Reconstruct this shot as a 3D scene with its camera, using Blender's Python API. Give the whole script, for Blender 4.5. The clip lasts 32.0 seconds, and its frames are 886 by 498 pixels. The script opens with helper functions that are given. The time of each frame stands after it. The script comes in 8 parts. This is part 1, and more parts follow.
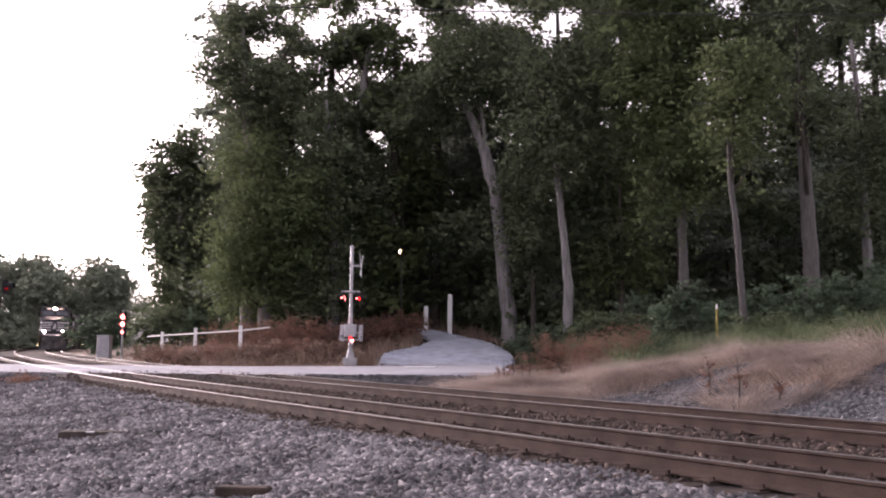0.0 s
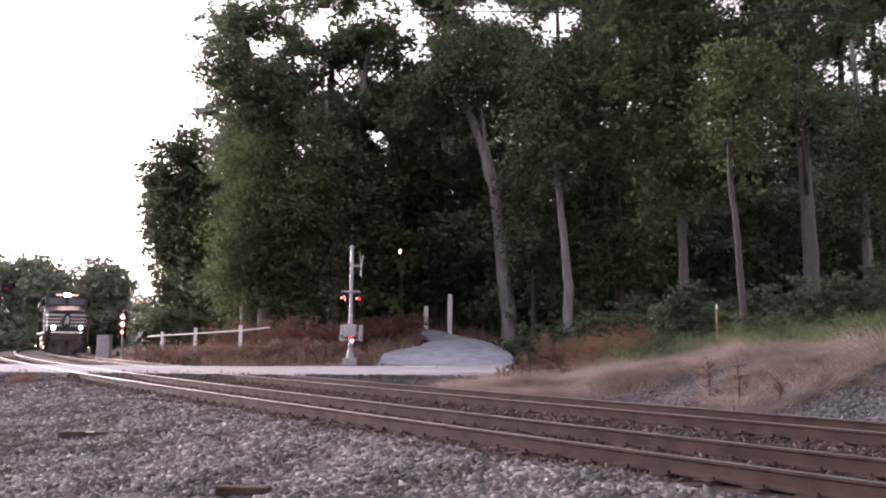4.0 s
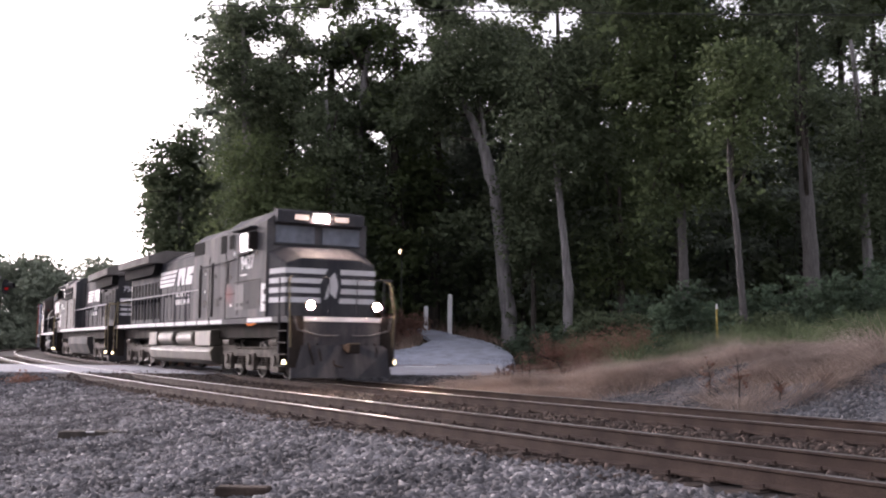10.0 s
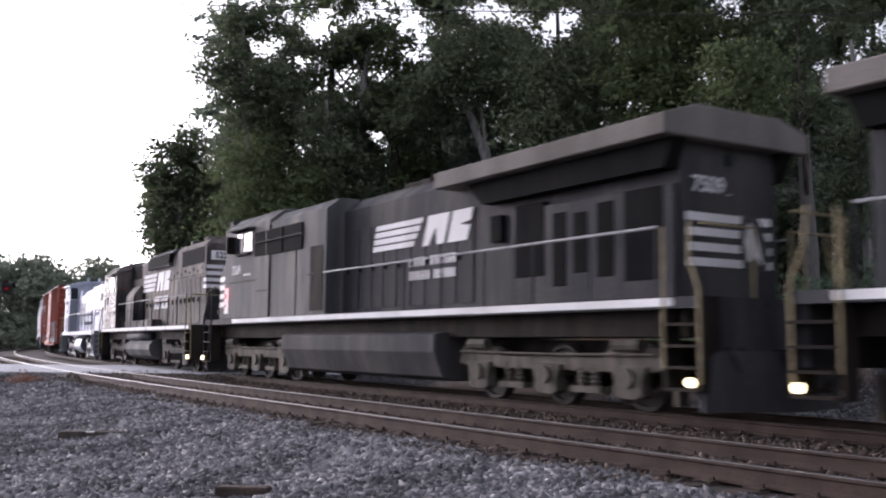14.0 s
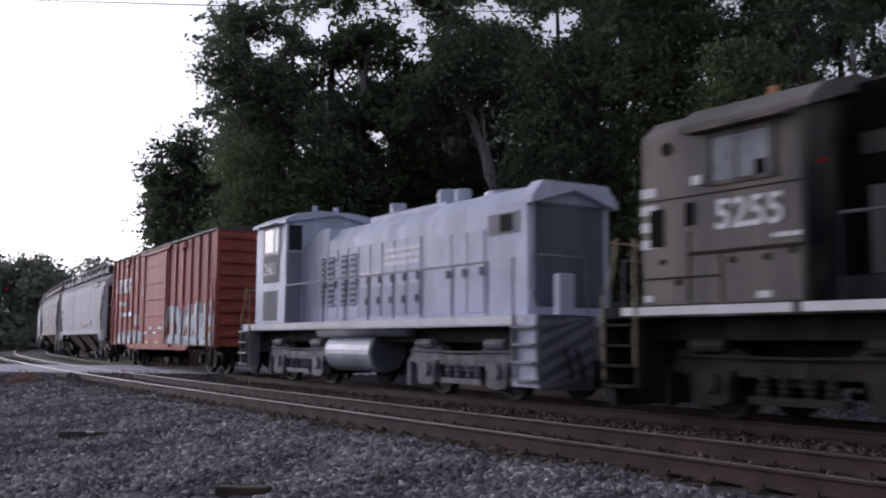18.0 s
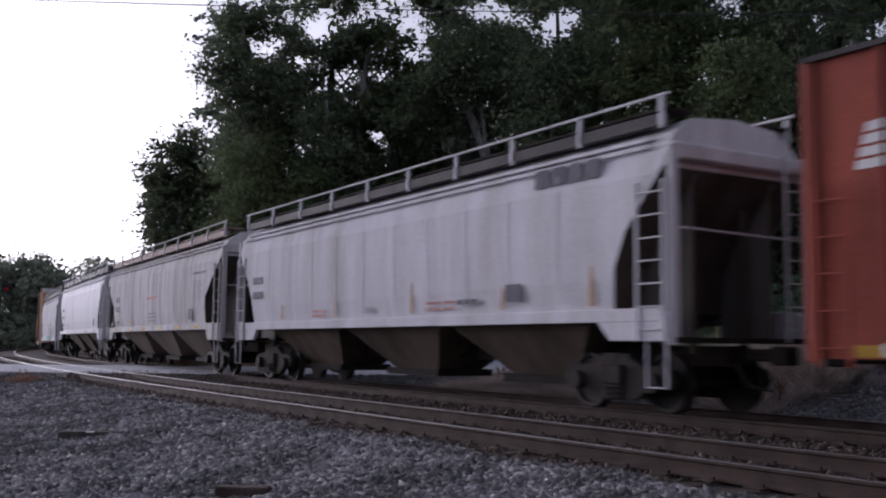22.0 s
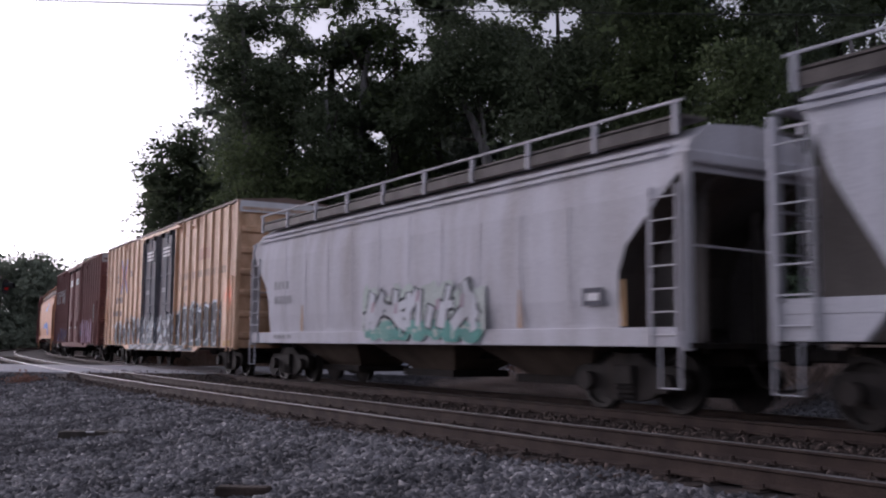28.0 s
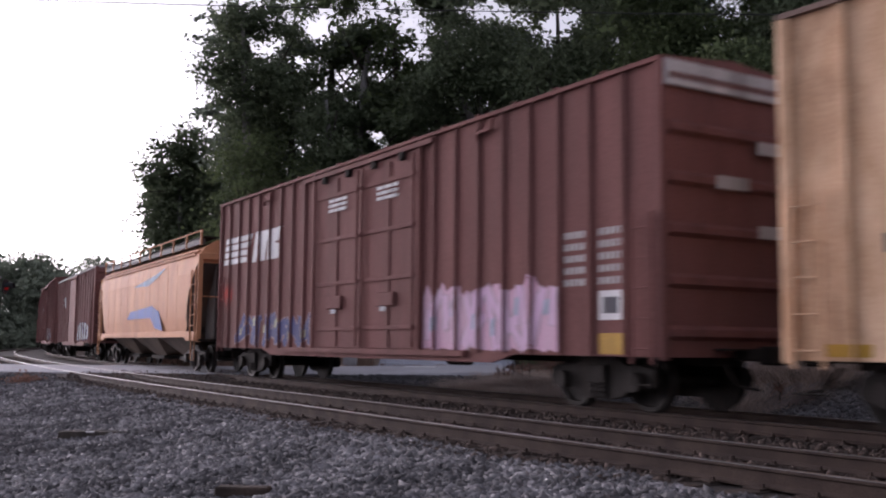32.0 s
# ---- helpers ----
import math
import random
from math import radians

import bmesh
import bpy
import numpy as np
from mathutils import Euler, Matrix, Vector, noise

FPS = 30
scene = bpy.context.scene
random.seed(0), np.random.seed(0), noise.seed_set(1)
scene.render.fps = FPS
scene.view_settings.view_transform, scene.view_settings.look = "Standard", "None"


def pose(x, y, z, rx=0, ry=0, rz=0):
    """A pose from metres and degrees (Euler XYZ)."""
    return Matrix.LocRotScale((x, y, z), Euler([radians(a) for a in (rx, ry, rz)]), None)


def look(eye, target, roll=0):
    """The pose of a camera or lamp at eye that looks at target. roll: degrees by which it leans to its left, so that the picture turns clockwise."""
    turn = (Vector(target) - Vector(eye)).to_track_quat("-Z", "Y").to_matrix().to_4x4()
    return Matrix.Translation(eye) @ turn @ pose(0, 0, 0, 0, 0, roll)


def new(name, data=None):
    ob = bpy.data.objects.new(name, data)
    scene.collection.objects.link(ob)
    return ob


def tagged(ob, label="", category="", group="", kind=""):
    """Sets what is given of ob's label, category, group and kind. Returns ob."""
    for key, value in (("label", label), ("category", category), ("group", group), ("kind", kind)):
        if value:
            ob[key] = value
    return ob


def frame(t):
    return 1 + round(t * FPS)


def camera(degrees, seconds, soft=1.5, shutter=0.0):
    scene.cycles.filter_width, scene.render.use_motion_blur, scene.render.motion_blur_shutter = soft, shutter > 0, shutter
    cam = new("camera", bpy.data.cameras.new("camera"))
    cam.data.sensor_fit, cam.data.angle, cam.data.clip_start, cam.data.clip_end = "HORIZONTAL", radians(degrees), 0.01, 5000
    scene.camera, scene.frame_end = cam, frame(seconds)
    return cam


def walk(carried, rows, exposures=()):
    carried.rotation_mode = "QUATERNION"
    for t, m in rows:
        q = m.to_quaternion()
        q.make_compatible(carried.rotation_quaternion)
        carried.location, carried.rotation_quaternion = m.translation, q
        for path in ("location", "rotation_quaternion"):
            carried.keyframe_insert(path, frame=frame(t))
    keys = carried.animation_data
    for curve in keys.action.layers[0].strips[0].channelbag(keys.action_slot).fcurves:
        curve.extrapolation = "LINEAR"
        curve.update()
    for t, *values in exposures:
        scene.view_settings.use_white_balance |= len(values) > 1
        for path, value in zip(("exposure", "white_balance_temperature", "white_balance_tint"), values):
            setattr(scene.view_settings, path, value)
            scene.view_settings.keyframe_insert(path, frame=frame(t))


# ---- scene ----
# camera: on a tripod beside the line, standing still
cam = camera(48.06, 32.0, soft=2.05, shutter=0.5)
EYE = (0.0, 0.0, 1.006)
TILT = radians(5.484)
AIM = (0.0, math.cos(TILT), 1.006 + math.sin(TILT))
walk(cam, [(0, look(EYE, AIM, 0.54)), (32, look(EYE, AIM, 0.54))],
     exposures=[(0, 0.47, 6650, 34), (6, 0.47, 6650, 33), (8, 0.42, 6450, 29), (9, 0.34, 6380, 28), (10, 0.22, 6300, 26), (11, 0.02, 6150, 24), (12, -0.2, 6020, 23), (13.2, 0.06, 5960, 22),
                (14.5, -0.03, 5930, 22), (17, -0.68, 5730, 22), (18, -0.94, 5680, 22), (19, -0.99, 5630, 22), (20, -0.88, 5640, 22), (21.5, -0.96, 5670, 24), (23, -0.99, 5700, 26), (28, -1.08, 5790, 27), (30, -0.96, 5850, 27), (31, -0.98, 5880, 28), (32, -0.63, 5970, 27)])

# ---- daylight: a pale overcast evening sky ----
world = bpy.data.worlds.new("world")
scene.world = world
world.use_nodes = True
wn, wl = world.node_tree.nodes, world.node_tree.links
bg = wn["Background"]
sky = wn.new("ShaderNodeTexSky")
sky.sky_type, sky.sun_disc = "NISHITA", False
SUN_EL, SUN_ROT = radians(7), radians(-46)
sky.sun_elevation, sky.sun_rotation = SUN_EL, SUN_ROT
sky.air_density, sky.dust_density, sky.ozone_density = 1.0, 4.0, 1.0
pale = wn.new("ShaderNodeHueSaturation")
pale.inputs["Saturation"].default_value = 0.2
wl.new(sky.outputs["Color"], pale.inputs["Color"])
wl.new(pale.outputs["Color"], bg.inputs["Color"])
bg.inputs["Strength"].default_value = 0.5
sun = new("sun", bpy.data.lights.new("sun", "SUN"))
sun.data.energy, sun.data.angle, sun.data.color = 0.75, radians(28), (1.0, 0.93, 0.88)
sun.matrix_world = look((0, 0, 0), (-math.sin(SUN_ROT) * math.cos(SUN_EL), -math.cos(SUN_ROT) * math.cos(SUN_EL), -math.sin(SUN_EL)))


# ---- materials ----
def mat(name, a, b=None, rough=0.8, metal=0.0, scale=4.0, stretch=(1, 1, 1), bump=0.2, fine=40.0, dirt=None, amount=0.5,
        lo=0.35, hi=0.65, island=0.0, objrand=0.0, emit=None, power=0.0, spec=0.15):
    """A surface that mottles between colours a and b, with grain, fine relief and patches of dirt."""
    m = bpy.data.materials.new(name)
    m.use_nodes = True
    n, k = m.node_tree.nodes, m.node_tree.links
    p = n["Principled BSDF"]
    p.inputs["Roughness"].default_value, p.inputs["Metallic"].default_value = rough, metal
    p.inputs["Specular IOR Level"].default_value = spec
    if emit:
        p.inputs["Base Color"].default_value = (*a, 1)
        p.inputs["Emission Color"].default_value = (*emit, 1)
        p.inputs["Emission Strength"].default_value = power
        return m
    b = b or tuple(c * 0.75 for c in a)
    co, mp = n.new("ShaderNodeTexCoord"), n.new("ShaderNodeMapping")
    mp.inputs["Scale"].default_value = stretch
    k.new(co.outputs["Object"], mp.inputs["Vector"])
    big, small = n.new("ShaderNodeTexNoise"), n.new("ShaderNodeTexNoise")
    big.inputs["Scale"].default_value, big.inputs["Detail"].default_value = scale, 6
    small.inputs["Scale"].default_value, small.inputs["Detail"].default_value = fine, 3
    k.new(mp.outputs["Vector"], big.inputs["Vector"])
    k.new(co.outputs["Object"], small.inputs["Vector"])
    ramp = n.new("ShaderNodeValToRGB")
    ramp.color_ramp.elements[0].position, ramp.color_ramp.elements[1].position = lo, hi
    ramp.color_ramp.elements[0].color, ramp.color_ramp.elements[1].color = (*b, 1), (*a, 1)
    k.new(big.outputs["Fac"], ramp.inputs["Fac"])
    out = ramp.outputs["Color"]
    if dirt:
        dn, dr, mx = n.new("ShaderNodeTexNoise"), n.new("ShaderNodeValToRGB"), n.new("ShaderNodeMixRGB")
        dn.inputs["Scale"].default_value, dn.inputs["Detail"].default_value, dn.inputs["Roughness"].default_value = scale * 0.6, 8, 0.65
        mp2 = n.new("ShaderNodeMapping")
        mp2.inputs["Scale"].default_value, mp2.inputs["Location"].default_value = stretch, (7.3, 1.7, 4.1)
        k.new(co.outputs["Object"], mp2.inputs["Vector"])
        k.new(mp2.outputs["Vector"], dn.inputs["Vector"])
        dr.color_ramp.elements[0].position, dr.color_ramp.elements[1].position = 0.45, 0.72
        dr.color_ramp.elements[0].color, dr.color_ramp.elements[1].color = (0, 0, 0, 1), (amount, amount, amount, 1)
        k.new(dn.outputs["Fac"], dr.inputs["Fac"])
        k.new(dr.outputs["Color"], mx.inputs["Fac"])
        k.new(out, mx.inputs["Color1"])
        mx.inputs["Color2"].default_value = (*dirt, 1)
        out = mx.outputs["Color"]
    grain = n.new("ShaderNodeMixRGB")
    grain.blend_type = "OVERLAY"
    grain.inputs["Fac"].default_value = 0.35
    k.new(out, grain.inputs["Color1"])
    k.new(small.outputs["Fac"], grain.inputs["Color2"])
    out = grain.outputs["Color"]
    for amt, source, socket in ((island, "ShaderNodeNewGeometry", "Random Per Island"), (objrand, "ShaderNodeObjectInfo", "Random")):
        if amt:
            src, rr, hs = n.new(source), n.new("ShaderNodeMapRange"), n.new("ShaderNodeHueSaturation")
            rr.inputs["To Min"].default_value, rr.inputs["To Max"].default_value = 1 - amt, 1 + amt
            k.new(src.outputs[socket], rr.inputs["Value"])
            k.new(rr.outputs["Result"], hs.inputs["Value"])
            k.new(out, hs.inputs["Color"])
            out = hs.outputs["Color"]
    k.new(out, p.inputs["Base Color"])
    if bump:
        bp = n.new("ShaderNodeBump")
        bp.inputs["Strength"].default_value, bp.inputs["Distance"].default_value = bump, 0.02
        k.new(small.outputs["Fac"], bp.inputs["Height"])
        k.new(bp.outputs["Normal"], p.inputs["Normal"])
    return m


def leaf_mat(name, a, b, through_light=0.35, vary=0.12):
    m = mat(name, a, b, rough=0.75, scale=0.55, fine=1.6, bump=0, island=vary, lo=0.4, hi=0.6, spec=0.12)
    n, k = m.node_tree.nodes, m.node_tree.links
    p, o = n["Principled BSDF"], n["Material Output"]
    t, mx = n.new("ShaderNodeBsdfTranslucent"), n.new("ShaderNodeMixShader")
    src = p.inputs["Base Color"].links[0].from_socket
    k.new(src, t.inputs["Color"])
    # a spray of leaves shades as one soft mass
    geo, mixn = n.new("ShaderNodeNewGeometry"), n.new("ShaderNodeMix")
    mixn.data_type = "VECTOR"
    mixn.inputs["Factor"].default_value = 0.55
    k.new(geo.outputs["Normal"], mixn.inputs[4])
    mixn.inputs[5].default_value = (0.0, 0.0, 1.0)
    k.new(mixn.outputs[1], p.inputs["Normal"])
    mx.inputs["Fac"].default_value = through_light
    k.new(p.outputs["BSDF"], mx.inputs[1])
    k.new(t.outputs["BSDF"], mx.inputs[2])
    k.new(mx.outputs["Shader"], o.inputs["Surface"])
    return m


LEAF = leaf_mat("leaf_dark", (0.20, 0.245, 0.145), (0.115, 0.145, 0.085))
LEAF_OLIVE = leaf_mat("leaf_olive", (0.165, 0.21, 0.095), (0.095, 0.125, 0.06))
# bluish leaf, lightened: light missing in the deep woods is put into its colour
LEAF_BLUE_LIFTED = leaf_mat("leaf_bluish_lifted", (0.28, 0.33, 0.255), (0.17, 0.20, 0.155))
# distance haze is painted in as a paler leaf colour
LEAF_FAR_HAZE = leaf_mat("leaf_far_haze", (0.36, 0.41, 0.31), (0.25, 0.285, 0.215))
BUSH = leaf_mat("bush_leaf", (0.165, 0.235, 0.15), (0.09, 0.13, 0.085))
RUSSET = leaf_mat("russet_weed", (0.36, 0.205, 0.155), (0.21, 0.125, 0.098))
STRAW = leaf_mat("dry_grass_blade", (0.57, 0.47, 0.41), (0.34, 0.275, 0.24), 0.3, 0.35)
STRAW_DULL = leaf_mat("brown_dead_grass_blade", (0.40, 0.30, 0.24), (0.26, 0.18, 0.14), 0.3, 0.4)
GREEN_GRASS = leaf_mat("green_grass_blade", (0.20, 0.255, 0.135), (0.115, 0.15, 0.08), 0.3, 0.35)
BARK = mat("bark_grey", (0.30, 0.285, 0.285), (0.17, 0.16, 0.16), rough=0.9, scale=2.0, stretch=(3, 3, 0.5), bump=0.6, fine=18)
BARK_MID = mat("bark_brown_grey", (0.145, 0.135, 0.132), (0.10, 0.093, 0.091), rough=0.9, scale=5.0, stretch=(3, 3, 0.5), bump=0.6, fine=18)
BARK_DARK = mat("bark_dark", (0.10, 0.085, 0.075), (0.05, 0.045, 0.04), rough=0.9, scale=2.0, stretch=(3, 3, 0.5), bump=0.6, fine=18)
STONE_PALE = mat("pale_ballast_stone", (0.30, 0.29, 0.295), (0.18, 0.172, 0.175), rough=0.9, scale=1.2, fine=25, bump=0.4, island=0.4)
STONE_BANK = mat("blue_grey_bank_stone", (0.175, 0.178, 0.19), (0.10, 0.10, 0.107), rough=0.9, scale=1.2, fine=25, bump=0.4, island=0.35)
STONE_DARK = mat("dark_road_stone", (0.10, 0.098, 0.105), (0.055, 0.054, 0.058), rough=0.9, scale=1.2, fine=25, bump=0.4, island=0.5)
STONE = mat("ballast_stone", (0.208, 0.20, 0.209), (0.082, 0.079, 0.083), rough=0.9, scale=1.2, fine=25, bump=0.4, island=0.55)
RAIL_SIDE = mat("rusty_rail", (0.072, 0.051, 0.042), (0.044, 0.031, 0.027), rough=0.85, metal=0.0, scale=3, fine=60, bump=0.3)
RAIL_TOP = mat("rail_head", (0.42, 0.40, 0.40), (0.30, 0.27, 0.25), rough=0.28, metal=1.0, scale=2, stretch=(1, 1, 1), fine=80, bump=0.05)
TIE = mat("sleeper_wood", (0.085, 0.062, 0.052), (0.045, 0.035, 0.03), rough=0.95, scale=3, stretch=(1, 6, 1), bump=0.6, fine=30, objrand=0.3)
ASPHALT = mat("worn_asphalt", (0.46, 0.46, 0.50), (0.36, 0.36, 0.39), rough=0.85, scale=0.8, fine=60, bump=0.3, dirt=(0.42, 0.41, 0.43), amount=0.5)
GRAVEL_ROAD = mat("pale_gravel", (0.54, 0.57, 0.66), (0.40, 0.42, 0.48), rough=0.95, scale=1.5, fine=25, bump=0.6)
SILVER = mat("silver_paint", (0.46, 0.46, 0.48), (0.36, 0.36, 0.38), rough=0.5, metal=0.3, scale=3, fine=50, bump=0.1)
WHITE_POST = mat("white_post_paint", (0.9, 0.9, 0.9), (0.8, 0.8, 0.8), rough=0.7, scale=4, fine=40, bump=0.2)
RED_LENS = mat("red_lens_lit", (0.6, 0.03, 0.02), emit=(1.0, 0.02, 0.02), power=3.5)
RED_DIM = mat("red_lens_seen_aside", (0.25, 0.02, 0.02), emit=(1.0, 0.02, 0.02), power=0.12)
GATE_RED = mat("gate_red_paint", (0.45, 0.06, 0.05), (0.36, 0.05, 0.04), rough=0.6, bump=0)
WHITE_HOT = mat("hot_lens", (1, 1, 1), emit=(1.0, 0.16, 0.13), power=9)
HEADLIGHT = mat("headlight_lit", (1, 1, 1), emit=(1.0, 0.78, 0.58), power=1500)
NUMBER_LIT = mat("number_board_lit", (1, 1, 1), emit=(1.0, 0.62, 0.36), power=0.45)
STEP_LIT = mat("step_lamp_lit", (1, 1, 1), emit=(1.0, 0.82, 0.42), power=5)
LAMP_LIT = mat("yard_lamp_lit", (1, 1, 1), emit=(1.0, 0.70, 0.42), power=8)
BLACK_STEEL = mat("black_steel", (0.035, 0.035, 0.037), (0.02, 0.02, 0.021), rough=0.6, scale=4, fine=50, bump=0.1)
WIRE = mat("wire_dark", (0.06, 0.06, 0.06), rough=0.6, bump=0)


# ---- mesh helpers ----
class Shape:
    """Collects plain solids into one mesh."""
    def __init__(self):
        self.v, self.f = [], []

    def add(self, verts, faces):
        o = len(self.v)
        self.v += [tuple(p) for p in verts]
        self.f += [tuple(i + o for i in f) for f in faces]
        return self

    def box(self, x0, x1, y0, y1, z0, z1):
        return self.add([(x0, y0, z0), (x1, y0, z0), (x1, y1, z0), (x0, y1, z0), (x0, y0, z1), (x1, y0, z1), (x1, y1, z1), (x0, y1, z1)],
                        [(0, 3, 2, 1), (4, 5, 6, 7), (0, 1, 5, 4), (1, 2, 6, 5), (2, 3, 7, 6), (3, 0, 4, 7)])

    def prism(self, outline, a, b, axis="y"):
        """An outline swept along an axis from a to b: (x, z) points for y, (y, z) for x, (x, y) for z."""
        put = {"y": lambda p, t: (p[0], t, p[1]), "x": lambda p, t: (t, p[0], p[1]), "z": lambda p, t: (p[0], p[1], t)}[axis]
        n = len(outline)
        return self.add([put(p, a) for p in outline] + [put(p, b) for p in outline],
                        [tuple(range(n)), tuple(range(2 * n - 1, n - 1, -1))] + [(i, (i + 1) % n + n * 0, (i + 1) % n + n, i + n) for i in range(n)])

    def loft(self, rings, caps=True):
        n = len(rings[0])
        faces = []
        for r in range(len(rings) - 1):
            for i in range(n):
                j = (i + 1) % n
                faces.append((r * n + i, r * n + j, (r + 1) * n + j, (r + 1) * n + i))
        if caps:
            faces += [tuple(range(n - 1, -1, -1)), tuple(range((len(rings) - 1) * n, len(rings) * n))]
        return self.add([p for r in rings for p in r], faces)

    def tube(self, points, radius, sides=8):
        """A round bar through points; radius may be a list."""
        rings = []
        pts = [Vector(p) for p in points]
        for i, p in enumerate(pts):
            d = (pts[min(i + 1, len(pts) - 1)] - pts[max(i - 1, 0)]).normalized()
            u = d.orthogonal().normalized() if i == 0 else (u - d * u.dot(d)).normalized()
            w = d.cross(u)
            r = radius[i] if isinstance(radius, (list, tuple)) else radius
            rings.append([p + (u * math.cos(a) + w * math.sin(a)) * r for a in (2 * math.pi * j / sides for j in range(sides))])
        return self.loft(rings)

    def disc(self, c, r, depth, axis="y", sides=20):
        v = {"x": Vector((1, 0, 0)), "y": Vector((0, 1, 0)), "z": Vector((0, 0, 1))}[axis] * depth / 2
        return self.tube([Vector(c) - v, Vector(c) + v], r, sides)

    def mesh(self, name, bevel=0.0):
        me = bpy.data.meshes.new(name)
        me.from_pydata(self.v, [], self.f)
        bm = bmesh.new()
        bm.from_mesh(me)
        bmesh.ops.recalc_face_normals(bm, faces=bm.faces)
        if bevel:
            bmesh.ops.bevel(bm, geom=list(bm.edges), offset=bevel, segments=1, affect="EDGES")
        bm.to_mesh(me)
        bm.free()
        return me


def part(name, shape, material, parent=None, label="", at=None, bevel=0.0, smooth=False):
    """Links a Shape or a mesh as one object under a thing or a part."""
    me = shape.mesh(name, bevel) if isinstance(shape, Shape) else shape
    if material and not me.materials:
        me.materials.append(material)
    if smooth:
        me.polygons.foreach_set("use_smooth", [True] * len(me.polygons))
    ob = new(name, me)
    if parent:
        ob.parent = parent
    if at is not None:
        ob.matrix_basis = at
    if label:
        ob["label"] = label
    return ob


def thing(name, label, category, at=None, group="", kind=""):
    ob = tagged(new(name), label, category, group, kind)
    ob.empty_display_size = 0.3
    if at is not None:
        ob.matrix_basis = at
    return ob


def polys(name, verts, sides, material):
    """A mesh of loose polygons of equal side count from an array of corners."""
    me = bpy.data.meshes.new(name)
    n = len(verts) // sides
    me.vertices.add(len(verts))
    me.vertices.foreach_set("co", np.asarray(verts, dtype=np.float32).ravel())
    me.loops.add(len(verts))
    me.loops.foreach_set("vertex_index", np.arange(len(verts), dtype=np.int32))
    me.polygons.add(n)
    me.polygons.foreach_set("loop_start", np.arange(0, len(verts), sides, dtype=np.int32))
    me.update(calc_edges=True)
    me.materials.append(material)
    return me


def turned(rng, n):
    """Pairs of random perpendicular unit vectors."""
    a = rng.normal(size=(n, 3))
    a /= np.linalg.norm(a, axis=1)[:, None]
    b = rng.normal(size=(n, 3))
    b -= a * (a * b).sum(1)[:, None]
    b /= np.linalg.norm(b, axis=1)[:, None]
    return a, b


# sky gaps fitted to the camera's view, widening along its sight lines: x, z, half width, half height at the middle of
# the woods' depth
VIEW_GAPS = [(-7.6, 20.3, 1.15, 0.9), (-6.5, 17.1, 0.95, 0.6), (-3.4, 12.3, 0.45, 0.75), (-4.8, 21.4, 1.0, 0.7), (-4.0, 17.4, 0.9, 0.4), (-10.4, 19.5, 0.6, 0.5),
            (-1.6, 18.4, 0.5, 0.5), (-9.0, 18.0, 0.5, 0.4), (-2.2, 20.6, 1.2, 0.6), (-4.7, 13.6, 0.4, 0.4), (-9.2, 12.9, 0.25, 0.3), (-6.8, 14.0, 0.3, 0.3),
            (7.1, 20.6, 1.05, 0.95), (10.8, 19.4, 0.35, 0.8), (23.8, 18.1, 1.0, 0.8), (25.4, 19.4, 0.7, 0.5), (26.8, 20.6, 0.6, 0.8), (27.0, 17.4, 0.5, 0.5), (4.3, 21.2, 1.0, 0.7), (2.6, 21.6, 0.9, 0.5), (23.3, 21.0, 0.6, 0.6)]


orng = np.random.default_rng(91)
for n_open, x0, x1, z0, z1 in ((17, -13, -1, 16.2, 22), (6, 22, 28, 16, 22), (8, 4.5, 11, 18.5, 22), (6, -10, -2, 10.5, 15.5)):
    VIEW_GAPS += [(x0 + (x1 - x0) * a, z0 + (z1 - z0) * b, 0.2 + 0.3 * c, 0.15 + 0.25 * c) for a, b, c in orng.random((n_open, 3))]


def clear_of_view_gaps(c, rng):
    """True for the sprays kept: thinned up high, clear of the gaps fitted to the camera's view; ragged at their edges.
    """
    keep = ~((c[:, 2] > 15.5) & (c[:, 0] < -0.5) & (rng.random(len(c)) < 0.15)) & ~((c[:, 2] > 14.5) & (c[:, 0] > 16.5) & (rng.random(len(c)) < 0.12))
    for x, z, w, h in VIEW_GAPS:
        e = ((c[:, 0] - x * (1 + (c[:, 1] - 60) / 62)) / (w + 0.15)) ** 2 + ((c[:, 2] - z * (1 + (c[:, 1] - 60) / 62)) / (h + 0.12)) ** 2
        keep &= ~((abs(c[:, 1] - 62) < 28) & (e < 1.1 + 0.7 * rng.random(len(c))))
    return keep


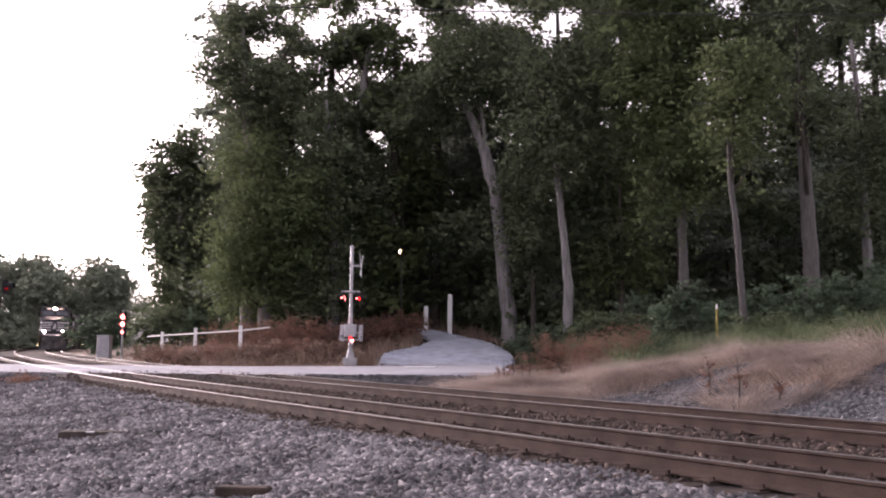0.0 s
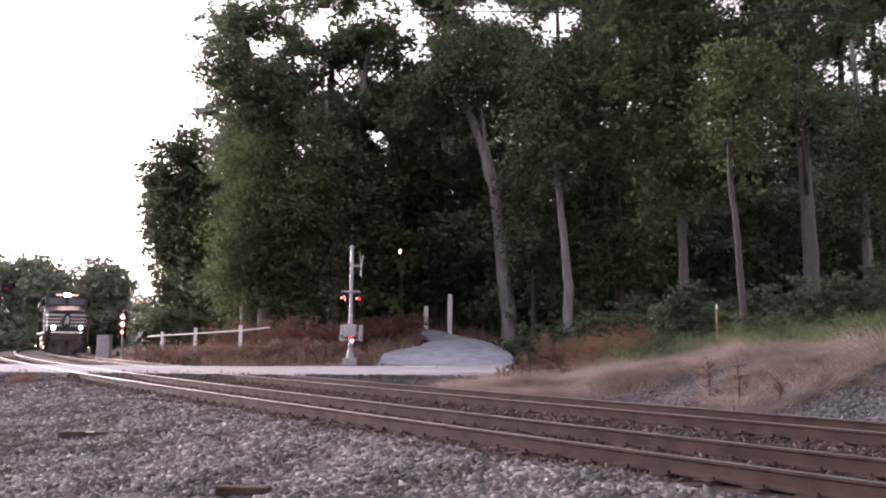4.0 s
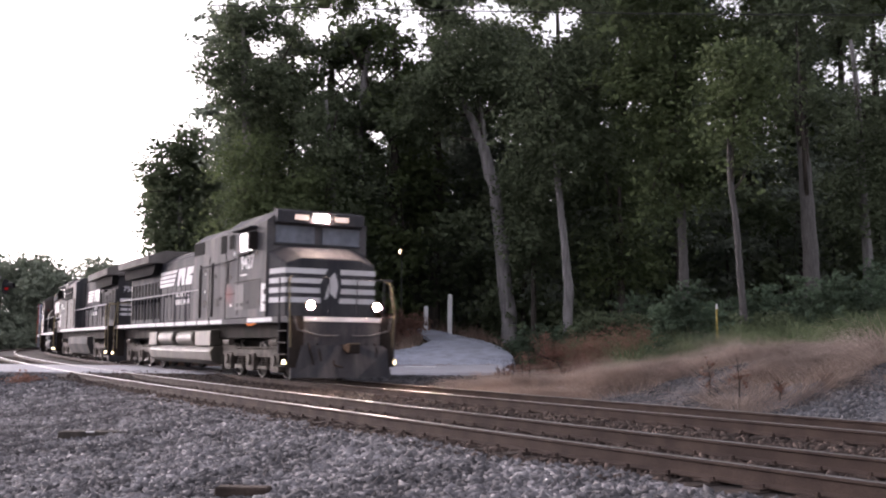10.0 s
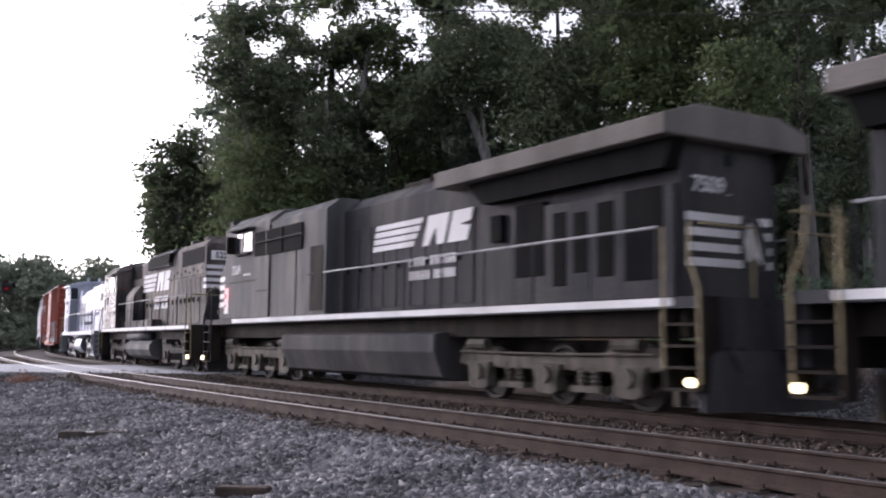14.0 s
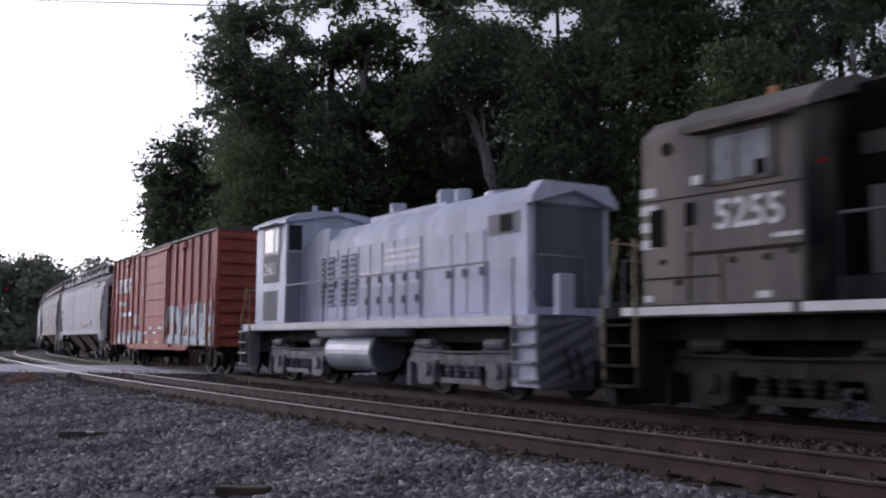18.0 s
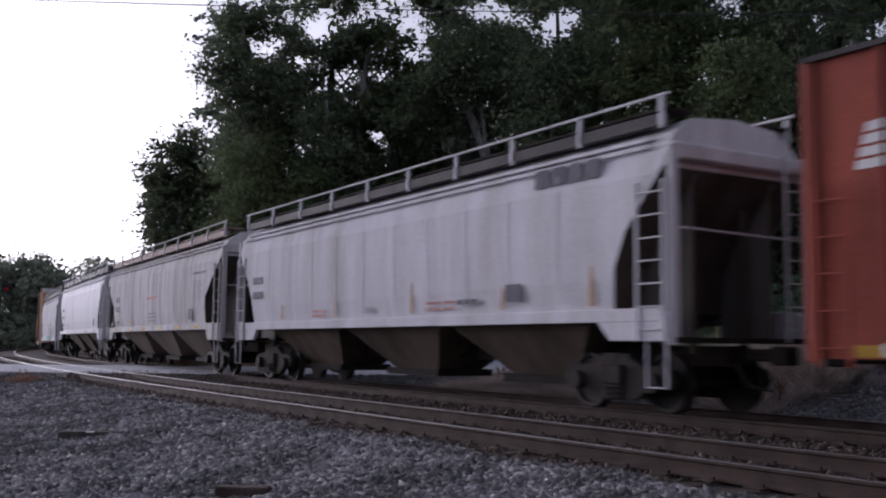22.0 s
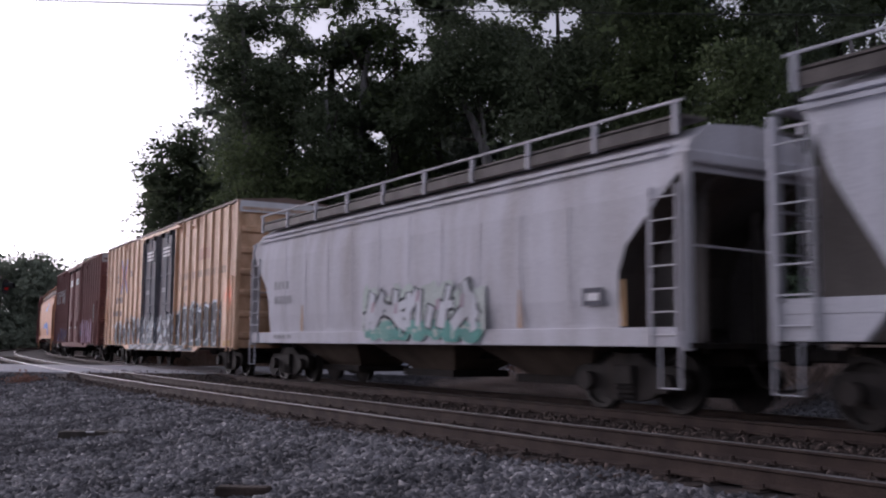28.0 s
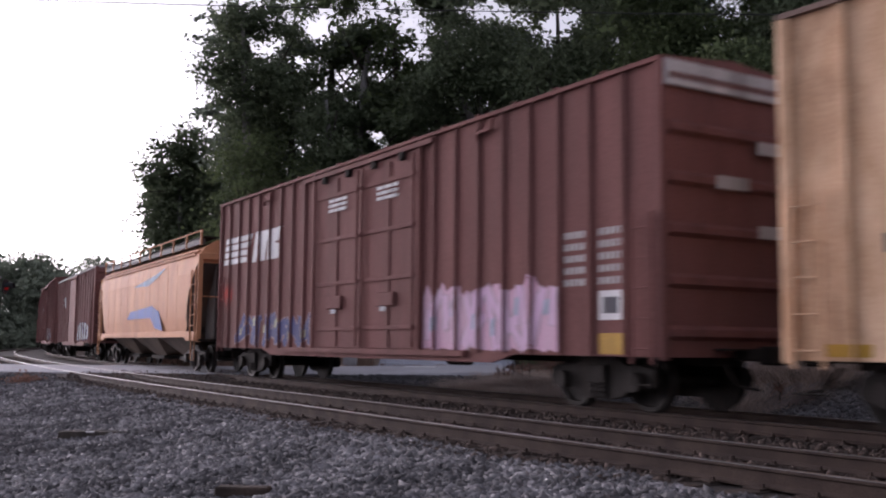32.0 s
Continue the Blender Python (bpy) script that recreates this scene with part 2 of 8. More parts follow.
def leaf_mesh(name, rng, blobs, count, size, material, clump=0.55, per=36, shell=0.35, at=None):
    """Leaves in drooping sprays that fill ellipsoids (x, y, z, rx, ry, rz)."""
    blobs = np.array(blobs, dtype=float)
    vol = blobs[:, 3] * blobs[:, 4] * blobs[:, 5]
    pick = rng.choice(len(blobs), size=max(1, count // per), p=vol / vol.sum())
    d = rng.normal(size=(len(pick), 3))
    d /= np.linalg.norm(d, axis=1)[:, None]
    out = d * (1, 1, 0.5) + rng.normal(size=d.shape) * 0.3 + (0, 0, -0.25)
    d *= (shell + (1.05 - shell) * rng.random(len(pick)) ** 0.6)[:, None]
    c = blobs[pick, :3] + d * blobs[pick, 3:]
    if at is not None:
        k = clear_of_view_gaps(c + np.array(at), rng)
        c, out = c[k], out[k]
    u = out / np.linalg.norm(out, axis=1)[:, None]
    v = np.cross(u, (0.05, 0.02, 1.0))
    v /= np.linalg.norm(v, axis=1)[:, None]
    w = np.cross(u, v)
    long = clump * (0.5 + 1.1 * rng.random(len(c)) ** 1.5)
    u, v, w, long = (np.repeat(q, per, axis=0) for q in (u, v, w, long))
    n = len(u)
    g = np.clip(rng.normal(size=(n, 3)), -1.7, 1.7) * long[:, None] * (0.75, 0.5, 0.2)
    p = np.repeat(c, per, axis=0) + u * g[:, :1] + v * g[:, 1:2] + w * g[:, 2:]
    ang = rng.random(n)[:, None] * 6.283
    a = u * np.cos(ang) + v * np.sin(ang) + rng.normal(size=(n, 3)) * 0.5
    a /= np.linalg.norm(a, axis=1)[:, None]
    b = v * np.cos(ang) - u * np.sin(ang) + rng.normal(size=(n, 3)) * 0.5
    b -= a * (a * b).sum(1)[:, None]
    b /= np.linalg.norm(b, axis=1)[:, None]
    s = size * (0.55 + 0.9 * rng.random(n))[:, None]
    quad = np.stack([p - a * s, p - b * s * 0.5, p + a * s, p + b * s * 0.5], axis=1).reshape(-1, 3)
    return polys(name, quad, 4, material)


def blade_mesh(name, rng, roots, height, width, material, lean=(0.5, 0.0), droop=0.5, rise=1.0):
    """Grass blades: three tapering pieces each, bent over, combed in drifting directions."""
    n = len(roots)
    ang = rng.random(n) * 2 * np.pi
    side = np.stack([np.cos(ang), np.sin(ang), np.zeros(n)], axis=1) * width
    h = (height * (0.45 + 0.8 * rng.random(n)) * (0.85 + 0.55 * wave(roots[:, 0] * 4.1, roots[:, 1] * 3.3)))[:, None]
    comb = 1.1 * wave(roots[:, 0] * 2.3, roots[:, 1] * 1.9) * droop
    ln = np.stack([rng.normal(size=n) * 0.3 + lean[0] + comb, rng.normal(size=n) * 0.3 + lean[1] - 0.5 * comb, np.zeros(n)], axis=1) * h
    up = np.array([0, 0, rise]) * h
    f = droop * rng.random(n)[:, None]
    mid = roots + ln * 0.3 + up * 0.55
    bend = roots + ln * 0.8 + up * (0.85 - 0.25 * f)
    tip = roots + ln * (1.2 + 0.5 * f) + up * (0.95 - 0.8 * f)
    q = np.stack([roots - side, roots + side, mid + side * 0.8, mid - side * 0.8,
                  mid - side * 0.8, mid + side * 0.8, bend + side * 0.5, bend - side * 0.5,
                  bend - side * 0.5, bend + side * 0.5, tip + side * 0.12, tip - side * 0.12], axis=1).reshape(-1, 3)
    return polys(name, q, 4, material)


# ---- the line: a gentle curve, the train on its farther track ----
TS = np.arange(-520, 110.01, 0.5)
curv = np.interp(TS, [-20, 10], [0.0020, 0.00234])
TH = np.concatenate([[0], np.cumsum((curv[1:] + curv[:-1]) / 2 * 0.5)])
ZERO = int(np.argmin(abs(TS)))
TH = TH - TH[ZERO] - 1.01234
TX = np.concatenate([[0], np.cumsum(np.cos((TH[1:] + TH[:-1]) / 2) * 0.5)])
TY = np.concatenate([[0], np.cumsum(np.sin((TH[1:] + TH[:-1]) / 2) * 0.5)])
TX, TY = TX - TX[ZERO] + 1.684, TY - TY[ZERO] + 19.286
SPACING = 4.14


def on_track(s, lat=0.0):
    """The place and heading at s metres along the far track, lat metres towards the near side."""
    t = float(np.interp(s, TS, TH))
    return float(np.interp(s, TS, TX)) + math.sin(t) * lat, float(np.interp(s, TS, TY)) - math.cos(t) * lat, t


def track_coords(x, y):
    """Arrays of points to (s, lat)."""
    x, y = np.asarray(x, float), np.asarray(y, float)
    xs, ys = x.ravel(), y.ravel()
    s, lat = np.empty(len(xs)), np.empty(len(xs))
    for a in range(0, len(xs), 4000):
        b = slice(a, a + 4000)
        i = np.argmin((xs[b, None] - TX) ** 2 + (ys[b, None] - TY) ** 2, axis=1)
        dx, dy = xs[b] - TX[i], ys[b] - TY[i]
        s[b] = TS[i] + dx * np.cos(TH[i]) + dy * np.sin(TH[i])
        lat[b] = dx * np.sin(TH[i]) - dy * np.cos(TH[i])
    return s.reshape(x.shape), lat.reshape(x.shape)


def ease(v, a, b):
    q = np.clip((v - a) / (b - a), 0, 1)
    return q * q * (3 - 2 * q)


def wave(x, y):
    return 0.5 * np.sin(x * 0.9 + 1.3 * np.sin(y * 0.7)) + 0.5 * np.sin(y * 1.1 + 0.8 * np.sin(x * 1.7))


ROAD_Y0, ROAD_Y1 = 33.0, 43.0


def ground_z(x, y):
    """Height of the ground: ballast bed, shoulder, bank with its crest, woods floor, level crossing."""
    s, lat = track_coords(x, y)
    u = -lat
    near = np.interp(lat, [-2.3, SPACING + 2.0, SPACING + 4.2, SPACING + 7, SPACING + 30, 400], [-0.2, -0.2, -0.5, -0.6, -0.6, -0.9])
    crest = np.interp(s, [-40, -14, -9, -6.3, -1, 2.7, 20], [0.1, -0.1, -0.35, 0.05, 0.7, 0.95, 1.05])
    back = np.interp(s, [-120, -60, -30, -12, 0, 40], [0.4, 0.6, 1.0, 2.6, 3.2, 3.6])
    far = np.where(u < 2.5, -0.2, 0.0)
    bank = -0.3 + (crest + 0.3) * ease(u, 2.6, 6.8)
    up = crest + (back - crest) * ease(u, 8, 34)
    far = np.where(u < 2.3, -0.2, np.where(u < 7.5, bank, up)) + np.where(u > 3, 0.07 * wave(x, y) * ease(u, 3, 6), 0)
    z = np.where(u > 0, np.where(u < 2.6, np.interp(u, [0, 2.2, 2.6], [-0.2, -0.2, -0.3]), far), near)
    # the crossing road lies level with the rail heads, then climbs away
    road = ease(y, ROAD_Y0 - 2.6, ROAD_Y0 - 0.4) * (1 - ease(y, ROAD_Y1 + 0.4, ROAD_Y1 + 3.0)) * (1 - ease(x, 3.4, 7.0))
    z = z * (1 - road) + road * -0.05
    # the cut for the gravel lane
    mid = np.interp(y, [46, 50, 53, 55.5, 58, 60.5, 62], [0.2, 0.28, 0.9, 0.9, 0.0, -0.9, -2.5])
    cut = (1 - ease(abs(x - mid), 3.0, 6.0)) * ease(y, 43, 46) * (1 - ease(y, 63, 68))
    z = z * (1 - cut) + cut * (0.05 + 0.119 * np.clip(y - 46, -1, 16) - 0.12)
    return z


def ground_points(x, y, lift=0.0):
    return np.stack([x, y, ground_z(x, y) + lift], axis=1)

# ---- the train: paints ----
def paint(name, a, b, dirt=(0.12, 0.10, 0.085), amount=0.5, rough=0.66, scale=1.1, spec=0.07, run=0.28):
    return mat(name, a, b, rough=rough, scale=scale, stretch=(1, 1, run), fine=30, bump=0.06, dirt=dirt, amount=amount, spec=spec)


# the grey dirt patches also stand for a low-sun sheen on the black
BLACK_PAINT = paint("black_loco_paint", (0.036, 0.038, 0.046), (0.054, 0.054, 0.060), (0.16, 0.15, 0.145), 0.6, 0.72, 1.6, 0.05, 0.2)
# cab grey: dust, and sky sheen painted in as lighter colour
CAB_DUST_SHEEN = paint("dust_sheen_black_cab_paint", (0.085, 0.085, 0.092), (0.058, 0.058, 0.064), (0.24, 0.218, 0.205), 0.7, 0.72, 1.3, 0.06, 0.2)
# brown dust, with the cab's glossy sheen put into the lighter colour
GEEP_CAB = paint("brown_dust_sheen_cab_paint", (0.17, 0.15, 0.138), (0.085, 0.078, 0.077), (0.27, 0.225, 0.195), 0.8, 0.55, 1.2, 0.1, 0.25)
FADED_PANEL = paint("faded_panel_paint", (0.13, 0.13, 0.135), (0.10, 0.10, 0.103), (0.07, 0.068, 0.066), 0.5)
AMBER_GLINT = mat("amber_glint_glow", (1, 0.5, 0.2), emit=(1.0, 0.17, 0.02), power=0.5)
GREY_BLACK = paint("faded_black_paint", (0.036, 0.037, 0.043), (0.055, 0.054, 0.058), (0.15, 0.138, 0.128), 0.55, 0.75, 1.4, 0.05, 0.2)
# in these two, pale tones are dust and painted sky sheen together
DUST_SHEEN_BLACK = paint("dust_sheen_black_paint", (0.013, 0.014, 0.018), (0.028, 0.027, 0.030), (0.30, 0.255, 0.225), 0.9, 0.7, 0.75, 0.05, 0.35)
DUST_SHEEN_COAT = paint("dust_sheen_coat_paint", (0.25, 0.225, 0.21), (0.13, 0.118, 0.112), (0.045, 0.043, 0.043), 0.8, 0.8, 1.6, 0.04, 0.3)
ROOF_DUST = paint("dusty_roof_paint", (0.22, 0.20, 0.19), (0.14, 0.13, 0.12), (0.09, 0.08, 0.075), 0.5, 0.85, 0.9, 0.05)
TRUCK_SILVER = paint("grimy_silver_truck", (0.19, 0.195, 0.215), (0.09, 0.09, 0.10), (0.05, 0.047, 0.045), 0.7, 0.6, 5.0)
LOCO_SILVER = paint("primer_silver", (0.56, 0.59, 0.70), (0.42, 0.45, 0.55), (0.29, 0.31, 0.37), 0.75, 0.5, 1.7)
SILVER_SHADE = paint("slate_and_shade_silver", (0.42, 0.45, 0.55), (0.35, 0.38, 0.465), (0.24, 0.26, 0.31), 0.5, 0.55, 1.6)
LOCO_SILVER_DULL = paint("dull_silver_underframe", (0.26, 0.27, 0.31), (0.17, 0.175, 0.20), (0.14, 0.13, 0.13), 0.6, 0.6)
SLATE_SLAT = paint("slate_shutter", (0.19, 0.205, 0.245), (0.13, 0.14, 0.17), (0.08, 0.085, 0.10), 0.5)
DARK_SLATE = paint("dark_slate_paint", (0.13, 0.145, 0.175), (0.085, 0.095, 0.115), (0.06, 0.062, 0.07), 0.5)
TANK_SILVER = paint("tank_silver", (0.32, 0.345, 0.41), (0.22, 0.24, 0.29), (0.12, 0.12, 0.13), 0.6, 0.45, 2.0, 0.3)
WHITE_PAINT = paint("white_marking", (0.78, 0.77, 0.79), (0.64, 0.63, 0.64), (0.40, 0.37, 0.36), 0.45)
BOX_RED = paint("red_oxide_paint", (0.335, 0.088, 0.06), (0.25, 0.068, 0.05), (0.12, 0.058, 0.05), 0.7, 0.66, 1.6, 0.07, 0.2)
BOX_BROWN = paint("brown_boxcar_paint", (0.225, 0.105, 0.096), (0.18, 0.083, 0.077), (0.12, 0.072, 0.066), 0.55, 0.75, 1.6, 0.05, 0.2)
BOX_YELLOW = paint("faded_yellow_paint", (0.80, 0.55, 0.37), (0.58, 0.36, 0.22), (0.30, 0.17, 0.10), 0.7, 0.6, 2.4, 0.08, 0.45)
DOOR_BLACK = paint("black_door_paint", (0.115, 0.122, 0.14), (0.07, 0.076, 0.09), (0.24, 0.195, 0.195), 0.6, 0.7, 3.0, 0.06)
HOP_GREY = paint("pale_grey_hopper_paint", (0.64, 0.63, 0.675), (0.55, 0.54, 0.57), (0.34, 0.305, 0.285), 0.6, 0.8, 1.8, 0.03, 0.12)
HOP_DIRTY = paint("dirty_grey_hopper_paint", (0.57, 0.55, 0.555), (0.45, 0.43, 0.43), (0.19, 0.172, 0.165), 0.8, 0.8, 2.6, 0.03, 0.1)
HOP_WHITE = paint("light_hopper_paint", (0.57, 0.575, 0.63), (0.50, 0.505, 0.55), (0.33, 0.32, 0.32), 0.5, 0.65, 1.8, 0.09, 0.12)
HOP_ORANGE = paint("faded_orange_hopper_paint", (0.60, 0.30, 0.16), (0.50, 0.24, 0.13), (0.28, 0.16, 0.10), 0.4)
UNDER = paint("grimy_underframe", (0.03, 0.026, 0.024), (0.016, 0.014, 0.013), (0.06, 0.045, 0.036), 0.5, 0.85, 3.0, 0.06)
VOID_BLACK = paint("black_mesh", (0.008, 0.008, 0.009), (0.012, 0.012, 0.012), (0.02, 0.018, 0.016), 0.4, 0.9, 3.0, 0.03)
TRUCK_STEEL = paint("grimy_truck_casting", (0.042, 0.037, 0.035), (0.022, 0.02, 0.019), (0.07, 0.05, 0.04), 0.5, 0.8, 4.0, 0.08)
TANK_DULL = paint("dull_brown_grey_tank", (0.105, 0.094, 0.078), (0.062, 0.056, 0.048), (0.15, 0.125, 0.095), 0.6, 0.6, 2.0, 0.2)
TRUCK_PALE = paint("dusty_truck_casting", (0.125, 0.108, 0.092), (0.065, 0.057, 0.05), (0.035, 0.03, 0.027), 0.6, 0.75, 4.0, 0.08)
WHEEL = mat("wheel_steel", (0.034, 0.029, 0.026), (0.018, 0.016, 0.015), rough=0.7, metal=0.1, scale=5, fine=40, bump=0.15)
HOPPER_BAY = paint("dusty_brown_chute", (0.15, 0.115, 0.09), (0.085, 0.066, 0.054), (0.045, 0.036, 0.03), 0.6)
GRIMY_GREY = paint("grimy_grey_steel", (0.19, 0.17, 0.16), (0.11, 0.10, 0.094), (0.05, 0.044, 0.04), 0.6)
SLOPE_GRIME_SHADE = paint("grime_and_shade_slope", (0.085, 0.075, 0.068), (0.05, 0.044, 0.04), (0.11, 0.07, 0.045), 0.5)
RUST_RUN = paint("ochre_rust_run", (0.40, 0.235, 0.11), (0.46, 0.30, 0.17), (0.30, 0.17, 0.09), 0.5)
FADED_LETTER = paint("faded_brown_letter", (0.36, 0.25, 0.18), (0.42, 0.29, 0.21), (0.48, 0.34, 0.24), 0.5)
ROOF_BROWN = paint("brown_dust_roof", (0.24, 0.17, 0.145), (0.17, 0.12, 0.10), (0.09, 0.075, 0.07), 0.5)
ROOF_DARK = paint("dark_roof_edge", (0.055, 0.052, 0.052), (0.09, 0.085, 0.085), (0.06, 0.055, 0.05), 0.5)
GLASS_DARK = mat("cab_glass", (0.03, 0.035, 0.04), (0.025, 0.03, 0.035), rough=0.2, scale=2, fine=5, bump=0, spec=0.06)
# in the next two glasses the sky's reflection is put into a pale colour
GLASS_SKY = mat("sky_painted_windscreen", (0.20, 0.22, 0.26), (0.13, 0.14, 0.17), rough=0.15, scale=1.5, fine=5, bump=0, spec=0.4)
GLASS_PALE = mat("sky_painted_cab_window", (0.30, 0.31, 0.34), (0.18, 0.19, 0.22), rough=0.15, scale=2, fine=5, bump=0, spec=0.08)
YELLOW_TAPE = mat("yellow_reflector", (0.52, 0.31, 0.05), (0.42, 0.24, 0.04), rough=0.6, scale=3, fine=30, bump=0)
HANDRAIL_PALE = mat("pale_grey_handrail", (0.36, 0.36, 0.38), (0.22, 0.22, 0.235), rough=0.6, scale=6, fine=30, bump=0)
HANDRAIL_DARK = mat("dark_grey_handrail", (0.11, 0.11, 0.118), (0.06, 0.06, 0.066), rough=0.5, scale=6, fine=30, bump=0)
HANDRAIL_YELLOW = mat("dirty_yellow_handrail", (0.30, 0.25, 0.14), (0.19, 0.155, 0.10), rough=0.6, scale=6, fine=30, bump=0)
SPRAY_WHITE = paint("spray_white", (0.66, 0.68, 0.72), (0.52, 0.54, 0.58))
SPRAY_PALE = paint("spray_pale_grey_blue", (0.68, 0.72, 0.76), (0.54, 0.59, 0.64))
SPRAY_SLATE = paint("spray_slate", (0.09, 0.11, 0.13), (0.16, 0.19, 0.21))
SPRAY_MINT = paint("spray_mint_white", (0.50, 0.58, 0.54), (0.58, 0.62, 0.60))
SPRAY_LILAC = paint("spray_lilac_haze", (0.42, 0.33, 0.42), (0.50, 0.38, 0.40))
SPRAY_PINKWASH = paint("spray_pale_pink", (0.62, 0.36, 0.50), (0.70, 0.50, 0.62))
SPRAY_STRAW = paint("spray_straw", (0.55, 0.50, 0.34), (0.46, 0.42, 0.28))
SPRAY_BLUE = paint("spray_pale_blue", (0.40, 0.50, 0.62), (0.28, 0.36, 0.46))
SPRAY_TEAL = paint("spray_teal", (0.10, 0.34, 0.30), (0.22, 0.46, 0.40))
SPRAY_BLACK = paint("spray_black", (0.025, 0.03, 0.04), (0.05, 0.055, 0.065))
SPRAY_PINK = paint("spray_pink", (0.66, 0.44, 0.64), (0.74, 0.56, 0.70))
SPRAY_NAVY = paint("spray_navy", (0.08, 0.09, 0.24), (0.14, 0.14, 0.26))
DARK_MARK = paint("dark_stencil", (0.10, 0.10, 0.12), (0.15, 0.15, 0.17))
FADED_RED = paint("ghost_red_mark", (0.50, 0.27, 0.20), (0.55, 0.34, 0.25), (0.5, 0.33, 0.24), 0.6)
FADED_GREY = paint("faded_grey_letter", (0.34, 0.34, 0.37), (0.40, 0.40, 0.42))
FADED_BLUE = paint("faded_blue_mark", (0.22, 0.24, 0.46), (0.28, 0.27, 0.42))
RED_FADE = paint("faded_scarlet_mark", (0.52, 0.20, 0.15), (0.55, 0.26, 0.20))
BLUE_MARK = paint("blue_mark", (0.10, 0.16, 0.42), (0.13, 0.20, 0.45))


# ---- ground: one sheet to the horizon ----
def spaced(*runs):
    out = []
    for a, b, step in runs:
        out += list(np.arange(a, b, step))
    return np.array(out + [runs[-1][1]])


gx = spaced((-3000, -400, 400), (-400, -100, 20), (-100, -30, 3), (-30, -14, 0.8), (-14, 14, 0.3), (14, 30, 0.8), (30, 100, 3), (100, 400, 20), (400, 3000, 400))
gy = spaced((-600, -60, 60), (-60, 4, 4), (4, 46, 0.3), (46, 90, 1), (90, 300, 8), (300, 3000, 200))
GX, GY = np.meshgrid(gx, gy)
GZ = ground_z(GX, GY)
GZ = np.where(GY > 130, np.minimum(GZ, 0.4), GZ)
gs, glat = track_coords((GX[:-1, :-1] + GX[1:, 1:]) / 2, (GY[:-1, :-1] + GY[1:, 1:]) / 2)
w, hgt = len(gx), len(gy)
idx = np.arange(w * hgt).reshape(hgt, w)
quads = np.stack([idx[:-1, :-1], idx[:-1, 1:], idx[1:, 1:], idx[1:, :-1]], axis=-1).reshape(-1, 4)
gm = bpy.data.meshes.new("ground")
gm.vertices.add(w * hgt)
gm.vertices.foreach_set("co", np.stack([GX, GY, GZ], axis=-1).astype(np.float32).ravel())
gm.loops.add(quads.size)
gm.loops.foreach_set("vertex_index", quads.astype(np.int32).ravel())
gm.polygons.add(len(quads))
gm.polygons.foreach_set("loop_start", np.arange(0, quads.size, 4, dtype=np.int32))
GROUND_MATS = [
    mat("trackside_gravel", (0.13, 0.124, 0.13), (0.068, 0.064, 0.068), rough=0.95, scale=0.7, fine=22, bump=0.8, dirt=(0.16, 0.12, 0.10), amount=0.5),
    mat("rusty_ballast", (0.072, 0.06, 0.055), (0.042, 0.035, 0.032), rough=0.95, scale=2, fine=24, bump=0.8),
    mat("bank_earth", (0.26, 0.19, 0.145), (0.17, 0.14, 0.12), rough=0.95, scale=1.2, fine=20, bump=0.7),
    mat("woods_floor", (0.07, 0.065, 0.04), (0.035, 0.035, 0.022), rough=0.95, scale=0.8, fine=10, bump=0.6),
    mat("bank_gravel", (0.26, 0.25, 0.27), (0.15, 0.145, 0.155), rough=0.95, scale=1.0, fine=22, bump=0.8)]
kind = np.where(glat > SPACING + 1.7, 0, np.where(glat > -1.8, 1, np.where(glat > -4.6, 4, np.where(glat > -9, 2, 3))))
kind = np.where((glat < -2) & (gs < -9) & (glat > -14), np.where((GY[:-1, :-1] < 33.5) & (GX[:-1, :-1] < 2.5), 0, 2), kind)
for m in GROUND_MATS:
    gm.materials.append(m)
gm.polygons.foreach_set("material_index", kind.astype(np.int32).ravel())
gm.polygons.foreach_set("use_smooth", [True] * len(quads))
gm.update(calc_edges=True)
tagged(new("ground", gm), "grey gravel and earth ground beside the railway line", "ground", kind="structure")

# ---- the two tracks ----
RAIL_OUT = [(-0.068, -0.172), (0.068, -0.172), (0.068, -0.158), (0.012, -0.135), (0.012, -0.045), (0.036, -0.03), (0.036, -0.004), (0.030, 0.0),
            (-0.030, 0.0), (-0.036, -0.004), (-0.036, -0.03), (-0.012, -0.045), (-0.012, -0.135), (-0.068, -0.158)]


def rail_mesh(lat, s0, s1):
    sh = Shape()
    rings = []
    step = np.concatenate([np.arange(s0, -60, 3.0), np.arange(-60, s1 + 0.1, 1.0)])
    for s in step:
        rings.append([(*on_track(s, lat + a)[:2], z) for a, z in RAIL_OUT])
    sh.loft(rings)
    me = sh.mesh("rail")
    me.materials.append(RAIL_SIDE)
    me.materials.append(RAIL_TOP)
    for p in me.polygons:
        if p.normal.z > 0.55 and p.center.z > -0.01:
            p.material_index = 1
    return me


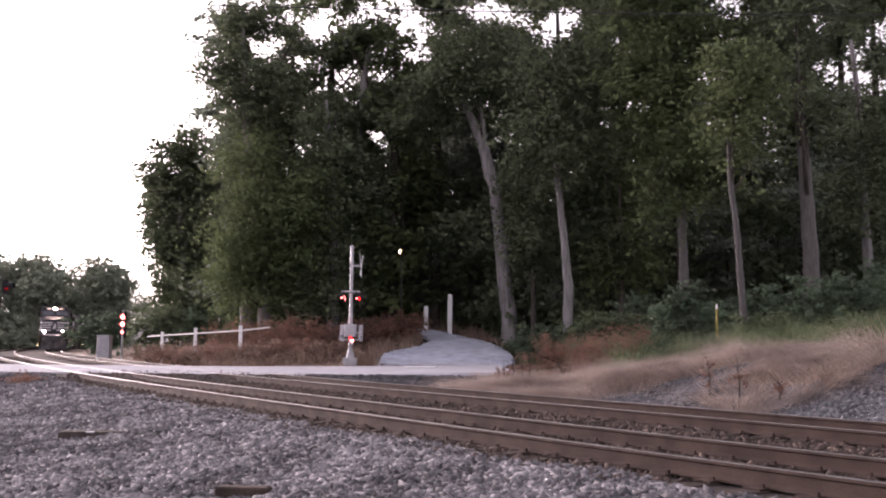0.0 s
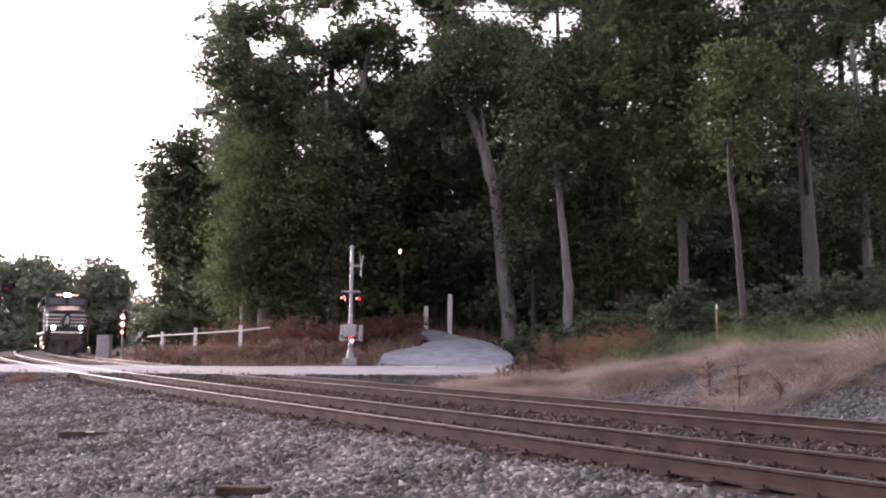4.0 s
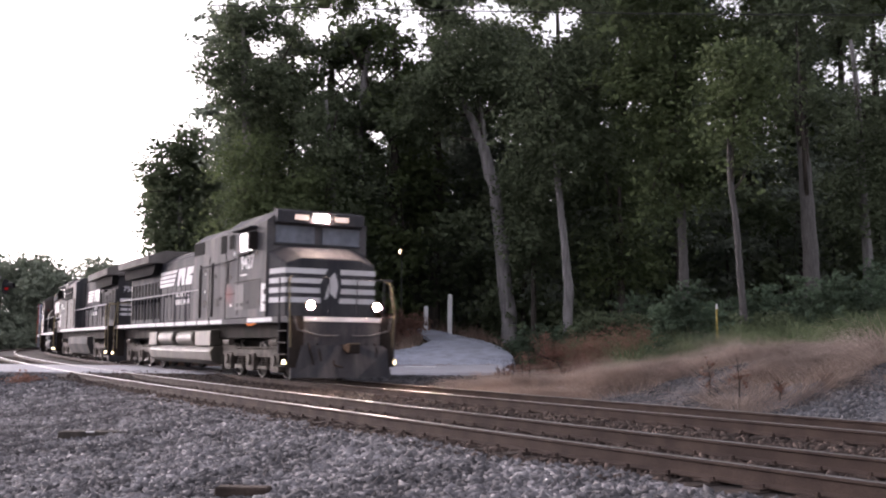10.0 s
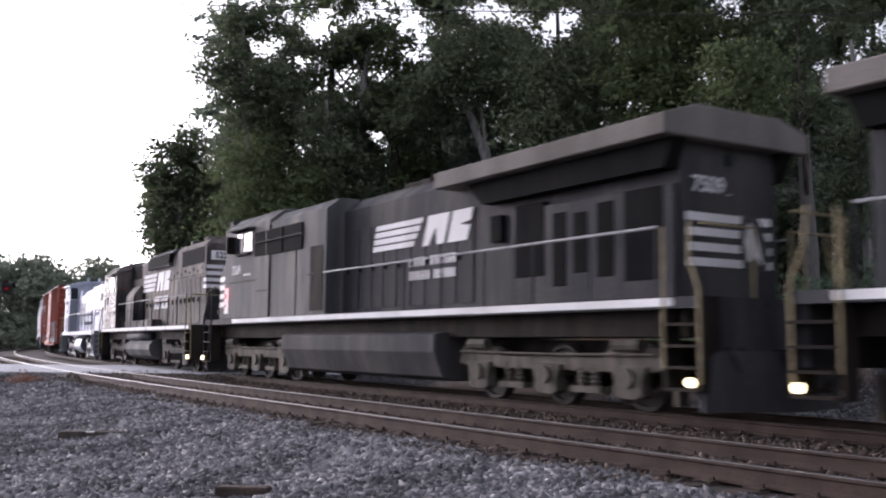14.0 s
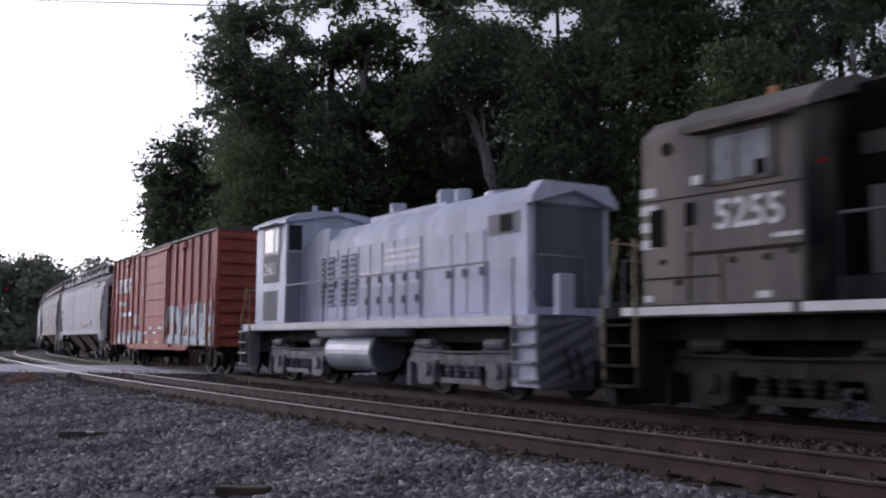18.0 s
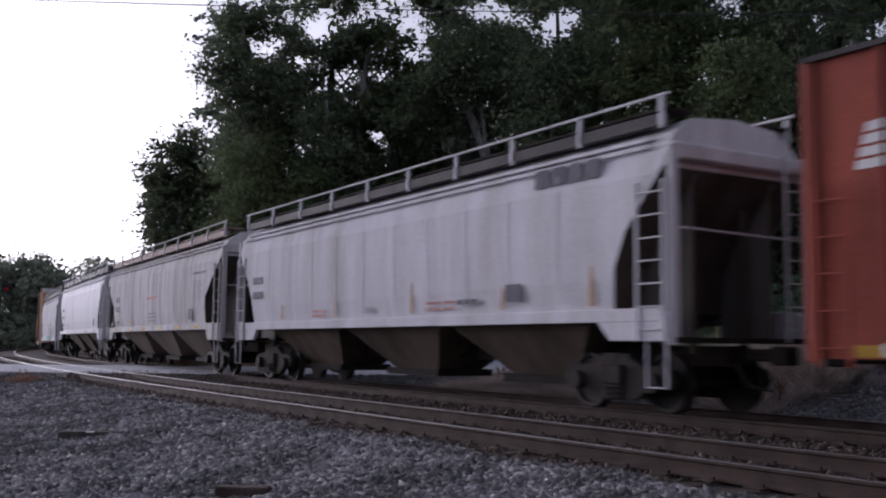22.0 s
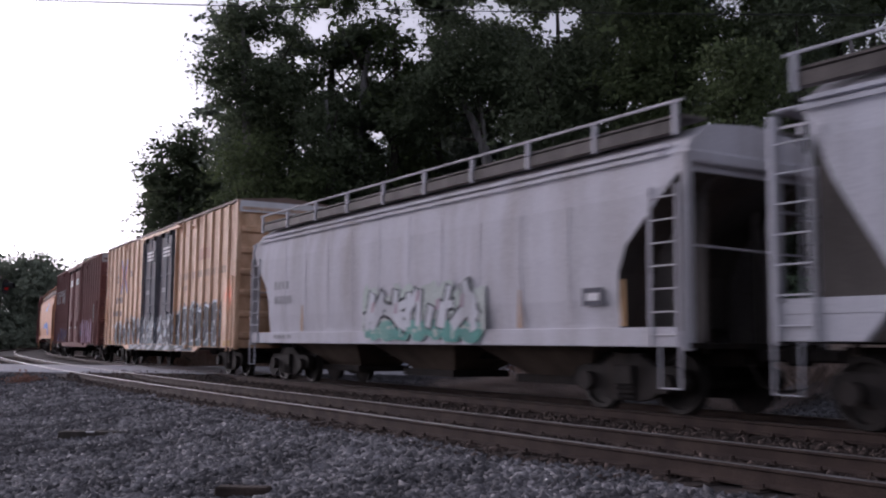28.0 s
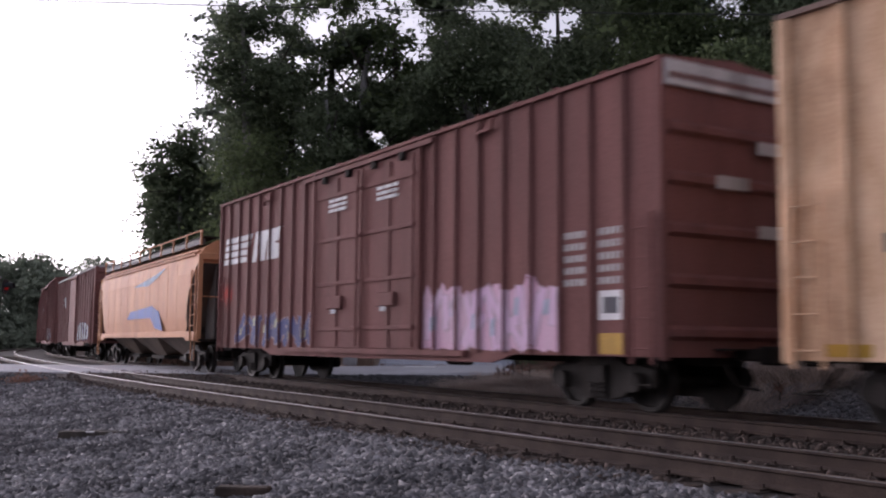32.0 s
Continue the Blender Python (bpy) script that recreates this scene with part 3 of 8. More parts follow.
tie_mesh = Shape().box(-0.115, 0.115, -1.3, 1.3, -0.36, -0.178).mesh("sleeper", 0.012)
plate_mesh = Shape().box(-0.09, 0.09, -0.17, 0.17, -0.178, -0.165).box(-0.07, -0.04, 0.08, 0.11, -0.165, -0.13).box(0.04, 0.07, -0.11, -0.08, -0.165, -0.13).mesh("tie_plate")
plate_mesh.materials.append(RAIL_SIDE)
rng = np.random.default_rng(3)
for name, mid, words in (("track_far", 0.0, "rusty main track with wooden sleepers in brown ballast"),
                         ("track_near", SPACING, "rusty steel rails on wooden sleepers, near track")):
    tr = thing(name, words, "railway track", kind="structure")
    for side in (-1, 1):
        part("rail", rail_mesh(mid + side * 0.7525, -420, 60), None, tr)
    plates = Shape()
    for s in np.arange(-62, 16, 0.53):
        x, y, t = on_track(s, mid)
        turn = pose(x, y, rng.normal() * 0.004 - 0.002, 0, 0, math.degrees(t) + rng.normal() * 0.5)
        part("sleeper", tie_mesh, TIE, tr, at=turn)
        for side in (-1, 1):
            xx, yy, _ = on_track(s, mid + side * 0.7525)
            q = pose(xx, yy, 0, 0, 0, math.degrees(t))
            plates.add([q @ v.co for v in plate_mesh.vertices], [tuple(p.vertices) for p in plate_mesh.polygons])
    part("tie_plates", plates, RAIL_SIDE, tr)["kind"] = "stuff"


# ---- loose stones ----
def stone_field(name, label, x, y, size, material, lift=0.0):
    r = np.random.default_rng(len(x))
    n = len(x)
    octa = np.array([(1, 0, 0), (-1, 0, 0), (0, 1, 0), (0, -1, 0), (0, 0, 1), (0, 0, -1)], float) * 1.25
    tri = np.array([(0, 2, 4), (2, 1, 4), (1, 3, 4), (3, 0, 4), (2, 0, 5), (1, 2, 5), (3, 1, 5), (0, 3, 5)])
    kinds = np.stack([octa * (0.75 + 0.5 * r.random((6, 1))) * (0.7 + 0.6 * r.random((1, 3))) + r.normal(size=(6, 3)) * 0.22 for _ in range(32)])
    v = kinds[r.integers(0, 32, n)]
    a, b = turned(r, n)
    c = np.cross(a, b)
    v = v[:, :, :1] * a[:, None] + v[:, :, 1:2] * b[:, None] + v[:, :, 2:] * c[:, None]
    v = v * (size * (0.55 + 0.9 * r.random(n) ** 1.6))[:, None, None] * (1, 1, 0.8) + ground_points(x, y, lift)[:, None]
    me = bpy.data.meshes.new(name)
    me.vertices.add(n * 6)
    me.vertices.foreach_set("co", v.astype(np.float32).ravel())
    loops = (tri[None] + (np.arange(n) * 6)[:, None, None]).astype(np.int32).ravel()
    me.loops.add(len(loops))
    me.loops.foreach_set("vertex_index", loops)
    me.polygons.add(n * 8)
    me.polygons.foreach_set("loop_start", np.arange(0, len(loops), 3, dtype=np.int32))
    me.update(calc_edges=True)
    me.materials.append(material)
    return tagged(new(name, me), label, "gravel", kind="stuff")


def scatter(rng, n, x0, x1, y0, y1, keep):
    x, y = x0 + (x1 - x0) * rng.random(n), y0 + (y1 - y0) * rng.random(n)
    s, lat = track_coords(x, y)
    k = keep(s, lat, x, y, rng.random(n))
    return x[k], y[k]


SEEN = lambda x, y: abs(x) < 0.47 * y + 0.6
x, y = scatter(rng, 225000, -11, 7, 7.5, 24, lambda s, lat, x, y, r: SEEN(x, y) & (lat > SPACING + 1.3 + 0.25 * wave(x * 2.6, y * 2.2)) & (lat < SPACING + 12) & (r < np.interp(y, [7.5, 12, 24], [1.0, 0.75, 0.28])))
stone_field("ballast", "loose grey crushed stone of the ballast shoulder", x, y, 0.040, STONE)
x, y = scatter(rng, 26000, -11, 7, 7.5, 24, lambda s, lat, x, y, r: SEEN(x, y) & (lat > SPACING + 1.7) & (lat < SPACING + 12) & (r < np.interp(y, [7.5, 12, 24], [1.0, 0.75, 0.28]) * (0.6 + 0.5 * wave(x * 1.3, y * 1.1))))
stone_field("pale_ballast", "pale stones scattered among the grey ballast", x, y, 0.041, STONE_PALE, 0.015)
x, y = scatter(rng, 26000, -15, -4, 15, 32.5, lambda s, lat, x, y, r: SEEN(x, y) & (lat > SPACING + 1.4) & ((lat > SPACING + 11) | (y > 22)) & (r < 0.8))
stone_field("yard_gravel", "coarse dark gravel spread beside the crossing", x, y, 0.05, STONE)
x, y = scatter(rng, 9000, -7, 3.2, 29.3, 32.9, lambda s, lat, x, y, r: (lat < -1.7))
stone_field("road_shoulder", "dark gravel slope below the road's edge", x, y, 0.05, STONE_DARK)
x, y = scatter(rng, 150000, -12, 11, 9, 36, lambda s, lat, x, y, r: SEEN(x, y) & (lat > -1.9) & (lat < SPACING + 1.75 + 0.2 * wave(x * 2.2, y * 2.6)) & (r < np.interp(y, [9, 36], [0.6, 0.14])))
stone_field("track_ballast", "rust-stained crushed stone between the rails", x, y, 0.036,
            mat("rusty_stone", (0.10, 0.076, 0.065), (0.055, 0.042, 0.037), rough=0.95, scale=1.2, fine=25, bump=0.4, island=0.5), 0.006)

def grass_line(s, x, y):
    """How far up the bank the bare stones reach before the grass."""
    return np.interp(s, [-9, -1.8, -0.9, 0.3, 1.0, 2.9, 3.5, 4.2, 8], [2.9, 2.9, 5.2, 5.7, 3.5, 3.0, 4.2, 5.9, 6.0]) + 0.3 * wave(x * 2.1, y * 1.7)


x, y = scatter(rng, 85000, 0, 13, 13, 27, lambda s, lat, x, y, r: SEEN(x, y) & (lat < -2.0) & (-lat < grass_line(s, x, y) + 0.4) & (s > -7 + 1.2 * wave(y, x)) & (r < 0.9))
stone_field("bank_stones", "grey crushed stone spilled at the foot of the grassy bank", x, y, 0.04, STONE_BANK)

# ---- level crossing road and gravel lane ----
road = Shape()
rings = []
for x in np.append(np.arange(-40, 2.1, 1.0), 2.5):
    z = -0.014 + 0.12 * float(ease(x, -5, 4))
    near = ROAD_Y0 + (0.5 * float(ease(x, -2, 3)) if x > -2 else 0)
    far = ROAD_Y1 + 2.0 * float(ease(x, -2, 5))
    rings.append([(x, near - 0.5, z - 0.3), (x, near, z), (x, far, z + 0.05 * float(ease(x, -9, -3))), (x, far + 0.5, z - 0.3)])
part("road", road.loft(rings), ASPHALT)
tagged(bpy.data.objects["road"], "pale worn asphalt road over the level crossing", "road", kind="structure")
part("stop_line", Shape().prism([(-1.55, 39.3), (-0.35, 39.3), (-0.15, 40.3), (-1.25, 40.3)], 0.09, 0.125, "z"), WHITE_POST, bpy.data.objects["road"], "worn white line painted on the road")
# lane: leaves the road on the far side and climbs to the woods
lane = Shape()
rings = []
LANE = [(0.2, 45.0, 6.2), (0.28, 50.0, 6.4), (0.9, 53.0, 4.3), (0.9, 55.5, 3.0), (0.0, 58.0, 2.1), (-0.9, 60.5, 1.7), (-3.0, 62.5, 1.7)]
for i in range(37):
    q = i / 36 * (len(LANE) - 1)
    j = min(int(q), len(LANE) - 2)
    f = q - j
    a, b = LANE[j], LANE[j + 1]
    x, y, wd = (a[k] * (1 - f) + b[k] * f for k in range(3))
    dx, dy = b[0] - a[0], b[1] - a[1]
    ln = math.hypot(dx, dy)
    nx, ny = dy / ln, -dx / ln
    z = 0.05 + 0.119 * min(16.0, y - 46)
    rings.append([(x + nx * o * wd / 2, y + ny * o * wd / 2, z + h) for o, h in ((-1.3, -1.4), (-1, 0), (-0.3, 0.05), (0.3, 0.05), (1, 0), (1.3, -1.4))])
part("gravel_lane", lane.loft(rings), GRAVEL_ROAD)
x, y = scatter(rng, 24000, -5, 5, 44, 62, lambda s, lat, x, y, r: abs(x - np.interp(y, [q[1] for q in LANE], [q[0] for q in LANE])) < np.interp(y, [q[1] for q in LANE], [q[2] / 2 for q in LANE]))
stone_field("lane_gravel", "pale loose gravel on the climbing lane", x, y, 0.045, GRAVEL_ROAD, 0.13)
tagged(bpy.data.objects["gravel_lane"], "pale gravel lane climbing from the road into the woods", "lane", kind="structure")


# ---- trees ----
def tree(name, label, trunk, radii, limbs, blobs, count, size, leaf, bark, seed, clump=0.55, shell=0.35):
    r = np.random.default_rng(seed)
    foot = float(ground_z(np.array([trunk[0][0]]), np.array([trunk[0][1]]))[0])
    trunk = [(trunk[0][0], trunk[0][1], foot)] + list(trunk if trunk[0][2] > foot + 1.0 else trunk[1:])
    radii = radii if len(radii) == len(trunk) else [radii[0]] + list(radii)
    root = thing(name, label, "tree", pose(*trunk[0]))
    o = Vector(trunk[0])
    sh = Shape()
    pts = [Vector(p) - o for p in trunk]
    fine, rad = [], []
    for i in range(len(pts) - 1):
        for f in (0, 0.33, 0.66):
            fine.append(pts[i].lerp(pts[i + 1], f) + Vector((r.normal(), r.normal(), 0)) * radii[i] * 0.08)
            rad.append((radii[i] + (radii[i + 1] - radii[i]) * f) * (1 + 0.04 * r.normal()))
    fine.append(pts[-1]), rad.append(radii[-1])
    sh.tube([fine[0] - Vector((0, 0, 0.5))] + fine, [rad[0] * 1.25] + [rad[0] * 1.12] + rad[1:], 10)
    part("trunk", sh, bark, root, smooth=True)
    top = fine[-1]
    b = np.array(blobs, dtype=float)
    b[:, :3] -= np.array(trunk[0])
    if size < 0.15:
        size, count = size * 1.25, int(count * 0.8)
    for k in range(limbs):
        q = b[k % len(b)]
        a = fine[int(len(fine) * (0.45 + 0.5 * r.random()))]
        e = Vector(q[:3]) + Vector(r.normal(size=3) * 0.4 * q[3:])
        m = a.lerp(e, 0.5) + Vector((0, 0, -0.08 * (e - a).length))
        part("limb", Shape().tube([a, m, e], [rad[-1] * 0.9, rad[-1] * 0.6, 0.03], 6), BARK_DARK, root, smooth=True)
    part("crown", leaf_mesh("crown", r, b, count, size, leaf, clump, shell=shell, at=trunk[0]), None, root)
    if trunk[-1][2] > 13 and trunk[0][0] > 4 and trunk[0][1] < 60:
        # an upper crown above the view, added to shade what is below
        x, y, z = trunk[-1]
        high = [(x - o.x + r.normal() * 1.3, y - o.y + r.normal() * 1.3, q - o.z, 2.6, 2.6, 1.9) for q in np.arange(max(b[:, 2].max() + o.z, z) + 1.5, 28, 2.2)]
        if high:
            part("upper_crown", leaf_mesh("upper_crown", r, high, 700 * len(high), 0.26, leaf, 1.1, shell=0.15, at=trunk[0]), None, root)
    return root

tree('tree', 'tall dark broadleaf tree at the edge of the woods', [(-18.59, 72, 1.65), (-18.8, 72, 6.15), (-19.21, 72, 10.25), (-19.41, 72, 13.52)],
     [0.328, 0.246, 0.184, 0.082], 4, [(-20.34, 72.37, 13.78, 1.98, 2.06, 2.14), (-18.78, 72.73, 15.23, 1.86, 1.76, 1.65), (-21.06, 72.89, 11.79, 1.49, 1.68, 1.87), (-20.19, 73.33, 8.95, 2.34, 2.63, 2.92), (-18.57, 72.72, 12.0, 2.07, 2.28, 2.48), (-18.3, 73.27, 7.5, 2.29, 2.6, 2.92), (-18.23, 70.59, 4.05, 2.41, 2.41, 2.41)],
     41381, 0.13, LEAF, BARK, 11, 0.7, 0.35)
tree('tree', 'tall dark broadleaf tree with a ragged crown', [(-11.74, 60, 1.58), (-11.81, 60, 7.38), (-12.08, 60, 13.18), (-12.42, 60, 18.3), (-12.59, 60, 21.37)],
     [0.444, 0.375, 0.273, 0.171, 0.085], 6, [(-13.25, 59.9, 17.92, 2.11, 1.77, 1.43), (-12.0, 61.33, 20.78, 2.44, 2.01, 1.57), (-12.17, 60.45, 15.33, 2.13, 2.1, 2.06), (-14.24, 61.2, 17.58, 1.39, 1.22, 1.04), (-10.17, 58.84, 16.98, 2.01, 1.84, 1.67), (-9.68, 59.91, 20.68, 2.04, 1.7, 1.36), (-12.94, 59.24, 21.1, 1.01, 0.84, 0.67)],
     30172, 0.105, LEAF, BARK, 12, 0.8, 0.35)
tree('tree', 'broadleaf tree hung with vines, dark green', [(-10.36, 58, 1.4), (-10.43, 58, 6.19), (-10.52, 58, 10.14)],
     [0.396, 0.297, 0.132], 4, [(-11.04, 58.13, 10.16, 2.65, 2.89, 3.14), (-10.07, 58.22, 5.88, 2.82, 3.06, 3.31), (-11.87, 56.54, 5.4, 1.77, 2.33, 2.89), (-8.26, 57.15, 8.41, 1.95, 2.44, 2.93)],
     38761, 0.105, LEAF_OLIVE, BARK, 13, 1, 0.35)
tree('tree', 'broadleaf tree hung with vines, dark green', [(-6.51, 59, 1.28), (-6.51, 59, 6.31), (-6.68, 59, 11.35), (-7.18, 59, 15.71)],
     [0.403, 0.302, 0.201, 0.101], 4, [(-7.1, 58.34, 13.22, 2.32, 2.24, 2.16), (-6.31, 60.25, 9.86, 2.74, 3.0, 3.26), (-6.43, 59.8, 5.37, 2.55, 2.89, 3.23), (-8.05, 57.98, 3.9, 1.98, 1.98, 1.98)],
     34688, 0.105, LEAF, BARK, 14, 1, 0.35)
tree('tree', 'tall open-crowned tree, sky showing between its leaves', [(-5.08, 62, 1.31), (-5.15, 62, 8.36), (-5.43, 62, 13.65), (-5.08, 62, 18.24), (-4.55, 62, 21.77)],
     [0.458, 0.353, 0.282, 0.212, 0.106], 7, [(-8.01, 62.89, 19.71, 1.61, 1.61, 1.61), (-4.99, 60.92, 21.06, 2.6, 1.85, 1.11), (-3.33, 62.35, 19.77, 1.95, 1.72, 1.49), (-3.6, 60.88, 15.86, 1.9, 1.73, 1.56), (-7.71, 60.51, 15.73, 2.07, 1.63, 1.2), (-1.58, 63.11, 21.45, 1.97, 1.71, 1.44), (-6.05, 61.13, 14.86, 1.74, 1.39, 1.04), (-6.75, 61.15, 20.07, 1.91, 1.65, 1.39), (-6.64, 63.45, 17.91, 1.8, 1.44, 1.08)],
     22896, 0.105, LEAF, BARK, 15, 0.8, 0.35)
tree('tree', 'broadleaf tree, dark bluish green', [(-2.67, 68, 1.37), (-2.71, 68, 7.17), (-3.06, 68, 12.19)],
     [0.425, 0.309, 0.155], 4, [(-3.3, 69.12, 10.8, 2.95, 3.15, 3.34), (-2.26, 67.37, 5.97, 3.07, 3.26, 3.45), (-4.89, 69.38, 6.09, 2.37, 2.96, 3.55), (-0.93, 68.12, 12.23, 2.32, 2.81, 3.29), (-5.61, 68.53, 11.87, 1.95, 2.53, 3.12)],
     56553, 0.105, LEAF_BLUE_LIFTED, BARK, 16, 1, 0.35)
forked = tree('tree', 'great leaning tree with a pale forked trunk', [(3.79, 56, 2.63), (3.25, 56, 7.09), (2.84, 56, 9.95), (2.29, 56, 12.18), (1.72, 56, 13.6), (0.89, 56, 15.19), (0.03, 56, 18.53)],
     [0.446, 0.398, 0.35, 0.319, 0.255, 0.191, 0.08], 6, [(0.9, 54.6, 16.0, 1.5, 1.2, 1.2), (2.3, 54.6, 15.9, 1.3, 1.1, 1.1), (0.19, 55.11, 16.37, 2.26, 2.23, 2.19), (2.15, 57.32, 19.29, 2.45, 2.04, 1.63), (-1.26, 56.57, 14.19, 1.77, 1.77, 1.77), (3.79, 57.4, 16.39, 1.96, 2.12, 2.29), (3.77, 57.18, 13.73, 0.98, 0.98, 0.98)],
     23108, 0.105, LEAF, BARK, 17, 1, 0.35)
part("fork", Shape().tube([(2.32 - 3.79, 0, 11.7 - forked.matrix_basis.translation.z), (2.22 - 3.79, -0.05, 13.2 - forked.matrix_basis.translation.z), (2.05 - 3.79, -0.1, 15.2 - forked.matrix_basis.translation.z)], [0.2, 0.16, 0.09], 8), BARK, forked, smooth=True)
tree('tree', 'slim tree with a pale trunk', [(6.31, 50, 3.91), (6.14, 50, 6.18), (5.86, 50, 8.74), (5.63, 50, 11.58), (5.43, 50, 14.14), (5.29, 50, 16.7)],
     [0.242, 0.199, 0.171, 0.156, 0.128, 0.071], 4, [(5.7, 49.0, 10.0, 1.3, 1.2, 1.4), (6.1, 49.2, 12.2, 1.4, 1.2, 1.4), (4.95, 49.4, 15.1, 1.4, 1.76, 2.11), (6.94, 49.58, 14.33, 1.41, 1.69, 1.97), (7.14, 49.0, 11.39, 1.39, 1.53, 1.67), (4.06, 48.94, 11.62, 1.11, 1.25, 1.39), (7.65, 48.7, 16.87, 1.25, 1.18, 1.11)],
     14124, 0.105, LEAF, BARK, 18, 1, 0.35)
tree('tree', 'broadleaf tree with yellowing leaves', [(11.2, 46, 3.47), (11.12, 46, 6.61), (11.04, 46, 9.48), (10.96, 46, 12.36), (10.89, 46, 14.98)],
     [0.222, 0.209, 0.183, 0.144, 0.078], 4, [(11.0, 44.8, 9.9, 1.4, 1.2, 1.4), (10.23, 45.4, 12.98, 1.6, 1.7, 1.81), (10.69, 46.31, 10.06, 1.19, 1.51, 1.84), (9.52, 44.51, 7.8, 0.76, 1.08, 1.39), (11.81, 46.53, 15.68, 1.99, 1.72, 1.46), (8.7, 45.51, 14.55, 1.42, 1.49, 1.55), (11.4, 45.43, 8.35, 0.78, 1.16, 1.55)],
     18231, 0.105, LEAF_OLIVE, BARK_MID, 19, 1, 0.35)
tree('tree', 'slender young tree with yellow-green leaves', [(11.5, 38, 2.19), (11.35, 38, 4.79), (11.13, 38, 6.95), (11.07, 38, 8.46), (11.15, 38, 10.19)],
     [0.141, 0.13, 0.119, 0.097, 0.054], 4, [(11.1, 37.4, 8.9, 0.8, 0.8, 0.8), (12.1, 38.96, 8.54, 1.0, 0.81, 0.62), (10.92, 37.94, 10.17, 1.19, 1.08, 0.97), (12.06, 37.45, 11.34, 1.17, 1.17, 1.17), (10.92, 37.94, 11.9, 1.08, 0.97, 0.86)],
     6346, 0.09, LEAF_OLIVE, BARK_MID, 20, 1, 0.35)
tree('tree', 'tall straight-trunked tree, grey bark', [(16.42, 44, 3.41), (16.32, 44, 6.42), (16.17, 44, 8.92), (16.02, 44, 11.42), (15.87, 44, 14.92)],
     [0.338, 0.313, 0.275, 0.225, 0.138], 4, [(16.0, 42.9, 12.4, 1.3, 1.1, 1.2), (16.2, 43.2, 14.6, 1.3, 1.1, 1.2), (15.38, 44.61, 14.35, 1.65, 1.59, 1.52), (15.19, 42.67, 15.47, 1.7, 1.4, 1.09), (15.53, 45.43, 12.0, 1.03, 1.16, 1.29), (16.85, 42.57, 11.33, 1.09, 1.0, 0.92), (17.21, 44.75, 15.68, 1.15, 0.85, 0.56)],
     9147, 0.105, LEAF, BARK_MID, 21, 1, 0.35)
tree('tree', 'broadleaf tree, dark green, partly bare against the sky', [(22.36, 52, 3.88), (22.21, 52, 8.91), (22.07, 52, 13.93), (21.77, 52, 17.48)],
     [0.266, 0.222, 0.163, 0.089], 4, [(22.96, 53.03, 14.19, 1.06, 1.21, 1.36), (21.16, 50.55, 10.98, 1.29, 1.51, 1.73), (23.03, 52.86, 8.44, 1.35, 1.88, 2.41), (21.02, 51.6, 8.54, 1.17, 1.61, 2.05), (23.06, 52.24, 18.16, 0.89, 0.74, 0.59), (23.45, 50.53, 13.01, 1.44, 2.44, 3.45)],
     14870, 0.105, LEAF, BARK, 22, 1, 0.35)
tree('tree', 'understorey tree, dark green', [(4.95, 54, 2.59), (4.95, 54, 5.97), (4.79, 54, 9.65)],
     [0.154, 0.123, 0.077], 4, [(4.52, 52.64, 10.03, 1.35, 1.72, 2.1), (4.86, 53.04, 6.78, 1.45, 1.78, 2.11), (8.69, 55.37, 9.91, 1.73, 2.2, 2.68), (8.79, 53.09, 6.22, 1.81, 1.96, 2.11), (7.04, 54.77, 6.99, 1.25, 1.56, 1.87)],
     24330, 0.105, LEAF, BARK_DARK, 23, 1, 0.35)
tree('tree', 'understorey tree, olive green', [(9.35, 52, 2.57), (9.35, 52, 5.83), (9.29, 52, 9.38)],
     [0.177, 0.148, 0.089], 4, [(9.12, 53.29, 11.7, 1.36, 1.59, 1.82), (9.89, 53.33, 8.38, 1.52, 1.67, 1.82), (10.14, 51.53, 5.5, 1.47, 1.47, 1.47), (7.8, 51.56, 4.89, 1.17, 1.17, 1.17)],
     8880, 0.105, LEAF_OLIVE, BARK_DARK, 24, 1, 0.35)
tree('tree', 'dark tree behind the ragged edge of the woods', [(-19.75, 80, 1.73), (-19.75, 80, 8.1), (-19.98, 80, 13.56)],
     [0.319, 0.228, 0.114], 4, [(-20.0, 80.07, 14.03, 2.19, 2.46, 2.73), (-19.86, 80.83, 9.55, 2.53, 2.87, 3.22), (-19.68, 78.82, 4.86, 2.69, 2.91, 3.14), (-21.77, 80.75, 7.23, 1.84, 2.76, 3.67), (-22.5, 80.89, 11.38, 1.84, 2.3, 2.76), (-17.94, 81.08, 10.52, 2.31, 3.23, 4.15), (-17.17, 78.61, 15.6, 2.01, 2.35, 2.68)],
     12663, 0.24, LEAF_BLUE_LIFTED, BARK_DARK, 25, 0.8, 0.1)

# the crowded woods behind the first row: tall trunks, leaves from the ground up
wrng = np.random.default_rng(29)


def fill_tree(x, y, top, leaf, size, per_blob, wide, seed, label, bottom=1.0):
    g = float(ground_z(np.array([x]), np.array([y]))[0])
    r = np.random.default_rng(seed)
    blobs = []
    z = g + bottom
    while z < top:
        w = wide * (0.85 + 0.35 * r.random())
        blobs.append((x + r.normal() * wide * 0.75, y + r.normal() * wide * 0.5, z, w * 1.1, w * 0.95, w * 0.8))
        z += wide * 0.95
    tree("tree", label, [(x, y, g), (x + 0.25, y, g + top * 0.4), (x + 0.1, y, top * 0.85)], [top * 0.016, top * 0.012, top * 0.004], 3, blobs,
         int(per_blob * len(blobs)), size, leaf, BARK_DARK, seed, wide * 0.5, 0.15)


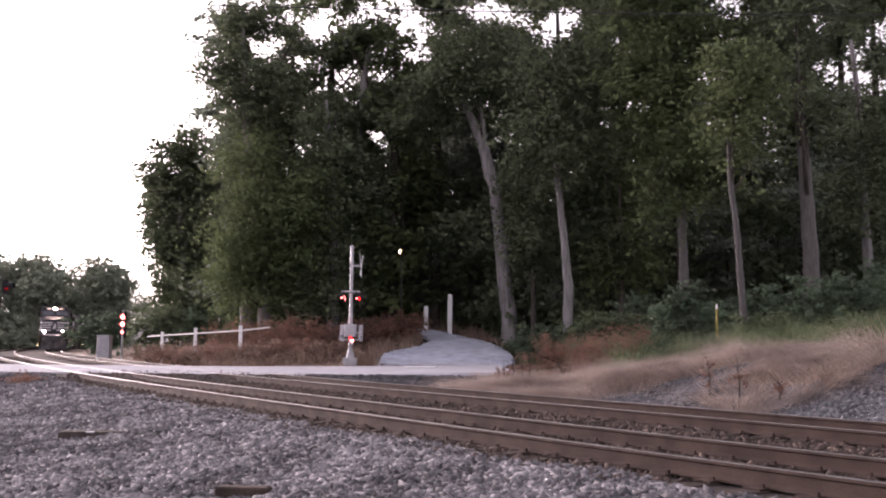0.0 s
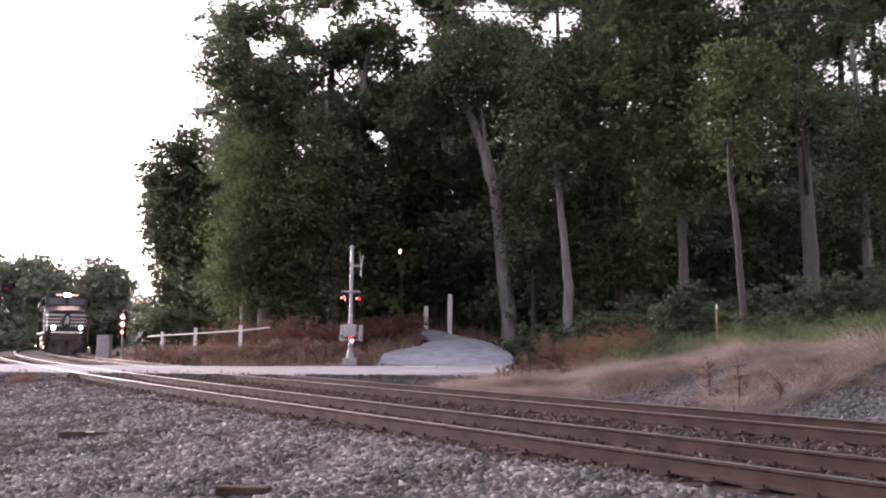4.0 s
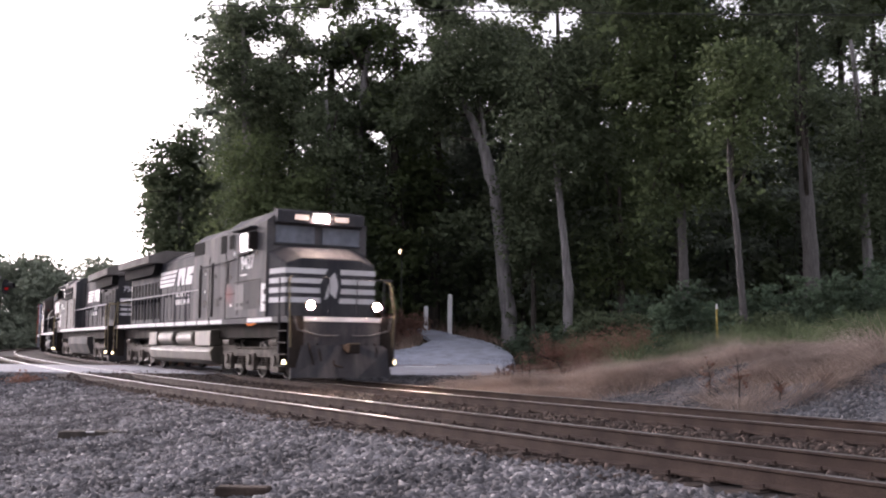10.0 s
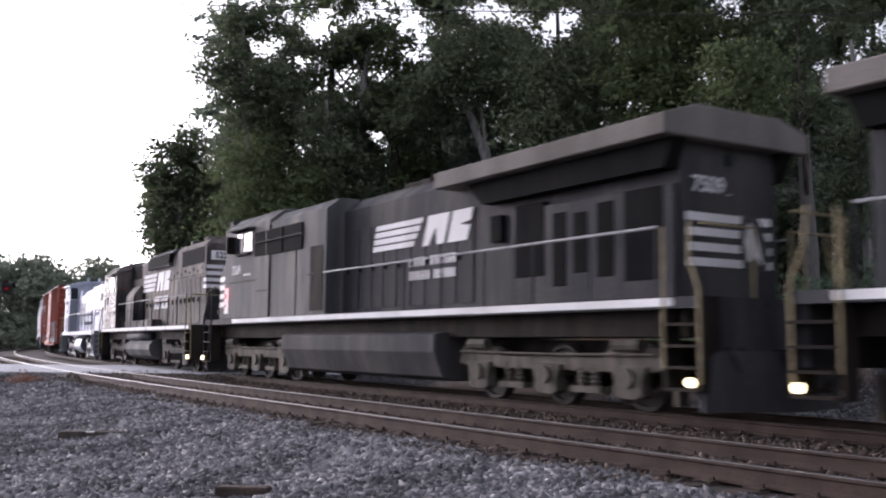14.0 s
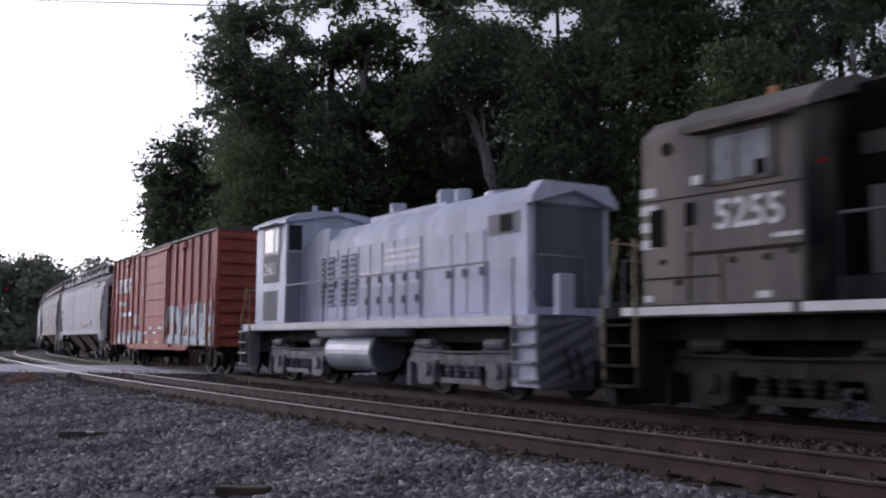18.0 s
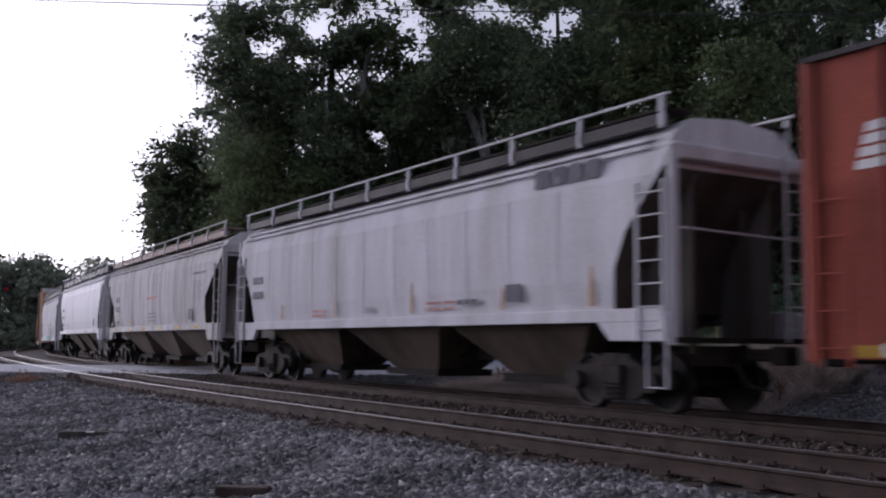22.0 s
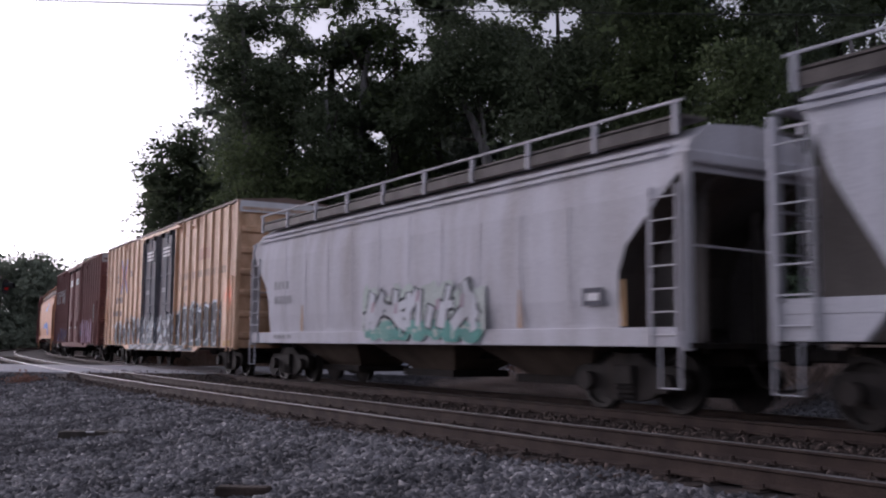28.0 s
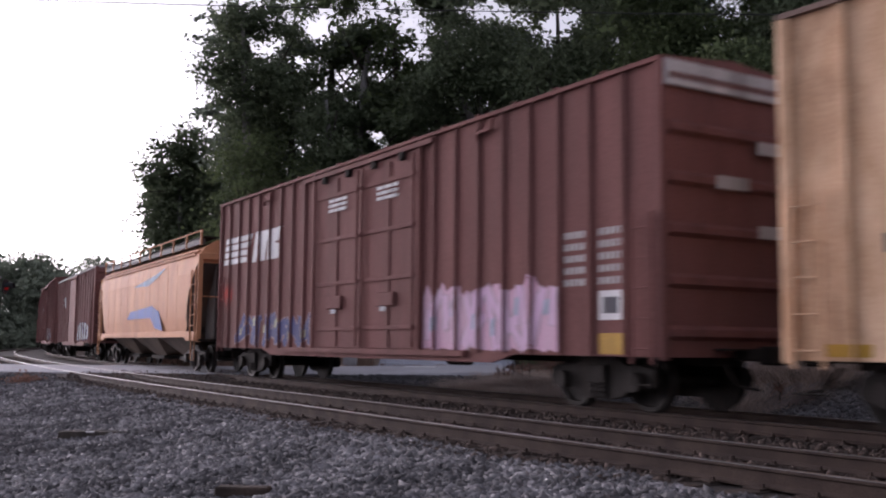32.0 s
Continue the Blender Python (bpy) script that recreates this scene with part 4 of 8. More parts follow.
for k in range(19):
    x = (-11.2 if k == 0 else -12.6 + 2.45 * k) + wrng.normal() * 0.3
    fill_tree(x, 64.5 + 2.2 * wrng.normal() * 0.6, (22.5 if k < 1 else 25 if k < 8 else 28) + wrng.normal(), (LEAF_BLUE_LIFTED, LEAF, LEAF_OLIVE)[(k * 5) % 3], 0.2, 1500, 1.9, 200 + k, "tall broadleaf tree in the crowded woods")
# the inner rows take the lightened leaf
for k in range(13):
    x = -17.5 + 4.6 * k + wrng.normal() * 0.5
    fill_tree(x, 83 + wrng.normal() * 1.5, 19.5 + wrng.normal(), LEAF_BLUE_LIFTED, 0.34, 560, 2.5, 240 + k, "tree deep in the woods, dark in the shade")
for k in range(12):
    x = -19 + 6.0 * k + wrng.normal() * 0.6
    fill_tree(x, 97 + wrng.normal() * 1.5, 16.5 + wrng.normal(), LEAF_BLUE_LIFTED, 0.5, 560, 3.2, 260 + k, "tree in the dark heart of the woods")
for k in range(13):
    x = 4.6 + 2.2 * k + wrng.normal() * 0.4
    fill_tree(x, 56.5 + 1.3 * wrng.normal(), 10 + wrng.normal(), (LEAF, LEAF_BLUE_LIFTED)[k % 2], 0.17, 650, 1.5, 280 + k, "young understorey tree in the shade of the woods")


# ---- far woods beyond the bend ----
frng = np.random.default_rng(17)
for k, (x, y, hgt, wd) in enumerate(((-80, 172, 17, 8), (-71, 165, 16, 7), (-64, 160, 15.5, 6.5), (-60, 168, 15.5, 5), (-55.5, 163, 13.5, 4.5), (-90, 160, 18, 8),
                                     (-98, 290, 19, 10), (-110, 300, 20, 11), (-90, 310, 16, 9), (-84, 300, 12, 7), (-125, 310, 23, 12))):
    g = float(ground_z(np.array([x]), np.array([y]))[0])
    far = thing("tree", "distant broadleaf tree beyond the bend", "tree", pose(x, y, min(g, 0.4)), group="far trees")
    part("trunk", Shape().tube([(0, 0, -0.3), (0.2, 0, hgt * 0.3), (0, 0.2, hgt * 0.75)], [0.45, 0.35, 0.1], 8), BARK_DARK, far)
    blobs = [(frng.normal() * wd * 0.25, frng.normal() * 1.5, hgt * f, wd * (1.05 - 0.45 * f), wd * 0.6, hgt * 0.2) for f in (0.15, 0.3, 0.45, 0.6, 0.8)]
    part("crown", leaf_mesh("crown", frng, blobs, 22000, 0.3, LEAF_FAR_HAZE, 1.0, per=12, shell=0.1), None, far)

# unseen trees past the bank, added to block light from the right
for k in range(8):
    for u in (13, 20):
        x, y, _ = on_track(16 + 9 * k + u % 4, -u)
        hgt, wd = 15 + (k * 5 + u) % 4, 5.5
        far = thing("tree", "unseen broadleaf tree that blocks light from the right", "tree", pose(x, y, 0.8), group="woods along the line")
        part("trunk", Shape().tube([(0, 0, -0.5), (0.2, 0, hgt * 0.4), (0, 0.2, hgt * 0.8)], [0.3, 0.22, 0.08], 8), BARK, far)
        blobs = [(frng.normal() * 1.2, frng.normal() * 1.2, hgt * f, wd * (1.05 - 0.45 * f), wd * (1.05 - 0.45 * f), hgt * 0.2) for f in (0.15, 0.35, 0.55, 0.75, 0.9)]
        part("crown", leaf_mesh("crown", frng, blobs, 1800, 0.5, LEAF, 1.3, shell=0.2), None, far)

# ---- shrubs, weeds and grass ----
def shrub(name, label, x, y, blobs, count, size, leaf, seed, stems=5, category="bush"):
    r = np.random.default_rng(seed)
    z = float(ground_z(np.array([x]), np.array([y]))[0])
    root = thing(name, label, category, pose(x, y, z))
    b = [(a, c, d, e, e * 0.8, f) for a, c, d, e, f in blobs]
    for k in range(stems):
        q = b[k % len(b)]
        part("stem", Shape().tube([(r.normal() * 0.15, r.normal() * 0.1, -0.1), (q[0] * 0.5 + r.normal() * 0.1, q[1] * 0.5, q[2] * 0.55), (q[0] + r.normal() * 0.2, q[1], q[2])], [0.035, 0.025, 0.008], 5), BARK_DARK, root)
    part("foliage", leaf_mesh("foliage", r, b, count, size, leaf, 0.26, 20, 0.15), None, root)
    return root


def mound(w, h, n=4, seed=0):
    r = random.Random(seed)
    return [((k / max(1, n - 1) - 0.5) * 1.5 * w, r.uniform(-0.4, 0.4), h * r.uniform(0.4, 0.62), w * r.uniform(0.4, 0.6), h * r.uniform(0.4, 0.55)) for k in range(n)]


shrub("bush", "leafy green bush at the foot of the woods", 8.6, 34.5, [(0, 0, 1.4, 1.1, 1.1), (-0.9, 0, 1.7, 0.6, 0.7), (0.8, 0, 1.5, 0.6, 0.7), (-0.1, 0, 2.7, 0.55, 0.8), (-0.5, 0.2, 2.2, 0.5, 0.5), (-0.2, 0, 0.6, 1.4, 0.6)], 9000, 0.075, BUSH, 1, 9)
for k, (x, y, w, h) in enumerate(((11.6, 37, 1.7, 2.2), (15.2, 36, 2.4, 3.2), (18.5, 36.5, 2.6, 3.2), (11.4, 41, 1.8, 2.0), (14.4, 41, 2.6, 3.0), (20.5, 41, 3.0, 3.0), (8.0, 44, 2.2, 2.6), (5.5, 46, 1.8, 2.2), (10.8, 46, 2.6, 3.0))):
    shrub("bush", "dense green undergrowth along the woods' edge", x, y, mound(w, h * 0.72, 5, k), 6500, 0.085, BUSH if k % 3 else LEAF, 20 + k, 4)
for k, (x, y, w, h) in enumerate(((4.9, 51.0, 1.5, 1.5), (5.8, 48, 1.6, 1.6), (6.8, 46.5, 1.8, 1.8))):
    shrub("bush", "low green bush on the mound beside the lane", x, y, mound(w, h * 0.55, 5, 100 + k), 3600, 0.075, BUSH, 100 + k, 4)
for k, (x, y, w, h) in enumerate(((-9.6, 55, 2.4, 2.2), (-7.6, 52, 1.9, 2.4), (-5.8, 56, 2.2, 2.4), (-4.0, 55, 1.7, 1.9), (-2.3, 56, 1.3, 1.7), (-11.6, 58, 2.4, 2.0))):
    shrub("weed_thicket", "russet-brown dead weeds beside the crossing", x, y, mound(w, h, 5, 40 + k), 6500, 0.055, RUSSET, 40 + k, 7, "weeds")
for k, (x, y) in enumerate(((-5.6, 47.2), (-7.2, 47.6), (-8.9, 48.0), (-10.6, 49.2), (-12.3, 50.8), (-14.0, 52.6), (-15.6, 54.4))):
    shrub("weed_thicket", "brown dead weeds along the pipe fence", x, y, mound(1.3, 1.15, 5, 140 + k), 2600, 0.05, RUSSET if k % 2 else STRAW_DULL, 140 + k, 6, "weeds")
for k, (x, y, w, h) in enumerate(((4.6, 36.5, 1.2, 1.7), (5.9, 35.0, 1.1, 1.7), (6.9, 37, 1.4, 1.8), (5.3, 33.4, 0.8, 1.2))):
    shrub("weed_thicket", "rusty brown weeds above the grassy bank", x, y, mound(w, h * 0.85, 4, 60 + k), 8000, 0.028, RUSSET, 60 + k, 6, "weeds")
for k, (x, y, w, h) in enumerate(((-14, 66, 3, 3.4), (-18, 68, 3, 3.6), (-19.5, 75, 2.4, 3.6), (-11, 64, 3.0, 3.6), (-28.5, 82, 2.6, 3.6), (-7.5, 62, 2.6, 3.2), (-5.5, 68, 2.4, 3.0))):
    shrub("bush", "dark green thicket under the trees", x, y, mound(w, h, 5, 80 + k), 3600, 0.16, LEAF if k % 2 else BUSH, 80 + k, 3)


shrub("weed_thicket", "low green weeds round the marker post", 8.9, 32.3, [(0, 0, 0.6, 0.9, 0.62), (-0.7, 0, 0.5, 0.7, 0.5), (0.8, 0, 0.5, 0.7, 0.5)], 4500, 0.05, BUSH, 77, 4, "weeds")


def grass(name, label, n, box, keep, height, width, material, lean=(0.25, -0.15), droop=0.6, seed=5, clump=0.35, rise=1.0):
    r = np.random.default_rng(seed)
    cx, cy = box[0] + (box[1] - box[0]) * r.random(n // 14), box[2] + (box[3] - box[2]) * r.random(n // 14)
    x = np.repeat(cx, 14) + r.normal(size=len(cx) * 14) * clump * 0.4
    y = np.repeat(cy, 14) + r.normal(size=len(cx) * 14) * clump * 0.4
    s, lat = track_coords(x, y)
    k = keep(s, -lat, x, y) & SEEN(x * 0.93, y)
    x, y = x[k], y[k]
    me = blade_mesh(name, r, ground_points(x, y, -0.02), height, width, material, lean, droop, rise)
    tagged(new(name, me), label, "grass", kind="stuff")


ROADCLEAR = lambda x, y: ~((y > ROAD_Y0 - 2.0) & (y < ROAD_Y1 + 2.5) & (x < 5.5))
LANECLEAR = lambda x, y: abs(x - np.interp(y, [q[1] for q in LANE], [q[0] for q in LANE])) > np.interp(y, [q[1] for q in LANE], [q[2] / 2 for q in LANE]) + 0.3
grass("dry_grass", "long dry straw-coloured grass lying over the bank", 110000, (0, 14, 13, 33), lambda s, u, x, y: (u > grass_line(s, x, y)) & (u < 9.3) & (s > -9.5) & ROADCLEAR(x, y), 0.62, 0.006, STRAW, (-0.65, -0.7), 1.8, 5, 0.4, 0.6)
grass("tall_dry_grass", "tufts of tall tan grass on the bank's crest", 44000, (3, 15, 16, 32), lambda s, u, x, y: (u > 6.6) & (u < 10.4) & (s > -6) & (wave(x * 1.1, y * 0.9) > 0.05), 0.85, 0.005, STRAW, (-0.4, -0.25), 1.4, 6, 0.5, 0.75)
grass("grass_tussocks", "shaggy tufts of dry grass hanging over the bank's stones", 26000, (1, 14, 14, 30), lambda s, u, x, y: (u > grass_line(s, x, y) + 0.15) & (u < 8.5) & (s > -8) & (wave(x * 2.7 + 3, y * 2.2) > 0.15) & ROADCLEAR(x, y), 0.6, 0.006, STRAW, (-0.2, -0.6), 1.7, 16, 0.25, 0.75)
grass("green_grass", "rough green grass rising to the woods", 90000, (2, 19, 26, 48), lambda s, u, x, y: (u > 8.6) & (u < 26) & (s > -26) & ROADCLEAR(x, y) & LANECLEAR(x, y), 1.0, 0.010, GREEN_GRASS, (0.0, -0.1), 0.5, 7, 0.7)
grass("verge_grass", "tan dry grass on the verge behind the crossing", 45000, (-24, 3, 43, 66), lambda s, u, x, y: (u > 3.2) & (u < 20) & ROADCLEAR(x, y) & LANECLEAR(x, y), 0.75, 0.013, STRAW_DULL, (-0.1, -0.2), 0.6, 8, 0.6)
grass("lane_edge_grass", "low tan grass between the lane and the road", 5000, (-5, 5, 43.4, 45.4), lambda s, u, x, y: x == x, 0.22, 0.012, STRAW_DULL, (-0.1, -0.2), 0.6, 12)
grass("shoulder_grass", "sparse brown weeds below the road's edge", 9000, (1.2, 5, 27, 33.2), lambda s, u, x, y: (u > 2.2) & (u < 8), 0.28, 0.009, STRAW, (-0.1, -0.3), 0.7, 9)


def dead_weed(x, y, hgt, seed, label="dry dark weed stalk standing in the bank gravel"):
    r = random.Random(seed)
    z = float(ground_z(np.array([x]), np.array([y]))[0])
    root = thing("dead_weed", label, "weed", pose(x, y, z))
    part("stalk", Shape().tube([(0, 0, -0.05), (0.02, 0, hgt * 0.5), (-0.03, 0, hgt)], [0.016, 0.012, 0.004], 5), BARK_DARK, root)
    for k in range(9):
        a, h = r.uniform(0, 6.28), hgt * r.uniform(0.3, 0.85)
        ln = hgt * r.uniform(0.15, 0.32)
        part("twig", Shape().tube([(0, 0, h), (ln * 0.6 * math.cos(a), ln * 0.3 * math.sin(a), h + ln * 0.35), (ln * math.cos(a), ln * 0.5 * math.sin(a), h + ln * 0.9)], [0.007, 0.005, 0.002], 4), BARK_DARK, root)
    part("dead_leaves", leaf_mesh("dead_leaves", np.random.default_rng(seed), [(0, 0, hgt * 0.6, hgt * 0.25, hgt * 0.2, hgt * 0.3)], 120, 0.035, RUSSET, 0.06, 8, 0.1), None, root)


for k, (x, y, h) in enumerate(((5.75, 19.4, 0.95), (6.4, 19.0, 0.45), (2.5, 31.2, 1.1), (2.2, 31.0, 0.8), (1.9, 30.6, 0.7), (1.75, 30.9, 0.6), (5.5, 20.6, 0.8), (2.75, 31.5, 0.9))):
    dead_weed(x, y, h, k)


# ---- crossing signals ----
def visor(x, y, z, r, face, ln, axis):
    """A thin half-round hood over a lamp that looks along face on the given axis."""
    sh, rings = Shape(), []
    for e in (0.0, ln):
        ring = []
        for rad in (r, r - 0.012):
            row = []
            for k in range(11):
                a = math.radians(-15 + 21 * k)
                u, w = rad * math.cos(a), rad * math.sin(a)
                row.append((x + face * e, y + u, z + w) if axis == "x" else (x + u, y + face * e, z + w))
            ring += row if rad == r else row[::-1]
        rings.append(ring)
    return sh.loft(rings)


def flasher(car, x, y, z, face, lens):
    """A hooded lamp on a dark backing disc; face: +1 or -1 along x."""
    q = part("backing", Shape().disc((x, y, z), 0.25, 0.02, "x", 20), BLACK_STEEL, car)
    part("lens", Shape().disc((x + face * 0.03, y, z), 0.11, 0.05, "x", 16), lens, q)
    part("hood", visor(x, y, z, 0.13, face, 0.26, "x"), BLACK_STEEL, q)


def crossing_signal(x, y, z, arm_way, lens_a, lens_b, gate=True, cross=1):
    sig = thing("crossing_signal", "silver level-crossing signal with red flashers alight" + (" and lowered gate" if gate else ""), "crossing signal", pose(x, y, z), group="crossing signals")
    part("mast", Shape().tube([(0, 0, 0), (0, 0, 5.05)], [0.09, 0.075], 12), SILVER, sig)
    part("base", Shape().box(-0.3, 0.3, -0.3, 0.3, -0.4, 0.12).tube([(0, 0, 0.1), (0, 0, 0.5)], [0.2, 0.12], 12), SILVER, sig, bevel=0.02)
    for a in (1, -1):
        b = part("crossbuck_board", Shape().prism([(-0.62 * a - 0.1, 3.75), (-0.62 * a + 0.1, 3.75), (0.62 * a + 0.1, 4.75), (0.62 * a - 0.1, 4.75)], cross * (0.40 + 0.03 * (a > 0)), cross * (0.42 + 0.03 * (a > 0)), "x"), WHITE_POST, sig)
    part("crossbuck_bracket", Shape().box(min(0, cross * 0.4), max(0, cross * 0.4), -0.03, 0.03, 4.2, 4.28), SILVER, sig)
    part("light_arm", Shape().box(-0.45, 0.4, -0.04, 0.04, 3.05, 3.12).box(-0.04, 0.04, -0.75, 0.75, 3.0, 3.07), SILVER, sig)
    for k, yy in enumerate((-0.65, 0.65)):
        flasher(sig, 0.28, yy, 2.82, 1, (lens_a, lens_b)[k])
        flasher(sig, -0.28, yy, 2.82, -1, (lens_b, lens_a)[k])
    for xx, lens in ((-0.33, lens_a), (0.38, lens_b)):
        part("side_lens", Shape().disc((xx, -0.72, 2.82), 0.085, 0.05, "y", 14), lens, sig)
    part("bell", Shape().tube([(0, 0, 5.05), (0, 0, 5.18)], [0.12, 0.04], 12), SILVER, sig)
    if not gate:
        return sig
    part("gate_mechanism", Shape().box(-0.27, 0.27, -0.25, 0.25, 1.05, 1.62), SILVER, sig, bevel=0.03)
    part("mechanism_cover", Shape().box(-0.2, 0.2, -0.29, -0.25, 1.05, 1.55), SILVER, sig, bevel=0.01)
    for xx in (-0.42, 0.42):
        part("counterweight_arm", Shape().box(xx - 0.03, xx + 0.03, -0.5, 0.9, 0.98, 1.12), SILVER, sig)
        part("counterweight", Shape().box(xx - 0.06, xx + 0.06, 0.6, 0.95, 0.85, 1.6), SILVER, sig, bevel=0.02)
        part("arm_guard", Shape().box(xx - 0.02, xx + 0.02, -0.35, -0.3, 0.9, 1.6), SILVER, sig)
    part("arm_cross_bar", Shape().box(-0.45, 0.45, -0.52, -0.46, 1.2, 1.25).box(-0.45, 0.45, -0.52, -0.46, 0.9, 0.95), SILVER, sig)
    tip = Vector((0.5, arm_way * 4.6, 0.78))
    heel = Vector((0.0, arm_way * 0.4, 0.95))
    arm = part("gate_arm", Shape().tube([heel, tip], 0.06, 4), WHITE_POST, sig)
    for k in range(5):
        a, b = heel.lerp(tip, 0.1 + 0.18 * k), heel.lerp(tip, 0.19 + 0.18 * k)
        part("red_band", Shape().tube([a, b], 0.066, 4), GATE_RED, arm)
    for k, lens in ((0.25, lens_b), (0.6, lens_b), (0.98, lens_a)):
        c = heel.lerp(tip, k)
        part("arm_lamp", Shape().disc((c.x, c.y, c.z + 0.09), 0.06, 0.1, "y", 10), lens, arm)
    return sig


crossing_signal(-4.1, 44.6, 0.25, -1, WHITE_HOT, RED_LENS)
crossing_signal(-14.3, 31.2, -0.1, 1, RED_DIM, RED_DIM, False, -1)
# the near flasher throws a red patch on the passing cars
glow = new("flasher_glow", bpy.data.lights.new("flasher_glow", "SPOT"))
glow.data.energy, glow.data.color, glow.data.spot_size, glow.data.spot_blend, glow.data.shadow_soft_size = 4500, (1.0, 0.08, 0.04), radians(5), 0.9, 0.08
glow.matrix_world = look((-13.65, 31.85, 2.76), (-6.49, 29.80, 2.42))


def wayside_signal(x, y):
    z = float(ground_z(np.array([x]), np.array([y]))[0])
    sig = thing("wayside_signal", "trackside signal with a column of red lights alight", "railway signal", pose(x, y, z))
    part("mast", Shape().tube([(0, 0, -0.2), (0, 0, 3.2)], 0.06, 10), SILVER, sig)
    part("head", Shape().box(-0.22, 0.22, 0.02, 0.08, 1.4, 3.1), BLACK_STEEL, sig, bevel=0.03)
    for k, r in ((2.75, 0.15), (2.3, 0.15), (1.8, 0.10)):
        q = part("lens", Shape().disc((0, -0.03, k), r, 0.06, "y", 16), WHITE_HOT, sig)
        part("hood", visor(0, 0, k, r * 1.2, -1, 0.2, "y"), BLACK_STEEL, q)
    part("cabinet", Shape().box(-1.5, -0.7, -0.3, 0.3, 0.0, 1.6), SILVER, sig, "pale equipment cabinet", bevel=0.02)


wayside_signal(-20.2, 63.0)

# ---- white posts, pipe fence, marker, lamp, wire ----
def post(x, y, z0, z1, w, label):
    me = Shape().box(-w / 2, w / 2, -w / 2, w / 2, -0.3, z1 - z0)
    root = thing("bollard", label, "post", pose(x, y, z0), group="lane posts")
    part("shaft", me, WHITE_POST, root, bevel=0.02)
    part("cap", Shape().prism([(-w / 2 - 0.015, z1 - z0), (0, z1 - z0 + 0.06), (w / 2 + 0.015, z1 - z0)], -w / 2, w / 2), WHITE_POST, root)


post(0.45, 60, 1.5, 3.98, 0.28, "tall white square post beside the gravel lane")
post(-1.0, 61, 1.7, 3.3, 0.26, "shorter white square post beside the gravel lane")
fence = thing("pipe_fence", "white pipe fence on short posts beside the verge", "fence")
FENCE = [(-8.65, 50, 1.77), (-10.1, 50, 1.6), (-13.1, 53, 1.46), (-15.7, 56, 1.36), (-17.1, 58, 1.3)]
for a, b in zip(FENCE, FENCE[1:]):
    part("pipe", Shape().tube([a, b], 0.035, 8), WHITE_POST, fence)
for (x, y, z), up in zip(FENCE[1:4], (0.25, 0.3, 0.2)):
    part("post", Shape().box(x - 0.08, x + 0.08, y - 0.1, y + 0.06, -0.2, z + up), WHITE_POST, fence, bevel=0.02)
mz = float(ground_z(np.array([9.1]), np.array([33.0]))[0])
mk = thing("marker_post", "slim yellow marker post with a white top", "post", pose(9.1, 33, mz))
part("stake", Shape().box(-0.028, 0.028, -0.02, 0.02, -0.2, 2.26 - mz), mat("dull_yellow_plastic", (0.42, 0.33, 0.10), (0.34, 0.26, 0.08), rough=0.6, bump=0), mk, "yellow plastic stake", bevel=0.01)
part("top", Shape().tube([(0, 0, 2.26 - mz), (0, 0, 2.42 - mz)], [0.034, 0.03], 10), WHITE_POST, mk, "white cap")
yl = thing("yard_lamp", "small lit lamp on a dark pole at the woods' edge", "lamp", pose(-2.42, 55.5, 1.6))
part("pole", Shape().tube([(0.1, 0.4, -0.5), (0.1, 0.4, 4.9)], 0.03, 8), BLACK_STEEL, yl)
part("bracket", Shape().tube([(0.1, 0.4, 4.75), (0, 0.1, 4.85)], 0.03, 6), BLACK_STEEL, yl)
part("bulb", Shape().tube([(0, 0, 4.45), (0, 0, 4.53), (0, 0, 4.62), (0, 0, 4.7)], [0.02, 0.042, 0.042, 0.015], 12), LAMP_LIT, yl, smooth=True)
wire = thing("overhead_wire", "dark overhead cable spanning above the line", "cable")
part("cable", Shape().tube([(x, 30, 11.32 + (x / 60) ** 2 * 2.2 - 0.009 * x) for x in range(-60, 61, 4)], 0.018, 5), WIRE, wire)
for x in (-60, 60):
    pole = thing("utility_pole", "brown wooden utility pole", "pole", pose(x, 30, -0.5), group="utility poles")
    part("shaft", Shape().tube([(0, 0, -0.5), (0, 0, 14)], [0.17, 0.12], 10), BARK_DARK, pole)
    part("crossarm", Shape().box(-0.06, 0.06, -1.2, 1.2, 13.2, 13.35), BARK_DARK, pole)

# ---- litter on the ballast ----
shrub("weed_thicket", "low dark patch of dead weeds in the gravel", -12.6, 30.2, [(0, 0, 0.06, 0.5, 0.08), (0.35, 0.1, 0.05, 0.35, 0.06)], 1200, 0.04, RUSSET, 178, 3, "weeds")
pl = thing("timber", "dark weathered sleeper piece half sunk in gravel", "timber", pose(-5.2, 15.4, float(ground_z(np.array([-5.2]), np.array([15.4]))[0]) - 0.05, 0, 0, 2))
part("board", Shape().box(-0.62, 0.62, -0.12, 0.12, 0, 0.13), BARK_DARK, pl, bevel=0.015)
pl = thing("timber", "dark broken timber lying on the ballast", "timber", pose(-1.9, 9.75, float(ground_z(np.array([-1.9]), np.array([9.75]))[0]) - 0.02, 0, 0, -6))
part("board", Shape().box(-0.26, 0.26, -0.1, 0.1, 0, 0.12), TIE, pl, bevel=0.015)
bit = thing("tin_scrap", "small shiny scrap of metal on the gravel", "scrap", pose(-5.25, 15.05, float(ground_z(np.array([-5.25]), np.array([15.05]))[0]) + 0.12, 12, 0, 5))
part("sheet", Shape().box(-0.06, 0.06, -0.03, 0.03, 0, 0.01), SILVER, bit)

